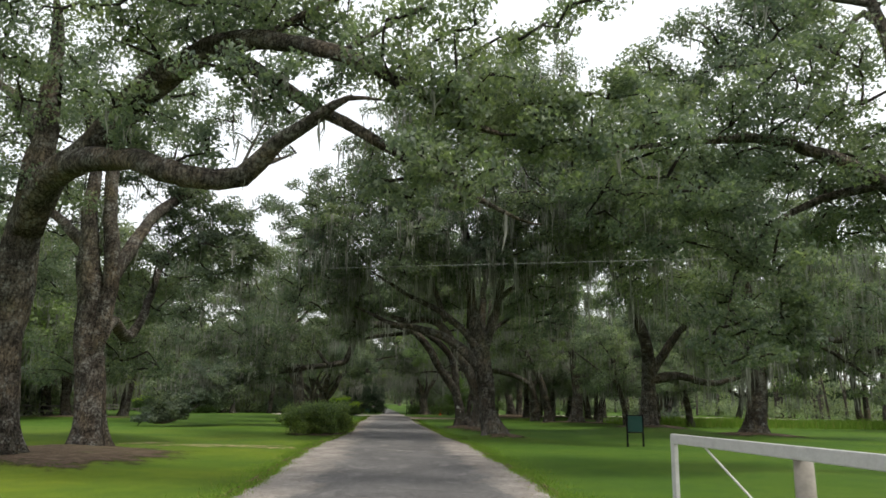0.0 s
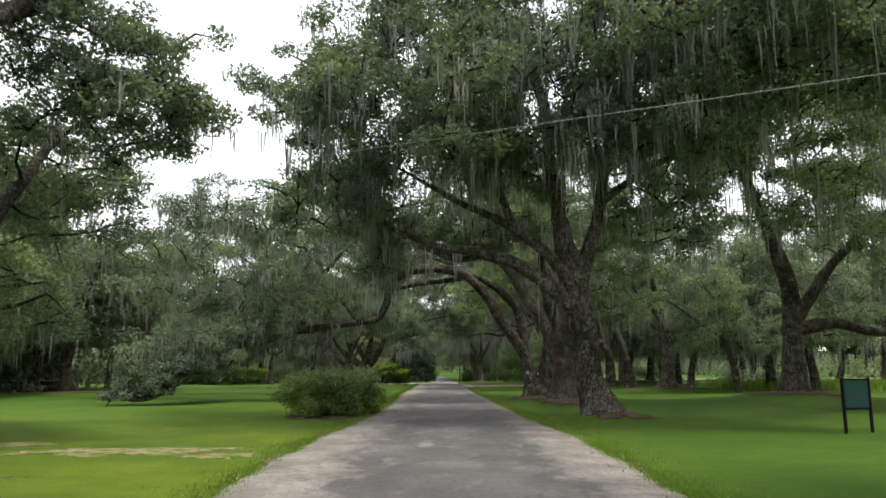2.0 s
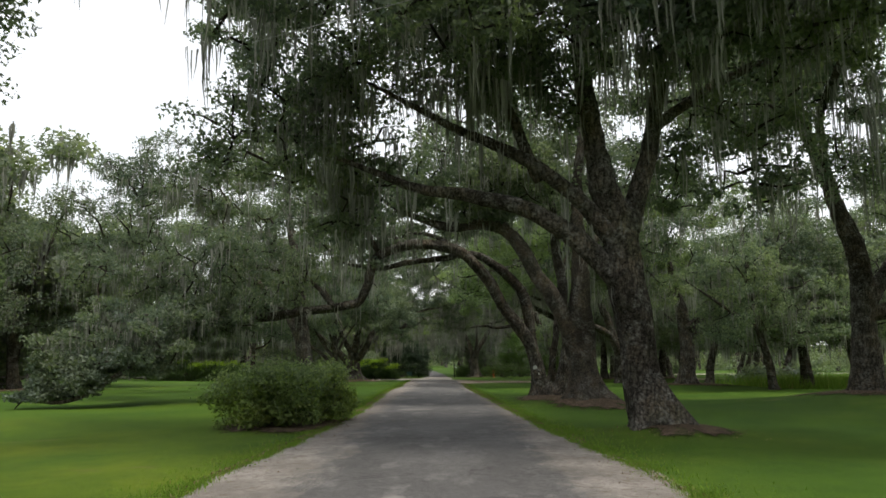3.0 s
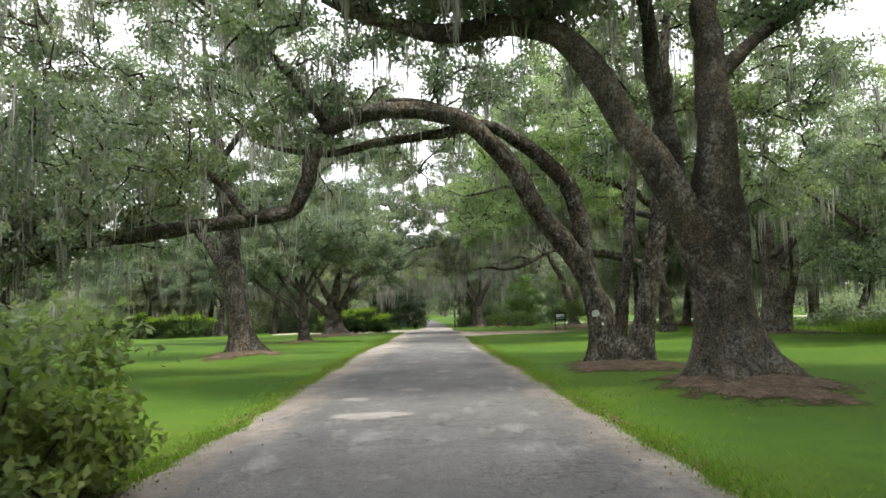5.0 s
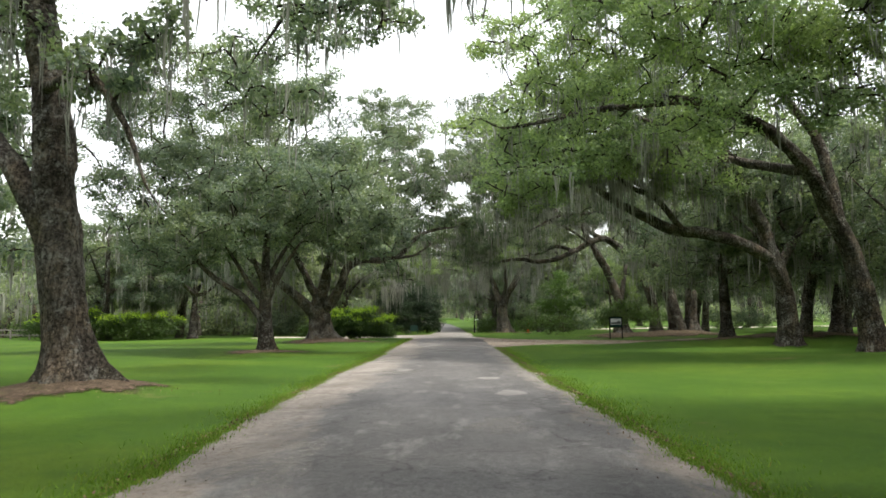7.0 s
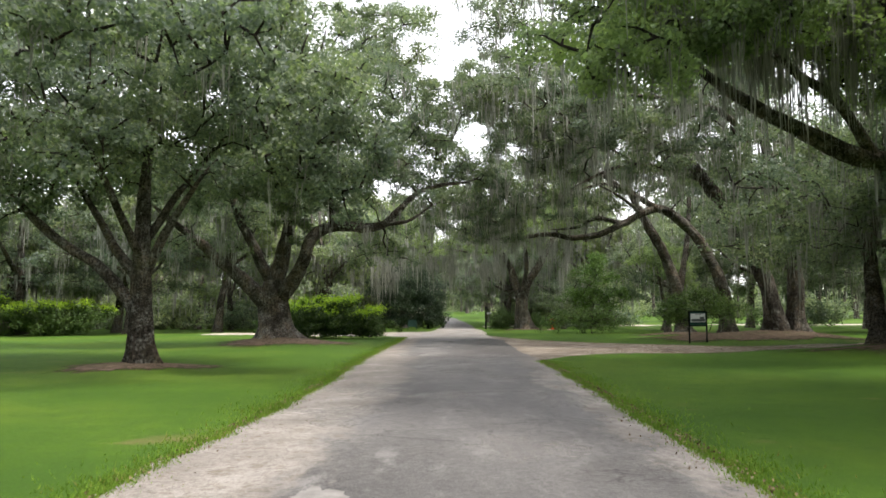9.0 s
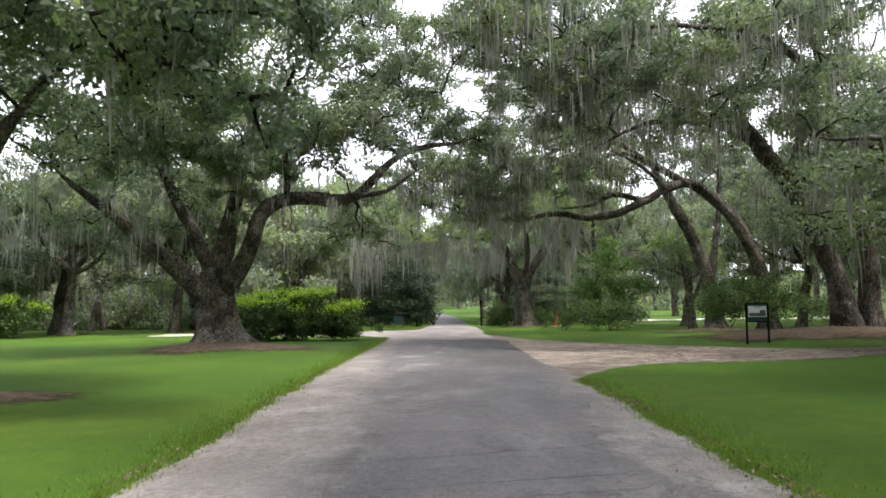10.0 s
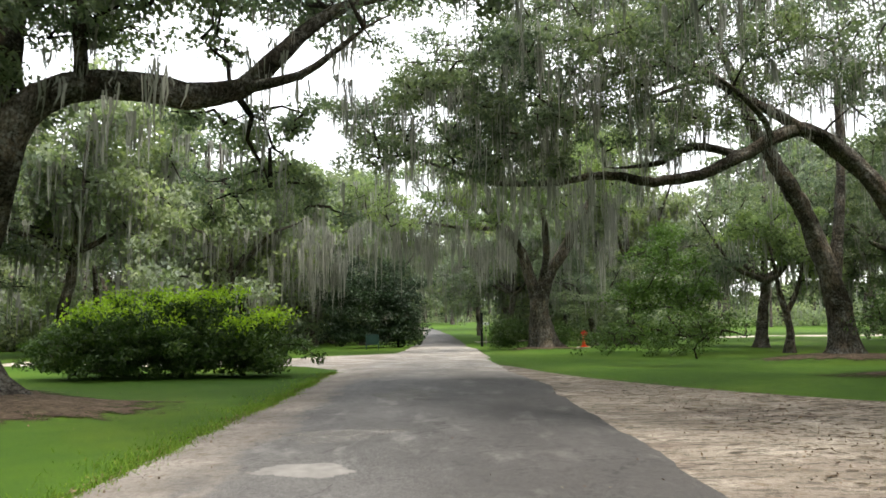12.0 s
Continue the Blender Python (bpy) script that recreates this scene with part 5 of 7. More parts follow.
oak((16.2, 117.3), [[(15.5, 117.5, 0.05, 0.55), (15.2, 117.5, 2.4, 0.42), (14.5, 117.5, 4.8, 0.35), (13.3, 117.4, 7.2, 0.29), (12.4, 117.4, 9.0, 0.23), (11.8, 117.4, 10.7, 0.18), (11.0, 117.4, 12.8, 0.08)]] + [
                    [(18.0, 116.2, 0.0, 0.5), (17.8, 116.1, 2.2, 0.42), (17.5, 116.0, 3.5, 0.38), (16.9, 116, 5.0, 0.34), (16.1, 116, 6.4, 0.32), (15.0, 116, 7.6, 0.31), (13.6, 115.8, 8.4, 0.29), (12.2, 115.4, 7.95, 0.24), (10.8, 115.1, 7.25, 0.21), (9.3, 115, 6.65, 0.19), (7.7, 115, 6.35, 0.17), (6.2, 115, 6.6, 0.15), (4.2, 115, 6.4, 0.12), (1.9, 114.8, 6.4, 0.08), (-0.8, 114.2, 7.2, 0.03)]] + [
                    [(13.4, 115.6, 8.35, 0.22), (12.2, 115.5, 9.0, 0.2), (11.0, 115.5, 9.7, 0.18), (9.5, 115.5, 10.8, 0.15), (8.0, 115.5, 10.9, 0.13), (6.6, 115.5, 10.5, 0.11), (4.7, 115.5, 9.6, 0.08), (2.7, 115.5, 9.3, 0.03)],
                    [(10.8, 115.1, 7.3, 0.14), (9.2, 115.3, 7.65, 0.14), (8.2, 115.4, 7.15, 0.12), (6.8, 115.5, 7.0, 0.05)],
                    [(11.0, 115.5, 9.7, 0.12), (9.6, 114.6, 9.9, 0.1), (7.6, 114, 9.2, 0.07), (5.6, 113.4, 8.4, 0.03)],
                    [(9.5, 115.5, 10.8, 0.12), (9.0, 116, 12.4, 0.09), (8.0, 116.5, 13.6, 0.04)]] + [
                    [(15.2, 117.6, 2.6, 0.22), (15.9, 118, 5.6, 0.2), (16.4, 118.6, 9.0, 0.15), (16.6, 119, 12.5, 0.06)],
                    [(12.2, 115.4, 7.9, 0.12), (11.0, 113.8, 8.6, 0.1), (9.0, 112.4, 9.4, 0.05)]],
    [(7.2, 115.2, 8.6, 3.6, 2.4, 1.0, 46), (2.8, 116, 8.2, 2.4, 2.6, 1.6, 46), (10.5, 117.6, 13.0, 4.0, 3.4, 1.8, 60), (15.8, 118.4, 13, 3.6, 3.6, 2.4, 55), (11.5, 116.5, 10.2, 3.0, 2.0, 1.0, 22), (0.0, 112.8, 8.0, 2.8, 2.8, 2.0, 66), (-1.8, 116, 9.4, 2.2, 2.2, 1.5, 40), (2.6, 110.6, 6.6, 1.6, 1.5, 1.1, 24), (4.4, 113, 10.0, 2.6, 2.6, 1.5, 36), (6.8, 114, 11.6, 2.8, 2.4, 1.3, 36), (9.2, 112.4, 10.4, 2.2, 2.0, 1.1, 26)] + [(1.6, 118, 12.2, 2.8, 2.6, 1.7, 40), (3.75, 118, 14.6, 2.4, 2.4, 1.4, 36)] + [(4.5, 111, 9.2, 3.0, 2.6, 2.0, 56), (7.5, 112.4, 12.5, 3.4, 2.8, 2.0, 30), (1.6, 109.5, 8.4, 2.0, 1.8, 1.4, 30)] + [(13.5, 113, 10.6, 3.0, 2.4, 1.8, 44), (16.8, 112, 9.2, 2.6, 2.4, 2.0, 40)] + [(5.5, 119, 15.6, 3.6, 3.0, 2.2, 44), (11, 119, 16.4, 3.8, 3.0, 2.4, 48), (16.5, 117, 16.4, 4.0, 3.2, 2.4, 48)] + [(1.6, 112, 16.0, 1.8, 1.8, 1.5, 28)],
    "live oak with long low limb draped in moss", 111, dense=1.5, moss=0.95, moss_len=1.0,
    curtains=[(3.6, 110.4, 8.2, 2.6, 1.4, 0.9, 70, 1.5), (8.6, 115.2, 8.4, 3.6, 0.8, 1.2, 70, 1.4), (3.0, 115.4, 7.2, 2.6, 1.4, 0.8, 60, 1.3), (12.5, 114.6, 10.2, 2.8, 1.0, 1.0, 46, 1.6)])
oak((5.8, 130.5), [[(5.8, 130.5, 0.1, 0.66), (5.6, 130.5, 1.6, 0.56), (5.6, 130.5, 2.8, 0.55), (6.0, 130.5, 3.8, 0.38), (7.2, 130.5, 5.8, 0.3), (8.3, 130.5, 7.8, 0.2), (9.5, 130.6, 10, 0.08)],
                   [(5.5, 130.5, 2.6, 0.36), (5.1, 130.4, 4.2, 0.32), (4.5, 130.2, 5.7, 0.26), (2.8, 130, 7.7, 0.18), (0.6, 129.6, 9.2, 0.06)],
                   [(5.7, 130.5, 3.2, 0.25), (6.0, 130, 5.5, 0.2), (5.6, 129.4, 8.5, 0.12), (5.0, 129, 11.5, 0.05)],
                   [(3.6, 130.1, 6.7, 0.14), (1.4, 128.6, 6.6, 0.1), (-1.6, 127.4, 6.8, 0.04)]],
    [(3.6, 128.4, 10.2, 5.0, 4.0, 3.2, 130), (-1.6, 127.8, 7.8, 2.6, 3.2, 1.8, 55), (9.0, 130, 10, 3.4, 3.4, 2.6, 60), (2.0, 126.0, 7.6, 2.8, 2.0, 1.5, 40)],
    "forked live oak at the lane junction, moss curtained", 112, leaf_size=0.14, moss=1.0, moss_len=1.2, leaf=M_LEAF_LIT, strands=8,
    curtains=[(-3.6, 126.4, 6.0, 3.6, 1.6, 0.7, 130, 1.9), (1.6, 127.4, 5.6, 2.6, 1.6, 0.6, 120, 1.7), (8.8, 129.6, 7.0, 2.4, 1.4, 1.2, 70, 2.6), (-7.4, 127.4, 5.2, 2.4, 1.6, 0.6, 60, 2.0)])
# right-hand trees over the open lawn
oak((16.6, 48.8), [[(16.3, 48.7, 0.4, 0.55), (16.35, 48.7, 2.9, 0.46), (16.4, 48.7, 4.8, 0.4), (15.9, 48.7, 7.0, 0.3), (15.2, 48.7, 9.2, 0.24), (14.2, 48.7, 12.0, 0.15), (13.5, 48.7, 14, 0.06)],
                   [(16.5, 48.7, 3.6, 0.3), (17.8, 48.7, 5.5, 0.26), (19.3, 48.7, 7.1, 0.2), (21.5, 48.7, 9, 0.1)],
                   [(16.6, 48.7, 3.3, 0.3), (18.2, 48.7, 3.65, 0.28), (19.2, 48.7, 3.5, 0.24), (20.8, 48.7, 3.2, 0.2), (23, 48.5, 3.8, 0.1), (25, 48.2, 4.6, 0.04)],
                   [(15.6, 48.7, 8.0, 0.16), (13.0, 44.2, 9.4, 0.13), (11.2, 38.7, 10.2, 0.1), (9.4, 33.7, 10.6, 0.06), (7.2, 31.6, 10.8, 0.03)]],
    [(13.0, 47.7, 13.0, 4.5, 4.2, 2.6, 95), (10.5, 43.2, 10.6, 3.4, 3.4, 2.4, 75), (20.5, 48.7, 9.4, 3.6, 3.6, 2.6, 70), (14.5, 43.7, 8.2, 3.0, 2.6, 1.8, 40), (12.5, 39.7, 12.6, 3.4, 3.2, 2.2, 50), (6.9, 32.0, 10.8, 2.6, 2.6, 1.8, 50), (10.6, 31.8, 10.3, 3.0, 3.2, 2.0, 62), (12.8, 35.7, 8.4, 2.6, 2.6, 1.6, 36), (7.8, 35.7, 13.5, 3.0, 3.0, 1.8, 44), (11, 31.6, 14.0, 2.8, 2.4, 1.4, 38), (10.3, 31.4, 10.6, 2.2, 1.8, 1.4, 44)] + [(8.3, 32.2, 12.2, 2.2, 1.8, 1.2, 40), (11.8, 30.8, 8.8, 1.8, 1.6, 1.2, 34)] + [(21.5, 45, 16.5, 3.5, 3.0, 2.4, 60), (25, 47, 14.0, 3.4, 3.0, 2.6, 50), (17, 45.2, 15.5, 4.5, 3.5, 2.2, 80), (13.5, 41.2, 14.5, 3.2, 3.0, 2.0, 50), (20.5, 43.0, 14.5, 3.6, 3.0, 2.0, 50)],
    "dark live oak with low horizontal limb, moss hung", 113, dense=2.2, moss=0.7, moss_len=1.3)
oak((20.5, 43.2), [[(20.5, 43.2, 0.3, 0.6), (20.7, 43.2, 2.4, 0.5), (20.8, 43.2, 4.4, 0.44), (20.6, 43.2, 7.4, 0.3), (20.3, 42.8, 11, 0.12)],
                   [(20.8, 43.2, 4.0, 0.28), (22.6, 43.2, 5.0, 0.25), (24.4, 43.2, 5.4, 0.23), (26.6, 43.2, 5.9, 0.2), (29.2, 43.2, 9.0, 0.12), (30.5, 43.2, 10.6, 0.05)],
                   [(20.7, 43.2, 4.6, 0.25), (19.0, 41.7, 6.4, 0.2), (17.0, 39.7, 8.0, 0.1)],
                   [(24.4, 43.2, 5.4, 0.12), (26, 42.2, 4.0, 0.08), (27.4, 41.2, 2.4, 0.03)]],
    [(20.5, 42.7, 10.8, 4.5, 4.2, 3.0, 80), (16.0, 38.7, 8.8, 3.0, 3.2, 2.8, 70), (26.5, 42.2, 7.5, 4.0, 3.4, 3.2, 70), (17.8, 39.7, 5.0, 2.6, 2.4, 1.8, 40), (26.8, 41.2, 3.0, 1.6, 1.4, 1.3, 22), (22.5, 39.2, 8.0, 3.0, 2.6, 2.4, 44), (24, 45.2, 11, 3.6, 3.2, 2.4, 44), (26.2, 41.2, 11.8, 3.0, 2.8, 1.8, 40), (28.5, 42.2, 9.0, 3.0, 2.8, 2.2, 56)],
    "live oak in the pasture, veiled by hanging moss", 114, moss=0.9, moss_len=1.5,
    curtains=[(24, 41.7, 8.0, 4.0, 1.5, 1.2, 70, 2.6), (18.5, 40.2, 6.5, 2.4, 1.5, 1.0, 40, 2.2)])
oak((18.0, 74.2), [[(17.9, 74.2, 0.2, 0.6), (18.1, 74.2, 3.2, 0.45), (17.8, 74.2, 5.6, 0.36), (17.2, 74.2, 8.5, 0.22), (16.8, 74, 12, 0.08)],
                   [(18.2, 74.1, 3.6, 0.24), (20.1, 74, 5.6, 0.2), (22.2, 74, 5.8, 0.18), (24.3, 74, 5.9, 0.14), (27, 74, 7.4, 0.05)],
                   [(18.1, 74, 4.2, 0.22), (20.7, 74, 6.1, 0.17), (23.5, 74, 7.4, 0.12), (26, 74, 9, 0.04)],
                   [(17.8, 74.2, 5.4, 0.24), (15.8, 74, 7.8, 0.18), (13.6, 73.6, 9.8, 0.07)]],
    [(17, 74, 11, 4.6, 4.4, 3.0, 90), (24, 74, 8.4, 3.6, 3.4, 2.4, 60), (13, 73.4, 9.6, 3.0, 3.2, 2.4, 55), (19.4, 73, 13.4, 3.8, 3.2, 2.0, 60), (23.5, 72, 12.2, 3.2, 3.0, 2.0, 50)] + [(14.2, 72, 10.0, 1.9, 2.0, 1.9, 44), (15.6, 72, 12.6, 2.4, 2.2, 1.6, 34), (15.4, 72.4, 7.6, 1.3, 1.4, 0.9, 14)],
    "spreading live oak with long horizontal limbs", 115, leaf_size=0.14, moss=0.6, moss_len=1.0, dense=1.5, leaf=M_LEAF_LIT)
oak((16.3, 79.5), [[(16.4, 79.5, 0.2, 0.46), (15.9, 79.4, 2.6, 0.38), (14.9, 79.2, 5.4, 0.32), (12.6, 78.6, 8.2, 0.25), (9.2, 78, 9.4, 0.18), (5.8, 77.4, 9.0, 0.12), (2.6, 76.6, 8.2, 0.05)],
                   [(15.2, 79.2, 4.6, 0.24), (15.0, 80, 8, 0.2), (13.4, 81, 11.5, 0.1), (12.6, 81.4, 13.6, 0.04)],
                   [(13.6, 79.0, 7.0, 0.2), (12.4, 82.0, 8.0, 0.17), (11.0, 85.5, 9.6, 0.12), (9.4, 88.5, 11.4, 0.05)],
                   [(9.6, 78.1, 9.3, 0.13), (8.4, 74.6, 10.2, 0.1), (8.2, 71, 11, 0.04)],
                   [(8.6, 77.9, 9.4, 0.12), (6.8, 80.6, 10.0, 0.09), (5.0, 83.6, 10.6, 0.04)]],
    [(3.6, 76.8, 8.2, 2.8, 3.0, 2.0, 66), (5.2, 83.4, 10.6, 2.8, 3.0, 2.2, 62), (8.6, 71, 11.4, 3.0, 2.6, 1.9, 56), (11.5, 78, 11.6, 3.6, 3.4, 2.2, 60), (5.6, 74, 11.0, 2.6, 2.4, 1.6, 36), (9.4, 73, 14.0, 3.2, 2.8, 1.7, 46), (6.4, 77, 13.6, 2.6, 2.6, 1.5, 32), (3.0, 81, 6.6, 1.6, 1.8, 1.0, 22), (9.2, 83.5, 9.6, 2.8, 2.8, 2.0, 46)] + [(12.5, 86, 9.0, 3.2, 3.0, 2.4, 50), (8.6, 88, 12.6, 3.2, 3.0, 2.0, 44), (14.5, 90, 12.0, 3.6, 3.6, 2.6, 50)] + [(3.6, 80, 12.8, 2.6, 2.4, 1.8, 46), (8.5, 78, 15.2, 3.5, 3.0, 2.0, 54), (9.5, 74, 9.0, 3.4, 3.0, 2.4, 70), (12.5, 75.5, 12.5, 3.6, 3.0, 2.4, 70), (7.0, 78.5, 12.2, 3.0, 3.0, 2.0, 50)] + [(5.2, 83, 8.0, 1.4, 1.2, 1.1, 50), (6.8, 82.6, 8.5, 1.3, 1.2, 1.1, 44)],
    "leaning oak with bright foliage reaching over the lane", 116, moss=0.45, moss_len=0.9, leaf=M_LEAF_LIT)

oak((15.9, 123.0), [[(15.9, 123.0, 0, 0.19), (15.95, 123, 1.2, 0.16), (15.8, 123, 2.1, 0.15), (15.5, 123, 3.4, 0.1), (15.1, 123, 5.2, 0.04)],
                    [(15.85, 123, 1.7, 0.12), (16.4, 123, 2.8, 0.1), (16.9, 123.2, 4.4, 0.04)]],
    [(15.6, 123, 5.4, 1.9, 1.7, 1.7, 60), (16.8, 123.2, 4.2, 1.3, 1.2, 1.0, 24)],
    "slender young oak on the open lawn", 117, moss=0.8, moss_len=1.0, leaf=M_LEAF_LIT, clump=0.4)
oak((16.2, 86.4), [[(16.2, 86.4, 0, 0.5), (16.1, 86.4, 2.4, 0.42), (15.6, 86.3, 4.2, 0.36), (14.8, 86.3, 6.8, 0.28), (13.6, 86.5, 9.6, 0.2), (12.6, 86.8, 12.6, 0.08)],
                    [(15.7, 86.3, 4.0, 0.3), (14.0, 86.1, 4.9, 0.29), (12.3, 86.0, 5.4, 0.27), (10.8, 86.1, 5.6, 0.25), (9.4, 86.2, 6.3, 0.22), (7.8, 86.3, 7.3, 0.17), (5.8, 86.2, 8.8, 0.1), (4.0, 86.0, 10.0, 0.04)],
                    [(11.2, 86.1, 5.6, 0.16), (9.9, 85.4, 7.0, 0.14), (8.6, 84.6, 7.4, 0.11), (6.8, 84.0, 8.4, 0.05)]] + [
                    [(14.6, 86.3, 7.2, 0.2), (12.4, 85.4, 9.0, 0.17), (9.6, 84.8, 10.4, 0.12), (6.8, 84.4, 11.6, 0.05)],
                    [(15.8, 86.4, 3.6, 0.22), (17.6, 87, 6.0, 0.18), (19.6, 87.6, 8.4, 0.07)]],
    [(4.2, 85.8, 10.2, 2.4, 2.2, 1.7, 50), (7.2, 86.2, 9.8, 2.6, 2.2, 1.8, 56), (10.4, 85.6, 9.4, 2.6, 2.2, 1.6, 50), (12.8, 86.4, 11.4, 2.8, 2.6, 1.8, 50), (8.4, 84.4, 12.4, 3.0, 2.4, 1.5, 46), (19.0, 87.4, 8.8, 2.8, 2.6, 2.0, 44), (13.4, 85.4, 8.0, 2.0, 1.8, 1.2, 26)],
    "heavily moss-hung live oak with a bowed low limb", 118, moss=0.9, moss_len=1.3,
    curtains=[(6.4, 85.6, 9.4, 3.0, 1.2, 0.8, 60, 1.8), (11.0, 85.8, 8.8, 2.6, 1.2, 0.9, 60, 2.0), (9.4, 84.4, 8.6, 1.8, 0.8, 0.8, 60, 2.0), (7.2, 84.2, 8.4, 1.6, 0.8, 0.6, 40, 1.6)])


# ---------------------------------------------------------------- further trees
def far_oak(seed, height, spread_by, lean, leaf, bark_sides=9, stems=1, leaves=70, fine=False):
    """A wood oak built at the origin, to be copied."""
    rng = np.random.default_rng(seed)
    h0 = height * rng.uniform(0.28, 0.4)
    limbs = []
    for s in range(stems):
        ox = (s - (stems - 1) / 2) * 0.9
        limbs.append([(ox, 0, 0, 0.42), (ox + lean * 0.3, 0, h0 * 0.5, 0.34), (ox + lean * 0.8, 0.1, h0, 0.28), (ox + lean * 1.3, 0, height * 0.62, 0.18), (ox + lean * 1.5, 0, height * 0.85, 0.06)])
    top = limbs[0][2]
    for i in range(5):
        a = i * 1.26 + rng.uniform(-0.4, 0.4)
        r = spread_by * rng.uniform(0.6, 0.9)
        limbs.append([(*top[:3], 0.18), (top[0] + math.cos(a) * r * 0.5, math.sin(a) * r * 0.5, height * rng.uniform(0.42, 0.55), 0.13), (top[0] + math.cos(a) * r, math.sin(a) * r, height * rng.uniform(0.5, 0.75), 0.04)])
    lobes = []
    for i in range(7):
        a = i * 0.9 + rng.uniform(-0.3, 0.3)
        r = spread_by * rng.uniform(0.3, 0.75)
        z = height * rng.uniform(0.45, 0.82)
        lobes.append((lean + math.cos(a) * r, math.sin(a) * r, z, spread_by * 0.45, spread_by * 0.45, height * 0.16, 20))
    return oak((0, 400), [[(x, y + 400, z, r) for x, y, z, r in l] for l in limbs], [(x, y + 400, z, a, b, c, n) for x, y, z, a, b, c, n in lobes],
               "wood oak with grey hanging moss", seed, leaf=leaf, leaves=leaves, leaf_size=0.18 if fine else 0.37, moss=0.5 if fine else 1.1, moss_len=1.5, sides=bark_sides, group="trees of the wood", strands=6 if fine else 5, clump=0.42 if fine else 0.85, moss_width=0.035 if fine else 0.07, far=not fine, dense=4.2 if fine else 1.8)


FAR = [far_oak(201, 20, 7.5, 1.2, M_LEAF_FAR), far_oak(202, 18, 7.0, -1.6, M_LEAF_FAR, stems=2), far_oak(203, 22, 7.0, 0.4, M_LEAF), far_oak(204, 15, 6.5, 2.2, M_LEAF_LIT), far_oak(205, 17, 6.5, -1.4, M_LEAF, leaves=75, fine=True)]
rng = np.random.default_rng(77)
far_places = [
    # left field edge
    (-24.5, 121.8, 4, 1.0), (-33, 122.4, 4, 1.05), (-33, 66, 4, 1.05), (-40, 90, 3, 1.1),
    (-31.2, 77.4, 0, 1.2), (-37, 71, 2, 1.05), (-44, 84, 1, 1.0), (-38, 100, 2, 0.9), (-55, 92, 0, 1.1), (-66, 78, 2, 1.0), (-52, 110, 1, 1.1), (-30, 58, 3, 0.8),
    (-20, 128, 0, 0.9), (-38, 128, 1, 1.0), (-13, 134, 3, 0.9), (-20, 147, 2, 1.15), (-31, 152, 1, 1.2), (-10, 148, 1, 1.1), (-74, 110, 1, 1.2), (-8, 160, 2, 1.0), (-18, 165, 0, 1.1),
    # right wood rows
    (24.5, 127, 4, 0.95), (31.5, 121, 4, 1.0), (22.5, 117.5, 4, 0.9), (10.5, 139, 4, 0.6), (39, 112, 4, 1.0),
    (18.5, 90.5, 4, 1.0), (21.5, 93.0, 4, 1.0), (17.0, 96.5, 4, 0.9)] + [(25, 95.5, 4, 1.05), (24.5, 70, 4, 1.0), (27, 67.7, 4, 0.9), (20.2, 64.9, 4, 0.75), (22, 82, 4, 0.95), (34, 96, 3, 1.1),
    (17.7, 130.5, 4, 0.95), (13.5, 141, 0, 0.9), (44, 122, 0, 1.1), (66, 70, 1, 1.2), (47, 60, 1, 1.2), (51, 77, 2, 1.15), (45, 91, 0, 1.1), (64, 100, 2, 1.2), (38, 136, 2, 1.1), (8.5, 156, 1, 1.0), (14, 165, 0, 1.1), (31, 146, 2, 1.2), (7, 172, 2, 1.0),
    # across the end of the view
    (-5.6, 146, 4, 0.9), (5.4, 149, 4, 0.95), (-5.0, 168, 1, 0.9), (5.2, 184, 0, 0.9), (-5.5, 205, 3, 1.0), (6.5, 215, 2, 1.0), (3.0, 262, 1, 1.2), (-12, 270, 0, 1.2),
    (-30, 185, 1, 1.2)] + [(-18, 195, 2, 1.2), (20, 190, 1, 1.2), (34, 186, 0, 1.2), (48, 172, 2, 1.2), (-45, 172, 0, 1.2), (-62, 160, 3, 1.2), (52, 150, 1, 1.2), (54, 118, 3, 1.2), (58, 92, 0, 1.2), (-6, 300, 2, 1.3), (8, 310, 0, 1.3), (22, 300, 1, 1.3), (-20, 320, 3, 1.4), (40, 290, 2, 1.4), (-40, 300, 0, 1.4), (60, 270, 1, 1.4),
    # behind the start
    (-12, -14, 0, 1.0), (12, -12, 1, 1.0), (-28, 34, 1, 1.0), (40, 30, 3, 1.1)] + [
                    (-27, 125, 0, 0.9), (-10, 127.5, 1, 0.8), (28, 104, 4, 0.9), (-40, 66, 1, 1.0), (-28.5, 84, 4, 1.35), (-33.5, 79.5, 4, 1.3)]
used = set()
for x, y, kind_no, size in far_places:
    src = FAR[kind_no]
    m = pose(x, y, float(ground_height(x, y)) - 0.05 * size, 0, 0, rng.uniform(0, 360))
    if kind_no in used:
        ob = copy_thing(src, m)
    else:
        ob = src
        ob.matrix_basis = m
        used.add(kind_no)
    ob.scale = (size * rng.uniform(0.92, 1.1), size * rng.uniform(0.92, 1.1), size * rng.uniform(0.9, 1.12))


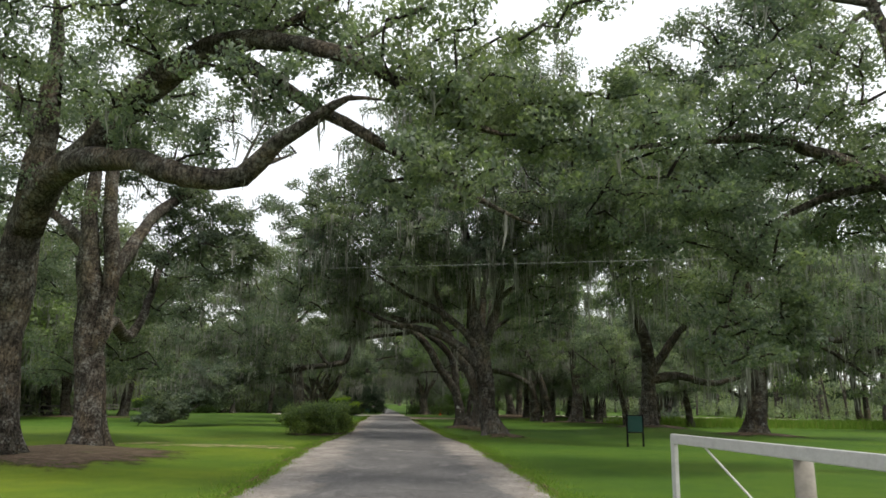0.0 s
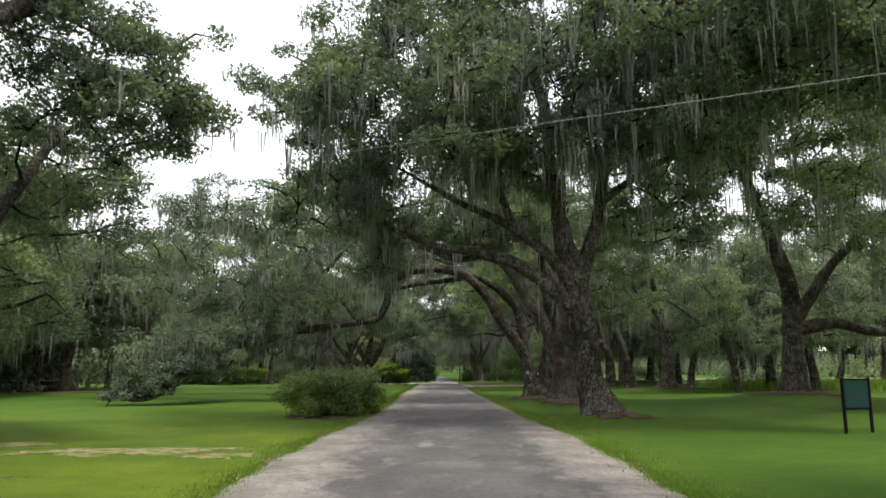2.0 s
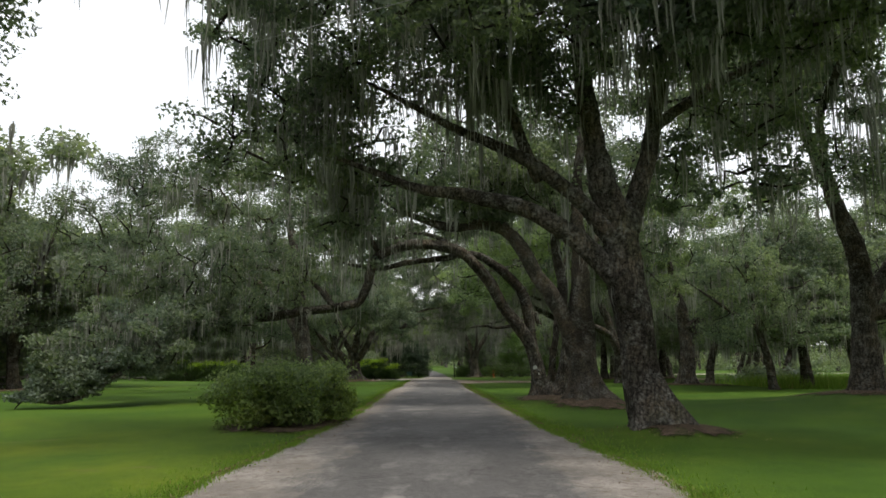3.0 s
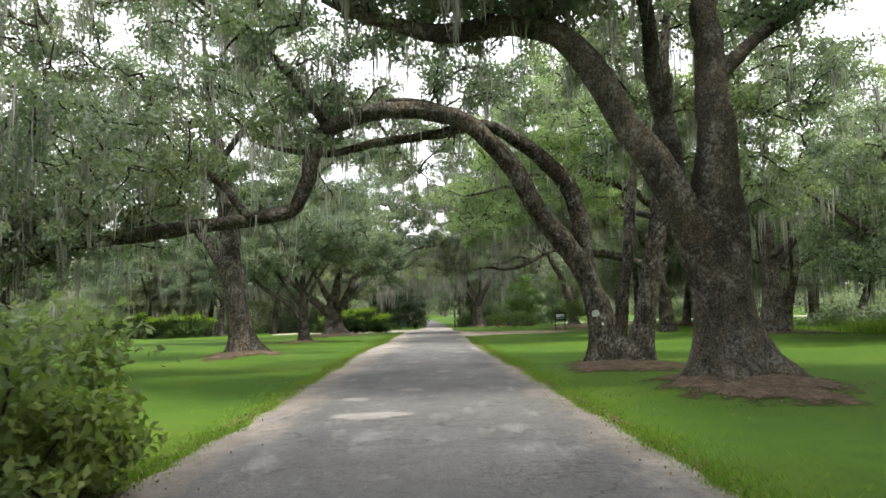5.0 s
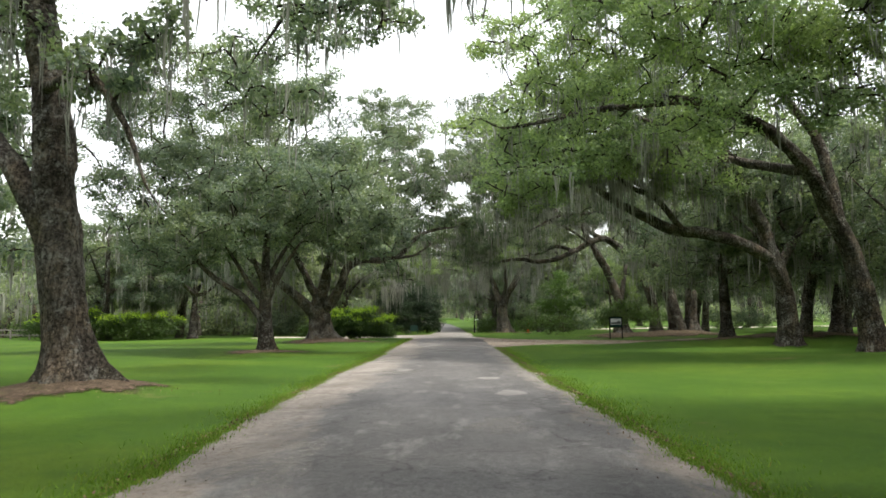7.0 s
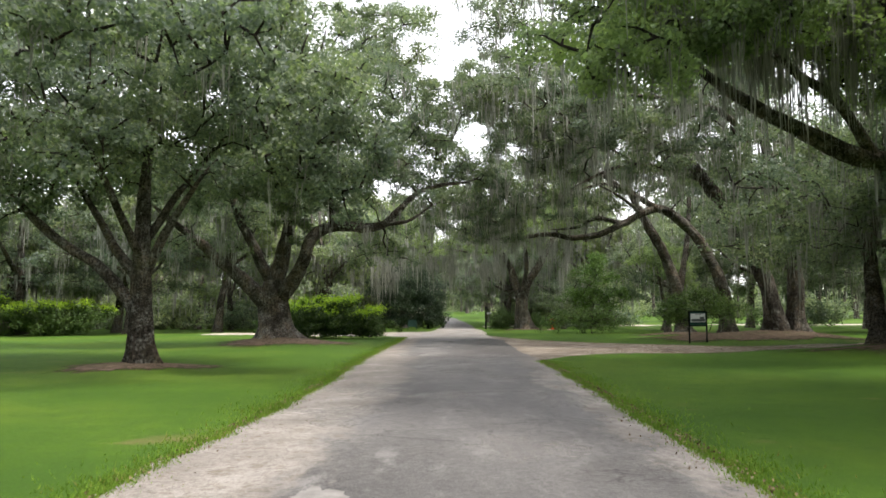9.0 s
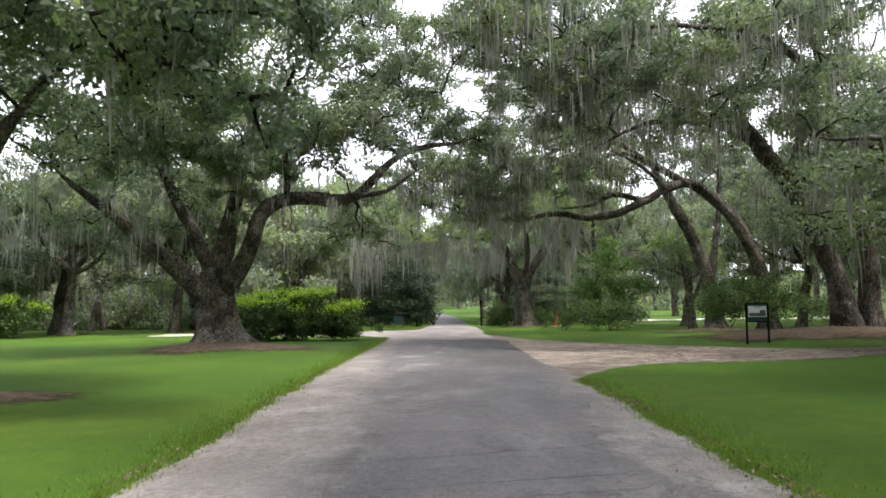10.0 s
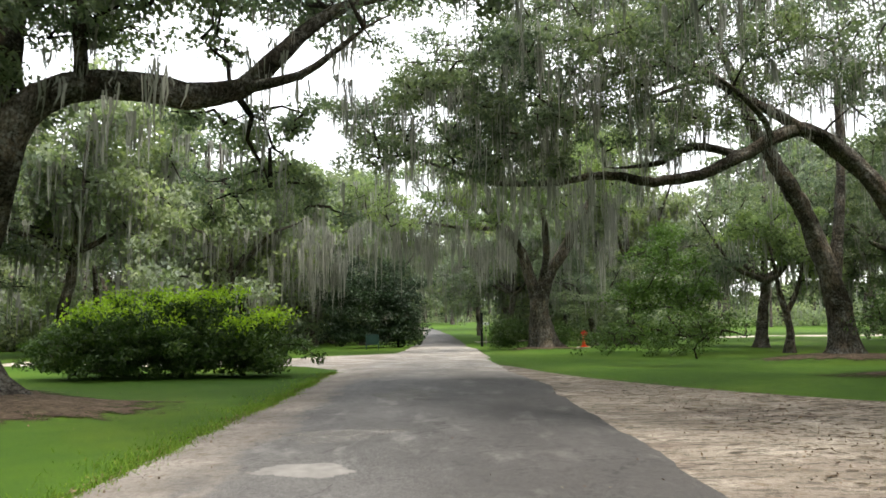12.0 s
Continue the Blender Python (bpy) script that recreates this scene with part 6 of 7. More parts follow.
# ---------------------------------------------------------------- the wood behind
def wood_band(line, depth, tall, clumps, seed, low=0.0):
    """Foliage and trunks of a far wood along a line, in one mesh each."""
    rng = np.random.default_rng(seed)
    p, _ = smooth_line([(*q, 0) for q in line], [1] * len(line), 2.0)
    at = p[rng.integers(0, len(p), clumps)] + np.stack([rng.normal(size=clumps) * depth, rng.normal(size=clumps) * depth, np.zeros(clumps)], -1)
    roof = tall * (0.82 + 0.16 * np.sin(at[:, 0] * 0.21 + at[:, 1] * 0.13) + 0.1 * np.sin(at[:, 0] * 0.5 - at[:, 1] * 0.37))
    at[:, 2] = low + (roof - low) * rng.uniform(0, 1, clumps) ** 0.85
    at = at[(np.abs(at[:, 0] + 0.3) > 5.5) | (at[:, 1] > 210)]
    clumps = len(at)
    floor_share = clumps * 2 // 5
    at[:floor_share, 2] = rng.uniform(0.2, 4.0, floor_share)
    n = 60
    off, out = puff(clumps * n, rng, np.array([1.9, 1.9, 1.2]))
    c = np.repeat(at, n, 0) + off
    out = out[c[:, 2] > 0.1]
    c = c[c[:, 2] > 0.1]
    feet = p[rng.integers(0, len(p), clumps // 14)] + np.stack([rng.normal(size=clumps // 14) * depth, rng.normal(size=clumps // 14) * depth, np.zeros(clumps // 14)], -1)
    feet = feet[(np.abs(feet[:, 0] + 0.3) > 5.5) | (feet[:, 1] > 210)]
    vs, fs, base = [], [], 0
    for q in feet:
        lean = rng.normal(size=2) * 1.2
        pts = np.array([[q[0], q[1], -0.2], [q[0] + lean[0] * 0.3, q[1] + lean[1] * 0.3, tall * 0.25], [q[0] + lean[0], q[1] + lean[1], tall * 0.65]])
        v, f = tube(pts, np.array([0.42, 0.32, 0.14]) * rng.uniform(0.6, 1.2), 6, None, 0, 0, base)
        vs.append(v)
        fs.append(f)
        base += len(v)
    return c, out, np.vstack(vs), np.vstack(fs)


for i, (line, depth, tall, clumps, low) in enumerate([
        ([(-95, 60), (-84, 105), (-70, 140), (-46, 160), (-26, 172), (-12, 184)], 4.0, 20, 1900, 0.0),
        ([(-62, 45), (-49, 62), (-42, 78), (-42, 92)], 3.5, 24, 1050, 0.0),
        ([(14, 236), (40, 232), (80, 205), (105, 150), (112, 95), (108, 45)], 5.0, 22, 1900, 0.0),
        ([(-70, 330), (-20, 345), (10, 348), (70, 330)], 6.0, 26, 1000, 0.0),
        ([(-66, 138), (-46, 140), (-24, 143), (-12, 152), (-6, 164)], 2.6, 8, 1300, 0.0), ([(6, 160), (14, 152), (18, 160)], 1.5, 9, 200, 0.0),
        ([(-14, 205), (-24, 225), (-40, 240)], 4.0, 18, 260, 0.0), ([(20, 200), (30, 240), (34, 280)], 4.0, 18, 260, 2.0)]):
    c, out, v, f = wood_band(line, depth, tall, clumps, 600 + i, low)
    wood_rng = np.random.default_rng(700 + i)
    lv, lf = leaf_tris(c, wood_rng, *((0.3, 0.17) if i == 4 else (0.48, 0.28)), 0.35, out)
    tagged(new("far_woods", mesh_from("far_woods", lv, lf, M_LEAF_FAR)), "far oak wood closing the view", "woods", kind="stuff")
    if i in (0, 1, 2, 4):
        hung = c[wood_rng.integers(0, len(c), 1500)]
        hung = hung[hung[:, 2] > 3.0]
        mv, mf = moss_strands(hung, np.minimum(wood_rng.uniform(1.0, 3.6, len(hung)), hung[:, 2] - 1.0), wood_rng, 3, 0.13, 3)
        tagged(new("hanging_moss", mesh_from("hanging_moss", mv, mf, M_MOSS)), "pale moss veils hanging in the wood edge", "moss", kind="stuff")
    tagged(new("far_trunks", tube_mesh("far_trunks", v, f, M_BARK)), "dark trunks standing in the far wood", "tree trunks", kind="stuff")


# ---------------------------------------------------------------- shrubs
def shrub(name, label, category, lobes, seed, leaf, leaves=60, leaf_size=0.09, stems=7, tip=None, clump=0.3, group="shrubs", far=False, thick=0.03, tip_from=0.0):
    """A bush: stems from one foot, leaf clumps in lobes, and, where it has them, brighter new shoots on top."""
    rng = np.random.default_rng(seed)
    x, y = lobes[0][0], lobes[0][1]
    foot = float(ground_height(x, y))
    ob = thing(name, label, category, (x, y, foot), group)
    cl, cs = clumps_in(lobes, rng, 3)
    cl = cl[cl[:, 2] > foot + 0.12]
    cs = np.ones(len(cl))
    feet = np.stack([x + rng.normal(size=stems) * lobes[0][3] * 0.25, y + rng.normal(size=stems) * lobes[0][4] * 0.25, np.full(stems, foot - 0.05)], -1)
    v, f = grow(np.vstack([feet, feet + np.array([0, 0, 0.3])]), cl, rng, thick)
    tagged(mesh_part("stemwork", tube_mesh("stemwork", v, f, M_TWIG), ob), kind="stuff")
    n = len(cl) * leaves
    off, out = puff(n, rng, clump * np.array([1.7, 1.7, 1.2]))
    c = np.repeat(cl, leaves, 0) + off
    above = c[:, 2] > foot + 0.03
    v, f = (leaf_tris if far else leaf_quads)(c[above], rng, leaf_size, leaf_size * 0.48, 0.35, out[above])
    tagged(mesh_part("foliage", mesh_from("foliage", v, f, leaf), ob), kind="stuff")
    if tip is not None:
        top = cl[cl[:, 2] > np.array([np.max(cl[((cl[:, :2] - q[:2]) ** 2).sum(1) < 0.6, 2]) for q in cl]) - 0.3]
        top = top[top[:, 2] > foot + tip_from]
        m = int(leaves * 1.3)
        c = np.repeat(top + np.array([0, 0, 0.2]), m, 0) + rng.normal(size=(len(top) * m, 3)) * np.array([0.24, 0.24, 0.13])
        v, f = leaf_quads(c, rng, leaf_size, leaf_size * 0.42)
        tagged(mesh_part("new_growth", mesh_from("new_growth", v, f, tip), ob, "yellow-green young shoots"), kind="stuff")
    return ob


shrub("bush", "rounded green azalea bush over dark soil beside the lane", "bush", [(-3.5, 40.3, 0.62, 1.15, 1.7, 0.44, 130), (-4.4, 39.5, 0.62, 0.85, 1.0, 0.38, 60), (-2.8, 41.3, 0.55, 0.65, 0.8, 0.38, 50), (-3.4, 38.7, 0.58, 0.8, 0.6, 0.36, 40)], 301, M_LEAF_HEDGE, 90, 0.115, 14, M_LEAF_LIT, 0.17, tip_from=0.7)
shrub("hedge", "clipped azalea hedge with yellow-green new growth", "hedge", [(-7.9, 111.2, 0.95, 3.2, 1.6, 0.9, 320), (-10.3, 111.0, 0.75, 1.3, 1.2, 0.65, 80), (-5.6, 111.2, 0.85, 1.2, 1.4, 0.75, 100), (-7.7, 111.2, 1.5, 2.3, 1.3, 0.75, 150), (-7.0, 110.0, 0.6, 3.0, 0.5, 0.5, 70)], 302, M_LEAF_DARK, 60, 0.14, 26, M_LEAF_TIP, 0.18, "hedges", tip_from=1.25)
shrub("hedge", "long bright green hedge across the lawn", "hedge", [(-31.5, 119, 1.2, 6.5, 1.6, 1.1, 260), (-36, 118.6, 1.1, 3.2, 1.6, 1.0, 110), (-27.5, 119, 1.2, 2.8, 1.6, 1.1, 110)], 303, M_LEAF_DARK, 42, 0.2, 26, M_LEAF_TIP, 0.32, "hedges", tip_from=1.5)
shrub("magnolia_shrub", "dark glossy magnolia thicket at the junction", "magnolia", [(-4.8, 138.8, 2.0, 2.8, 1.9, 2.0, 190), (-3.0, 138.8, 4.0, 1.7, 1.5, 1.4, 70), (-6.6, 138.8, 4.4, 2.2, 1.6, 1.8, 90), (-2.1, 139, 1.1, 0.9, 1.0, 1.0, 40)], 304, M_LEAF_GLOSS, 80, 0.17, 14, None, 0.36)
shrub("azalea_bush", "low green azalea bush at the lane corner", "bush", [(3.9, 131.2, 0.8, 1.1, 0.9, 0.75, 80)], 305, M_LEAF_DARK, 70, 0.12, 8)
shrub("azalea_bush", "loose green azalea with bare crooked stems", "bush", [(8.35, 113.4, 1.25, 0.9, 0.8, 0.28, 44), (7.2, 113.6, 1.35, 1.0, 0.8, 0.3, 40), (9.3, 113.5, 1.4, 0.8, 0.7, 0.22, 26), (6.2, 113.8, 1.1, 0.8, 0.7, 0.3, 24)], 306, M_LEAF_DARK, 34, 0.1, 7, None, 0.18, thick=0.09)
shrub("azalea_bush", "spreading azalea at the edge of the wood", "bush", [(9.4, 121.4, 0.8, 1.3, 1.1, 0.6, 44), (7.4, 122.6, 0.75, 0.9, 0.9, 0.5, 24), (11.6, 121.6, 0.95, 1.1, 1.0, 0.5, 24)], 307, M_LEAF_DARK, 40, 0.13, 10, None, 0.24)
shrub("azalea_bush", "azalea bush beside the far oak", "bush", [(6.9, 132.6, 0.75, 0.9, 0.9, 0.7, 50)], 308, M_LEAF_DARK, 60, 0.12, 8)
shrub("wax_myrtle", "dark multi-stemmed shrub on the mulched island", "shrub", [(13.4, 107.9, 1.75, 2.0, 1.4, 0.8, 90), (11.9, 107.4, 1.5, 1.1, 1.0, 0.5, 34), (15.2, 108.3, 1.7, 1.5, 1.2, 0.6, 50), (13.6, 107.8, 2.3, 1.3, 1.0, 0.35, 24)], 309, M_LEAF_DARK, 70, 0.1, 12, thick=0.06)
shrub("sapling", "dark green layered sapling among the oaks", "sapling", [(11.0, 124.5, 2.2, 1.9, 1.5, 0.3, 26), (10.6, 124.5, 3.1, 1.7, 1.4, 0.3, 24), (11.4, 124.3, 4.0, 1.5, 1.3, 0.3, 22), (10.8, 124.5, 4.9, 1.2, 1.3, 0.3, 18), (11, 124.5, 5.8, 0.8, 0.8, 0.3, 16), (12.6, 124.6, 2.8, 1.5, 1.2, 0.3, 18), (9.3, 124.6, 3.0, 1.2, 1.0, 0.3, 14)], 310, M_LEAF_BRIGHT, 50, 0.17, 2, None, 0.3, thick=0.06)
for i, (x, y, w, h) in enumerate([(-20, 136, 4, 2.4), (-28, 139, 5, 2.8), (-13, 139, 3.5, 3.0), (-37, 138, 5, 2.6), (-50, 140, 6, 3.0), (14, 145, 4, 2.0), (30, 88, 3.5, 1.2), (36, 145, 5, 2.4), (-60, 150, 5, 2.6)]):
    shrub("understory_bush", "dim evergreen undergrowth below the oaks", "undergrowth", [(x, y, h * 0.5, w, 1.6, h * 0.55, 90)], 330 + i, M_LEAF, 40, 0.3, 6, None, 0.5, "undergrowth", True)

# ---------------------------------------------------------------- mulch beds, patches and litter
for i, (x, y, rx, ry) in enumerate([(-9.2, 21.6, 3.6, 4.4), (5.1, 35.7, 1.0, 1.3), (-3.5, 39.8, 1.5, 2.5), (5.9, 48.0, 1.5, 2.2), (5.3, 54.6, 1.5, 1.9), (-7.4, 65.6, 1.8, 1.6), (-8.7, 86.4, 1.9, 1.8), (-8.2, 101.6, 3.0, 2.7), (13.4, 105.2, 3.8, 3.2), (17.6, 105.0, 4.4, 3.4), (15.6, 117.2, 2.8, 2.2), (16.6, 48.8, 2.6, 2.0), (20.5, 43.2, 2.6, 2.2), (-29.5, 75.5, 5.5, 4.0), (5.9, 130.3, 2.0, 1.6), (19.5, 93, 6.5, 4.0), (18.2, 75, 4.0, 3.0)]):
    mulch_bed(x, y, rx, ry, 400 + i)
for i, (x, y, rx, ry) in enumerate([(-0.5, 46.0, 0.75, 0.4), (-0.05, 49.7, 0.26, 0.4), (-0.95, 48.2, 0.3, 0.3), (1.35, 64.8, 0.34, 0.7), (-1.1, 71.6, 0.3, 0.7), (1.1, 68.4, 0.36, 0.4), (-0.7, 92.8, 0.6, 0.3), (-1.2, 96.2, 0.6, 0.42), (0.6, 54.4, 0.25, 0.4), (-0.2, 28.6, 0.2, 0.5), (0.2, 86.4, 0.4, 0.5)]):
    tagged(new("pavement_patch", blob_sheet("pavement_patch", x, y, rx * 1.3, ry * 1.3, 0.052, M_PATCH, 440 + i, 0.16, 5)), "pale cement patch in the worn asphalt", "road patch", "road patches", "structure")


for i, (x, y, rx, ry) in enumerate([(0.1, 84.4, 1.0, 1.0), (-0.9, 86.6, 0.9, 0.8), (1.1, 82.6, 0.8, 0.7), (0.5, 87.5, 0.7, 0.7), (-1.3, 70.6, 0.9, 1.6), (1.9, 70.0, 0.6, 1.6), (-1.6, 76.5, 0.7, 1.3), (0.7, 74.0, 0.8, 1.0), (-1.2, 98.5, 0.9, 0.8), (0.3, 25.6, 0.7, 0.8), (1.5, 24.8, 0.6, 0.6), (-1.3, 30.5, 0.5, 1.2), (-1.4, 58.0, 0.5, 2.0), (0.9, 60.5, 0.6, 1.0), (-0.6, 104.0, 0.9, 1.6), (-1.6, 80.0, 0.8, 1.6), (1.7, 78.6, 0.6, 1.5), (0.0, 90.4, 1.1, 1.2), (-1.6, 92.0, 0.7, 1.6), (1.5, 91.0, 0.8, 1.4), (1.8, 86.2, 0.6, 1.6), (-0.2, 79.0, 0.7, 0.8)]):
    tagged(new("worn_patch", blob_sheet("worn_patch", x, y, rx * 1.3, ry * 1.3, 0.047, M_WORN, 480 + i, 0.3, 5)), "patch of worn pale asphalt with bared stones", "road patch", "worn patches", "structure")


for i, (x, y, rx, ry) in enumerate([(-5.8, 28.0, 2.1, 0.8), (-8.9, 29.7, 1.2, 0.5), (-3.7, 27.2, 0.8, 0.4)]):
    tagged(new("bare_patch", blob_sheet("bare_patch", x, y, rx * 1.4, ry * 1.4, 0.012, M_BARE, 460 + i, 0.35, 6)), "dry worn strip of thin grass and sand", "bare ground", "bare patches", "structure")


def lane_edge(y, left):
    """Where the grass begins beside the lane."""
    if left:
        return np.interp(y, [8, 15, 29, 38, 48, 60, 70, 80, 92, 104, 113], [-2.5, -2.5, -2.75, -2.4, -2.35, -2.75, -2.95, -2.8, -3.05, -3.1, -3.2])
    return np.interp(y, [8, 15, 29, 36, 48, 60, 72, 82, 90], [2.85, 2.85, 3.15, 2.95, 2.75, 2.65, 2.5, 2.6, 2.6])


def patchy(y, rng, n, seed):
    """Positions along the lane, denser in places."""
    w = 0.25 + (np.sin(y * 1.9 + seed) * np.sin(y * 0.63 + seed * 2) * 0.5 + 0.5) ** 2
    return y[rng.uniform(size=len(y)) < w / w.max()][:n]


def edge_litter(rng, n):
    pts = []
    for left in (True, False):
        y = patchy(rng.uniform(9, 112 if left else 89, n * 2), rng, n, 1.0 + left)
        x = lane_edge(y, left) + (np.abs(rng.normal(size=len(y))) * np.where(rng.uniform(size=len(y)) < 0.25, 0.4, 0.12) - 0.06) * (1 if left else -1)
        pts.append(np.stack([x, y, 0 * x], -1))
    return np.vstack(pts)


def scatter_leaves(seed, n, spots, strip=0):
    rng = np.random.default_rng(seed)
    pts = [edge_litter(rng, strip)] if strip else []
    for x, y, sx, sy, share in spots:
        m = int(n * share)
        pts.append(np.stack([x + rng.normal(size=m) * sx, y + rng.normal(size=m) * sy * 0.5, np.zeros(m)], -1))
    p = np.vstack(pts)
    on_road = np.clip((3.0 - np.abs(p[:, 0])) / 0.5, 0, 1)
    p[:, 2] = ground_height(p[:, 0], p[:, 1]) + 0.006 + 0.03 * on_road + 0.01 * rng.uniform(size=len(p))
    return leaf_quads(p, rng, 0.034, 0.02, 5.0)


v, f = scatter_leaves(5, 3400, [(5.9, 47.9, 1.0, 2.4, 0.34), (5.4, 54.6, 1.0, 1.8, 0.2), (-8.2, 101.6, 1.8, 2.2, 0.2), (-7.4, 65.5, 1.2, 1.2, 0.12), (5.0, 35.6, 0.8, 1.2, 0.14), (-3.2, 39.8, 1.0, 2.2, 0.1)], 4600)
v2, f2 = scatter_leaves(8, 2200, [(7.5, 95.5, 2.6, 2.6, 0.4), (4.6, 101.5, 0.9, 5.5, 0.4), (12.5, 97, 2.5, 1.6, 0.2)])
v, f = np.vstack([v, v2]), np.vstack([f, f2 + len(v)])
tagged(new("fallen_leaves", mesh_from("fallen_leaves", v, f, M_FALLEN)), "dry brown oak leaves strewn along the lane", "leaf litter", kind="stuff")


scrap_rng = np.random.default_rng(9)
sx = scrap_rng.uniform(3.4, 14, 2600)
lo = np.interp(sx, [3.1, 4.2, 6.0, 9.5, 13, 20], [88.2, 90.1, 91.5, 92.7, 94.6, 98]) + 0.4
hi = np.interp(sx, [2.7, 3.6, 5.3, 6.9, 8.6, 10.8, 16], [116, 111, 106.4, 102.8, 100.2, 98.9, 99.8]) - 0.4
p = np.stack([sx, lo + (hi - lo) * scrap_rng.uniform(0, 1, len(sx)), 0 * sx], -1)
p[:, 2] = ground_height(p[:, 0], p[:, 1]) + 0.016
turn_by = scrap_rng.normal(size=len(sx)) * 0.7
size = scrap_rng.uniform(0.3, 1.0, (len(sx), 1)) ** 2
along = np.stack([np.cos(turn_by), np.sin(turn_by), 0.06 * scrap_rng.normal(size=len(sx))], -1) * 0.12 * size
across = np.stack([-np.sin(turn_by), np.cos(turn_by), 0.12 + 0 * turn_by], -1) * 0.025 * (0.5 + size)
v = np.stack([p - along, p + across - along * 0.3, p + along, p - across * 0.8 + along * 0.4], 1).reshape(-1, 3)
f = np.arange(len(v)).reshape(-1, 4)
tagged(new("bark_scraps", mesh_from("bark_scraps", v, f, M_MULCH)), "dark bark and leaf scraps trodden into sand", "debris", kind="stuff")


# ---------------------------------------------------------------- grass
def blades(seed, n, where, height):
    rng = np.random.default_rng(seed)
    p = where(rng, n)
    p[:, 2] = ground_height(p[:, 0], p[:, 1]) - 0.015
    a = rng.uniform(0, 6.28, len(p))
    h = height * rng.uniform(0.5, 1.4, len(p))
    w = np.stack([np.cos(a), np.sin(a), np.zeros(len(p))], -1) * 0.008
    tip = p + np.stack([rng.normal(size=len(p)) * 0.35 * h, rng.normal(size=len(p)) * 0.35 * h, h], -1)
    v = np.stack([p - w, p + w, tip], 1).reshape(-1, 3)
    return v, np.arange(3 * len(p)).reshape(-1, 3)


def verge(rng, n):
    pts = []
    for left in (True, False):
        y = patchy(rng.uniform(8, 112 if left else 89, n), rng, n // 2, 4.0 + left)
        inward = np.where(rng.uniform(size=len(y)) < 0.6, rng.exponential(0.09, len(y)), -rng.exponential(0.16, len(y)))
        x = lane_edge(y, left) + inward * (1 if left else -1) + 0.06 * np.sin(y * 5.3) * np.sin(y * 1.7)
        pts.append(np.stack([x, y, 0 * x], -1))
    return np.vstack(pts)


v, f = blades(6, 150000, verge, 0.05)
tagged(new("grass", mesh_from("grass", v, f, M_BLADE)), "short uneven grass along both verges of the lane", "grass", kind="stuff")


def pasture(rng, n):
    x = rng.uniform(22, 75, n)
    return np.stack([x, 70 + 0.12 * x + rng.normal(size=n) * 3.5, 0 * x], -1)


v, f = blades(12, 24000, pasture, 0.75)
v[0::3, :2] = v[0::3, :2] * 3 - v[1::3, :2] * 2
tagged(new("pasture_grass", mesh_from("pasture_grass", v, f, M_BLADE)), "tall yellow-green pasture grass beyond the oaks", "grass", kind="stuff")


# ---------------------------------------------------------------- built things
def gate(x, y0, y1):
    """An open field gate of white planks that stands along the lane."""
    ob = thing("gate", "white-painted wooden field gate standing open", "gate", (x, y0, 0))
    ln = y1 - y0
    mid = (y0 + y1) / 2
    part("top_rail", box((0.05, ln, 0.12), (x, mid, 1.06), 0.01), M_WHITEWOOD, ob)
    part("bottom_rail", box((0.05, ln, 0.11), (x, mid, 0.28), 0.01), M_WHITEWOOD, ob)
    part("stile", box((0.055, 0.12, 1.0), (x, y1 - 0.06, 0.6), 0.01), M_WHITEWOOD, ob)
    part("stile", box((0.055, 0.12, 1.0), (x, y0 + 0.06, 0.6), 0.01), M_WHITEWOOD, ob)
    bm = bmesh.new()
    bmesh.ops.create_cone(bm, segments=8, radius1=0.012, radius2=0.012, depth=2.3, cap_ends=True)
    bmesh.ops.transform(bm, matrix=Matrix.Translation((x, mid + 0.45, 0.66)) @ Matrix.Rotation(radians(-68), 4, "X"), verts=bm.verts)
    part("brace_cable", bm, M_WHITEWOOD, ob, "thin wire brace", True)
    return ob


gate(3.55, 6.1, 10.7)
post = thing("gate_post", "weathered grey wooden gate post with wire", "post", (3.75, 8.0, 0))
bm = bmesh.new()
bmesh.ops.create_cone(bm, segments=14, radius1=0.1, radius2=0.085, depth=1.05, cap_ends=True)
for vert in bm.verts:
    vert.co *= 1 + 0.05 * noise.noise(vert.co * 6)
bmesh.ops.bevel(bm, geom=[e for e in bm.edges if abs(e.verts[0].co.z - e.verts[1].co.z) < 0.05], offset=0.012, segments=2, affect="EDGES")
bmesh.ops.translate(bm, vec=(3.75, 8.0, 0.5), verts=bm.verts)
part("shaft", bm, M_GREYWOOD, post, "", True)
part("latch", box((0.09, 0.16, 0.03), (3.7, 8.0, 1.02), 0.006), M_BLACK, post, "dark iron latch")


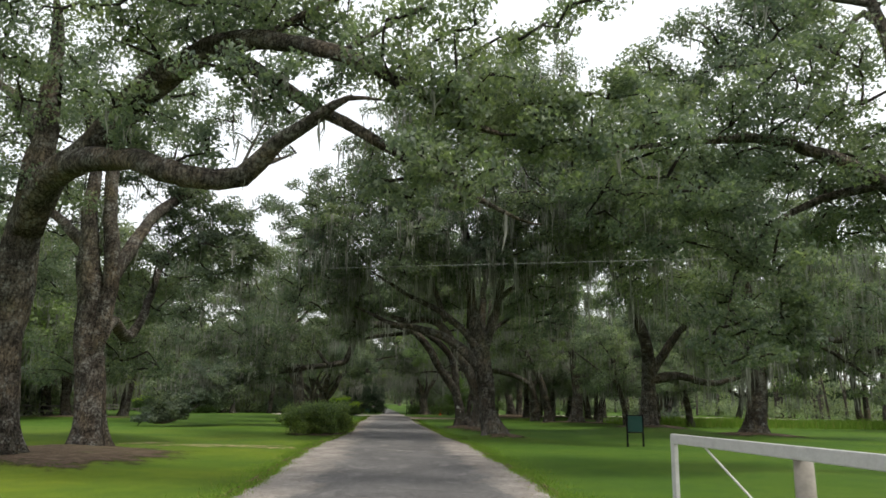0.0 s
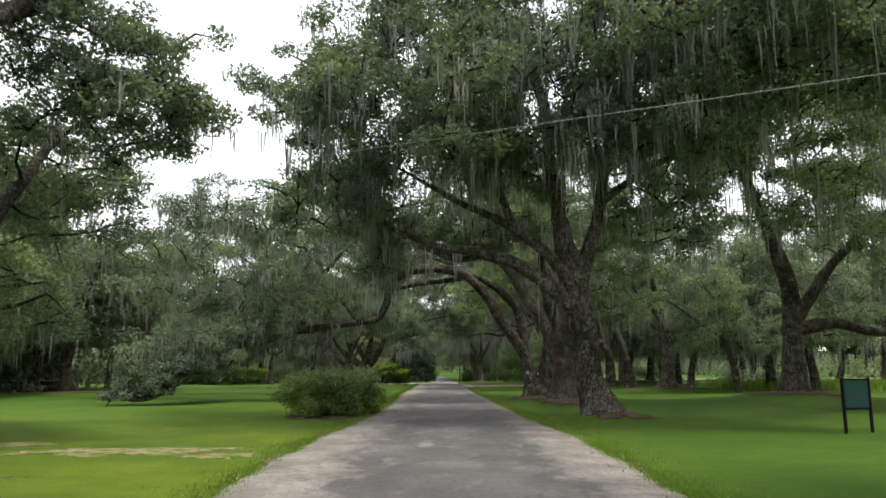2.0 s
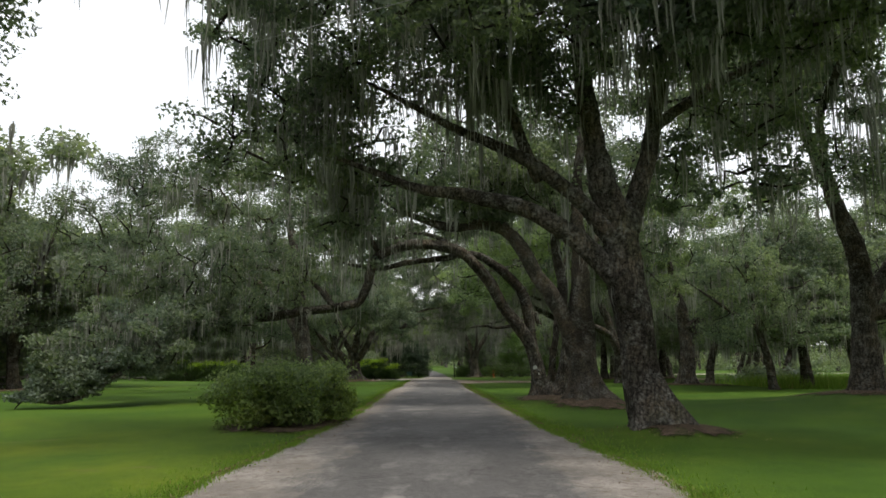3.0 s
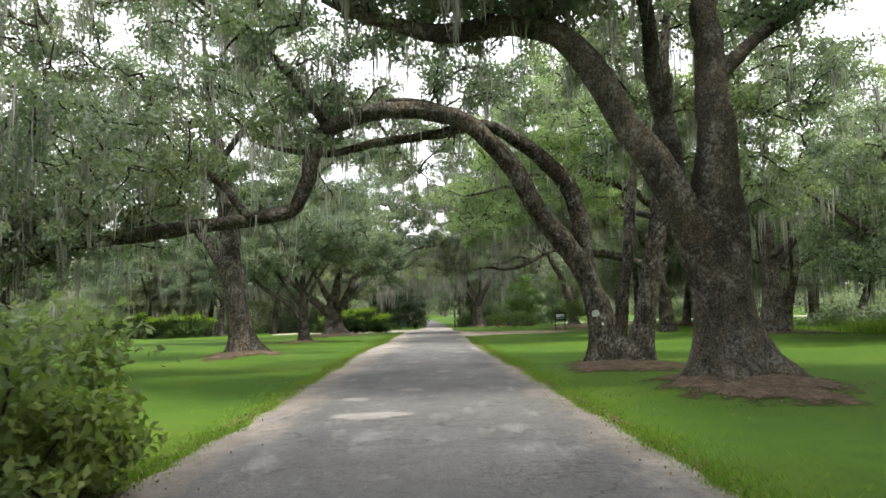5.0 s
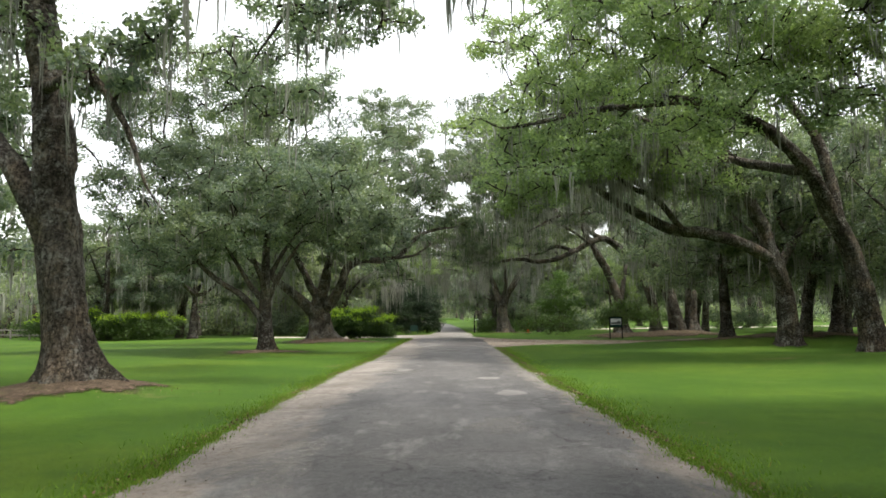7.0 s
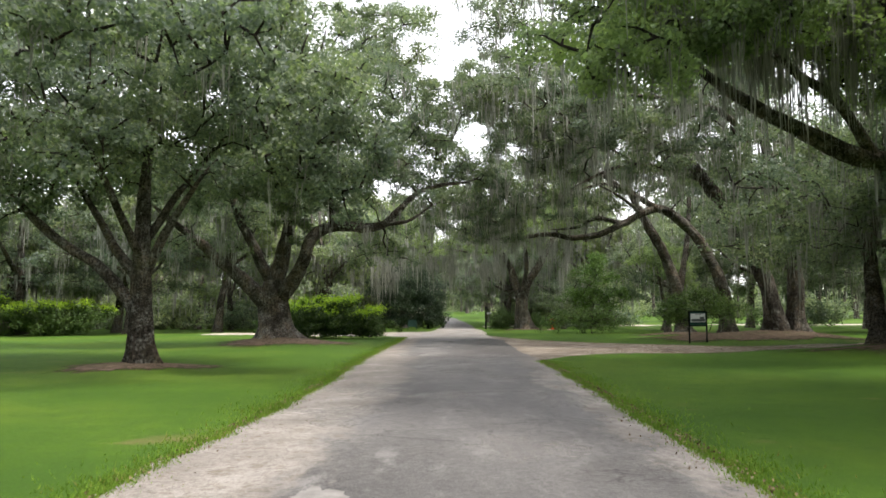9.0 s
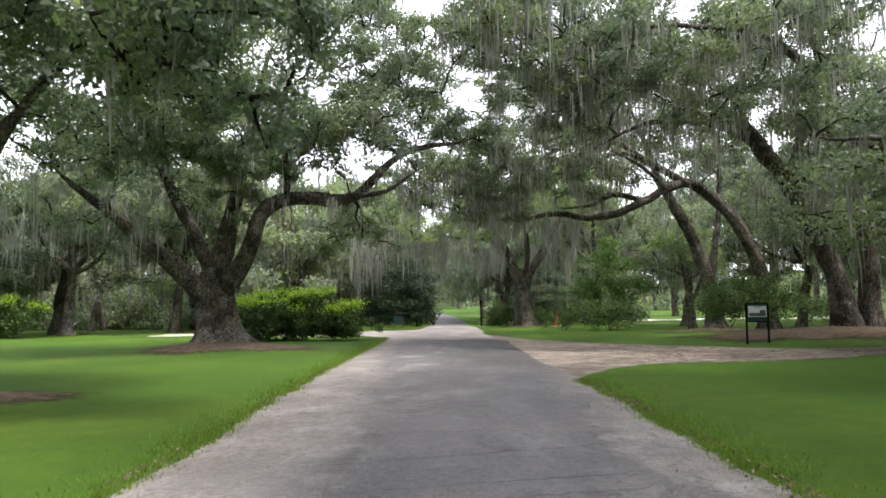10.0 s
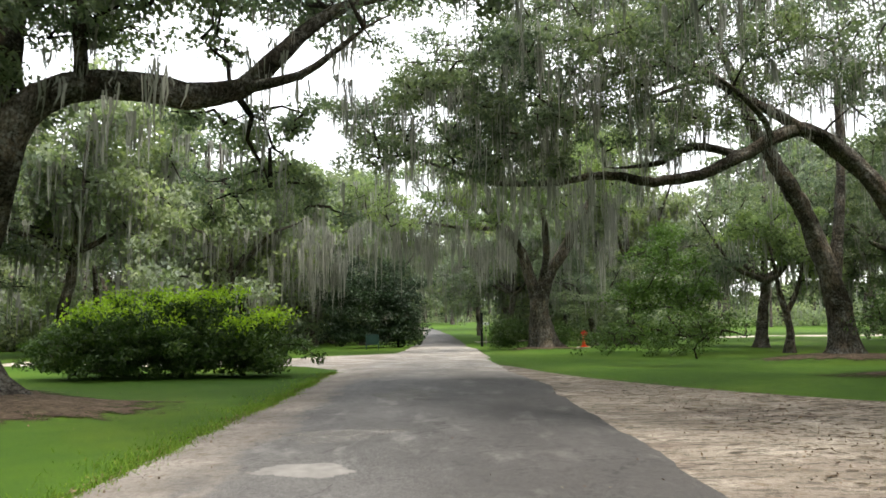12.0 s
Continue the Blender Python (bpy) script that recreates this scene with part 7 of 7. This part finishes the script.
def board_sign(name, label, x, y, width, height, panel, panel_mat, frame_mat, turn, bars, bar_mat, low):
    """Two posts, a framed panel and rows of print."""
    ob = thing(name, label, "sign", (x, y, 0))
    m = pose(x, y, float(ground_height(x, y)), 0, 0, turn)

    def put(nm, bm, mat, parent=ob, lab=""):
        bmesh.ops.transform(bm, matrix=m, verts=bm.verts)
        return part(nm, bm, mat, parent, lab)

    for s in (-1, 1):
        put("post", box((0.06, 0.06, height), (s * (width / 2), 0, height / 2 - 0.03), 0.008), frame_mat)
    board = put("panel", box((width - 0.07, 0.03, panel), (0, 0, low + panel / 2), 0.004), panel_mat, ob, "printed panel")
    put("rail", box((width - 0.07, 0.045, 0.05), (0, 0, low + panel + 0.028), 0.008), frame_mat)
    put("rail", box((width - 0.07, 0.045, 0.05), (0, 0, low - 0.028), 0.008), frame_mat)
    for bx, bz, bw, bh in bars:
        put("print_bar", box((bw, 0.004, bh), (bx, -0.0185, low + bz), 0.0), bar_mat, board)
    return ob


board_sign("park_sign", "dark green notice board on two black posts", 9.95, 31.9, 0.72, 1.3, 0.62, M_GREENSIGN, M_BLACK, 12, [(0, 0.52, 0.34, 0.05), (0, 0.42, 0.44, 0.035), (-0.02, 0.34, 0.4, 0.03), (0.02, 0.27, 0.42, 0.03), (0, 0.2, 0.36, 0.03), (0, 0.1, 0.2, 0.05)], M_PALEPRINT, 0.58)
info = board_sign("interpretive_sign", "black framed information board with a pale picture", 11.35, 101.7, 0.86, 1.5, 0.62, M_GREENSIGN, M_BLACK, 8, [(0, 0.585, 0.5, 0.04)], M_PALEPRINT, 0.82)
turned = pose(11.35, 101.7, float(ground_height(11.35, 101.7)), 0, 0, 8)
for nm, size, at, mat, lab in (("picture", (0.72, 0.012, 0.4), (0, -0.022, 1.16), M_WHITE, "pale landscape picture"), ("picture_ground", (0.66, 0.005, 0.12), (0.0, -0.031, 1.05), M_PANEL, "grey foreground of the picture"), ("picture_trees", (0.22, 0.005, 0.1), (0.2, -0.031, 1.16), M_PANEL, "dark trees in the picture"), ("caption", (0.3, 0.005, 0.025), (0.0, -0.031, 1.32), M_PANEL, "caption bar")):
    bm = box(size, at, 0.0)
    bmesh.ops.transform(bm, matrix=turned, verts=bm.verts)
    part(nm, bm, mat, info, lab)
board_sign("green_notice", "small green notice board with white print", -4.02, 134.4, 0.74, 0.92, 0.52, M_GREENBOARD, M_GREENBOARD, 0, [(0, 0.43, 0.54, 0.055), (0, 0.32, 0.4, 0.05), (0, 0.21, 0.5, 0.05), (0, 0.1, 0.26, 0.04)], M_WHITE, 0.34)

SX, SY = 8.6, 133.6
stop = thing("road_sign", "small red octagonal sign on an orange stand", "road sign", (SX, SY, 0))
bm = bmesh.new()
bmesh.ops.create_cone(bm, segments=8, radius1=0.21, radius2=0.21, depth=0.03, cap_ends=True)
bmesh.ops.transform(bm, matrix=pose(SX, SY, 0.86, 90, 22.5, 0), verts=bm.verts)
face = part("plate", bm, M_RED, stop)
part("print_bar", box((0.3, 0.006, 0.13), (SX, SY - 0.019, 0.86), 0.0), M_WHITE, face)
bm = bmesh.new()
bmesh.ops.create_cone(bm, segments=16, radius1=0.13, radius2=0.04, depth=0.64, cap_ends=True)
bmesh.ops.translate(bm, vec=(SX, SY + 0.02, 0.38), verts=bm.verts)
part("stand", bm, M_ORANGE, stop, "orange plastic cone stand", True)
part("base", box((0.42, 0.42, 0.05), (SX, SY + 0.02, 0.07), 0.015), M_ORANGE, stop)
part("footing", box((0.9, 0.6, 0.1), (SX, SY + 0.02, 0.0), 0.02), M_STONE, stop, "pale stone footing")

for x, y, h in ((2.85, 139.0, 2.2), (-2.75, 139.5, 1.9)):
    ob = thing("gateway_post", "tall dark gateway post beside the lane", "post", (x, y, 0), "gateway posts")
    part("shaft", box((0.16, 0.16, h), (x, y, h / 2 - 0.03), 0.015), M_BLACK, ob)
    part("cap", box((0.22, 0.22, 0.06), (x, y, h), 0.015), M_BLACK, ob)
ob = thing("marker_sign", "little white marker plate on a slim post", "sign", (3.2, 140.2, 0))
part("stake", box((0.05, 0.05, 1.6), (3.2, 140.2, 0.78), 0.006), M_GREYWOOD, ob)
part("plate", box((0.5, 0.02, 0.16), (3.2, 140.16, 1.5), 0.004), M_WHITE, ob, "white plate")

def rail_fence(start, end, spans):
    """Square posts and two rails from start to end."""
    a, way = Vector((*start, 0)), Vector((*end, 0)) - Vector((*start, 0))
    ob = thing("rail_fence", "weathered grey wooden rail fence along the field", "fence", tuple(a + way / 2), "field fences")
    turn = math.degrees(math.atan2(way.y, way.x))
    for i in range(spans + 1):
        p = a + way * i / spans
        part("post", box((0.14, 0.14, 1.25), (p.x, p.y, 0.55), 0.015), M_GREYWOOD, ob)
        if i < spans:
            q = a + way * (i + 0.5) / spans
            for z in (0.45, 0.95):
                part("rail", box((way.length / spans + 0.1, 0.05, 0.14), (q.x, q.y + 0.08, z), 0.01, (0, 0, turn)), M_GREYWOOD, ob)


rail_fence((-68, 140), (-34, 121.5), 12)
rail_fence((-58, 72), (-31, 78.5), 9)

cable = thing("utility_cable", "thin overhead utility cable across the lane", "cable", (-3, 33.2, 7.2))
line = [(x, 31.2 - 0.68 * x, 6.97 - 0.073 * x, 0.008) for x in range(-3, 26, 4)]
pts, rad = smooth_line([q[:3] for q in line], [q[3] for q in line], 1.0)
v, f = tube(pts, rad, 6)
mesh_part("wire", tube_mesh("wire", v, f, M_CABLE), cable)
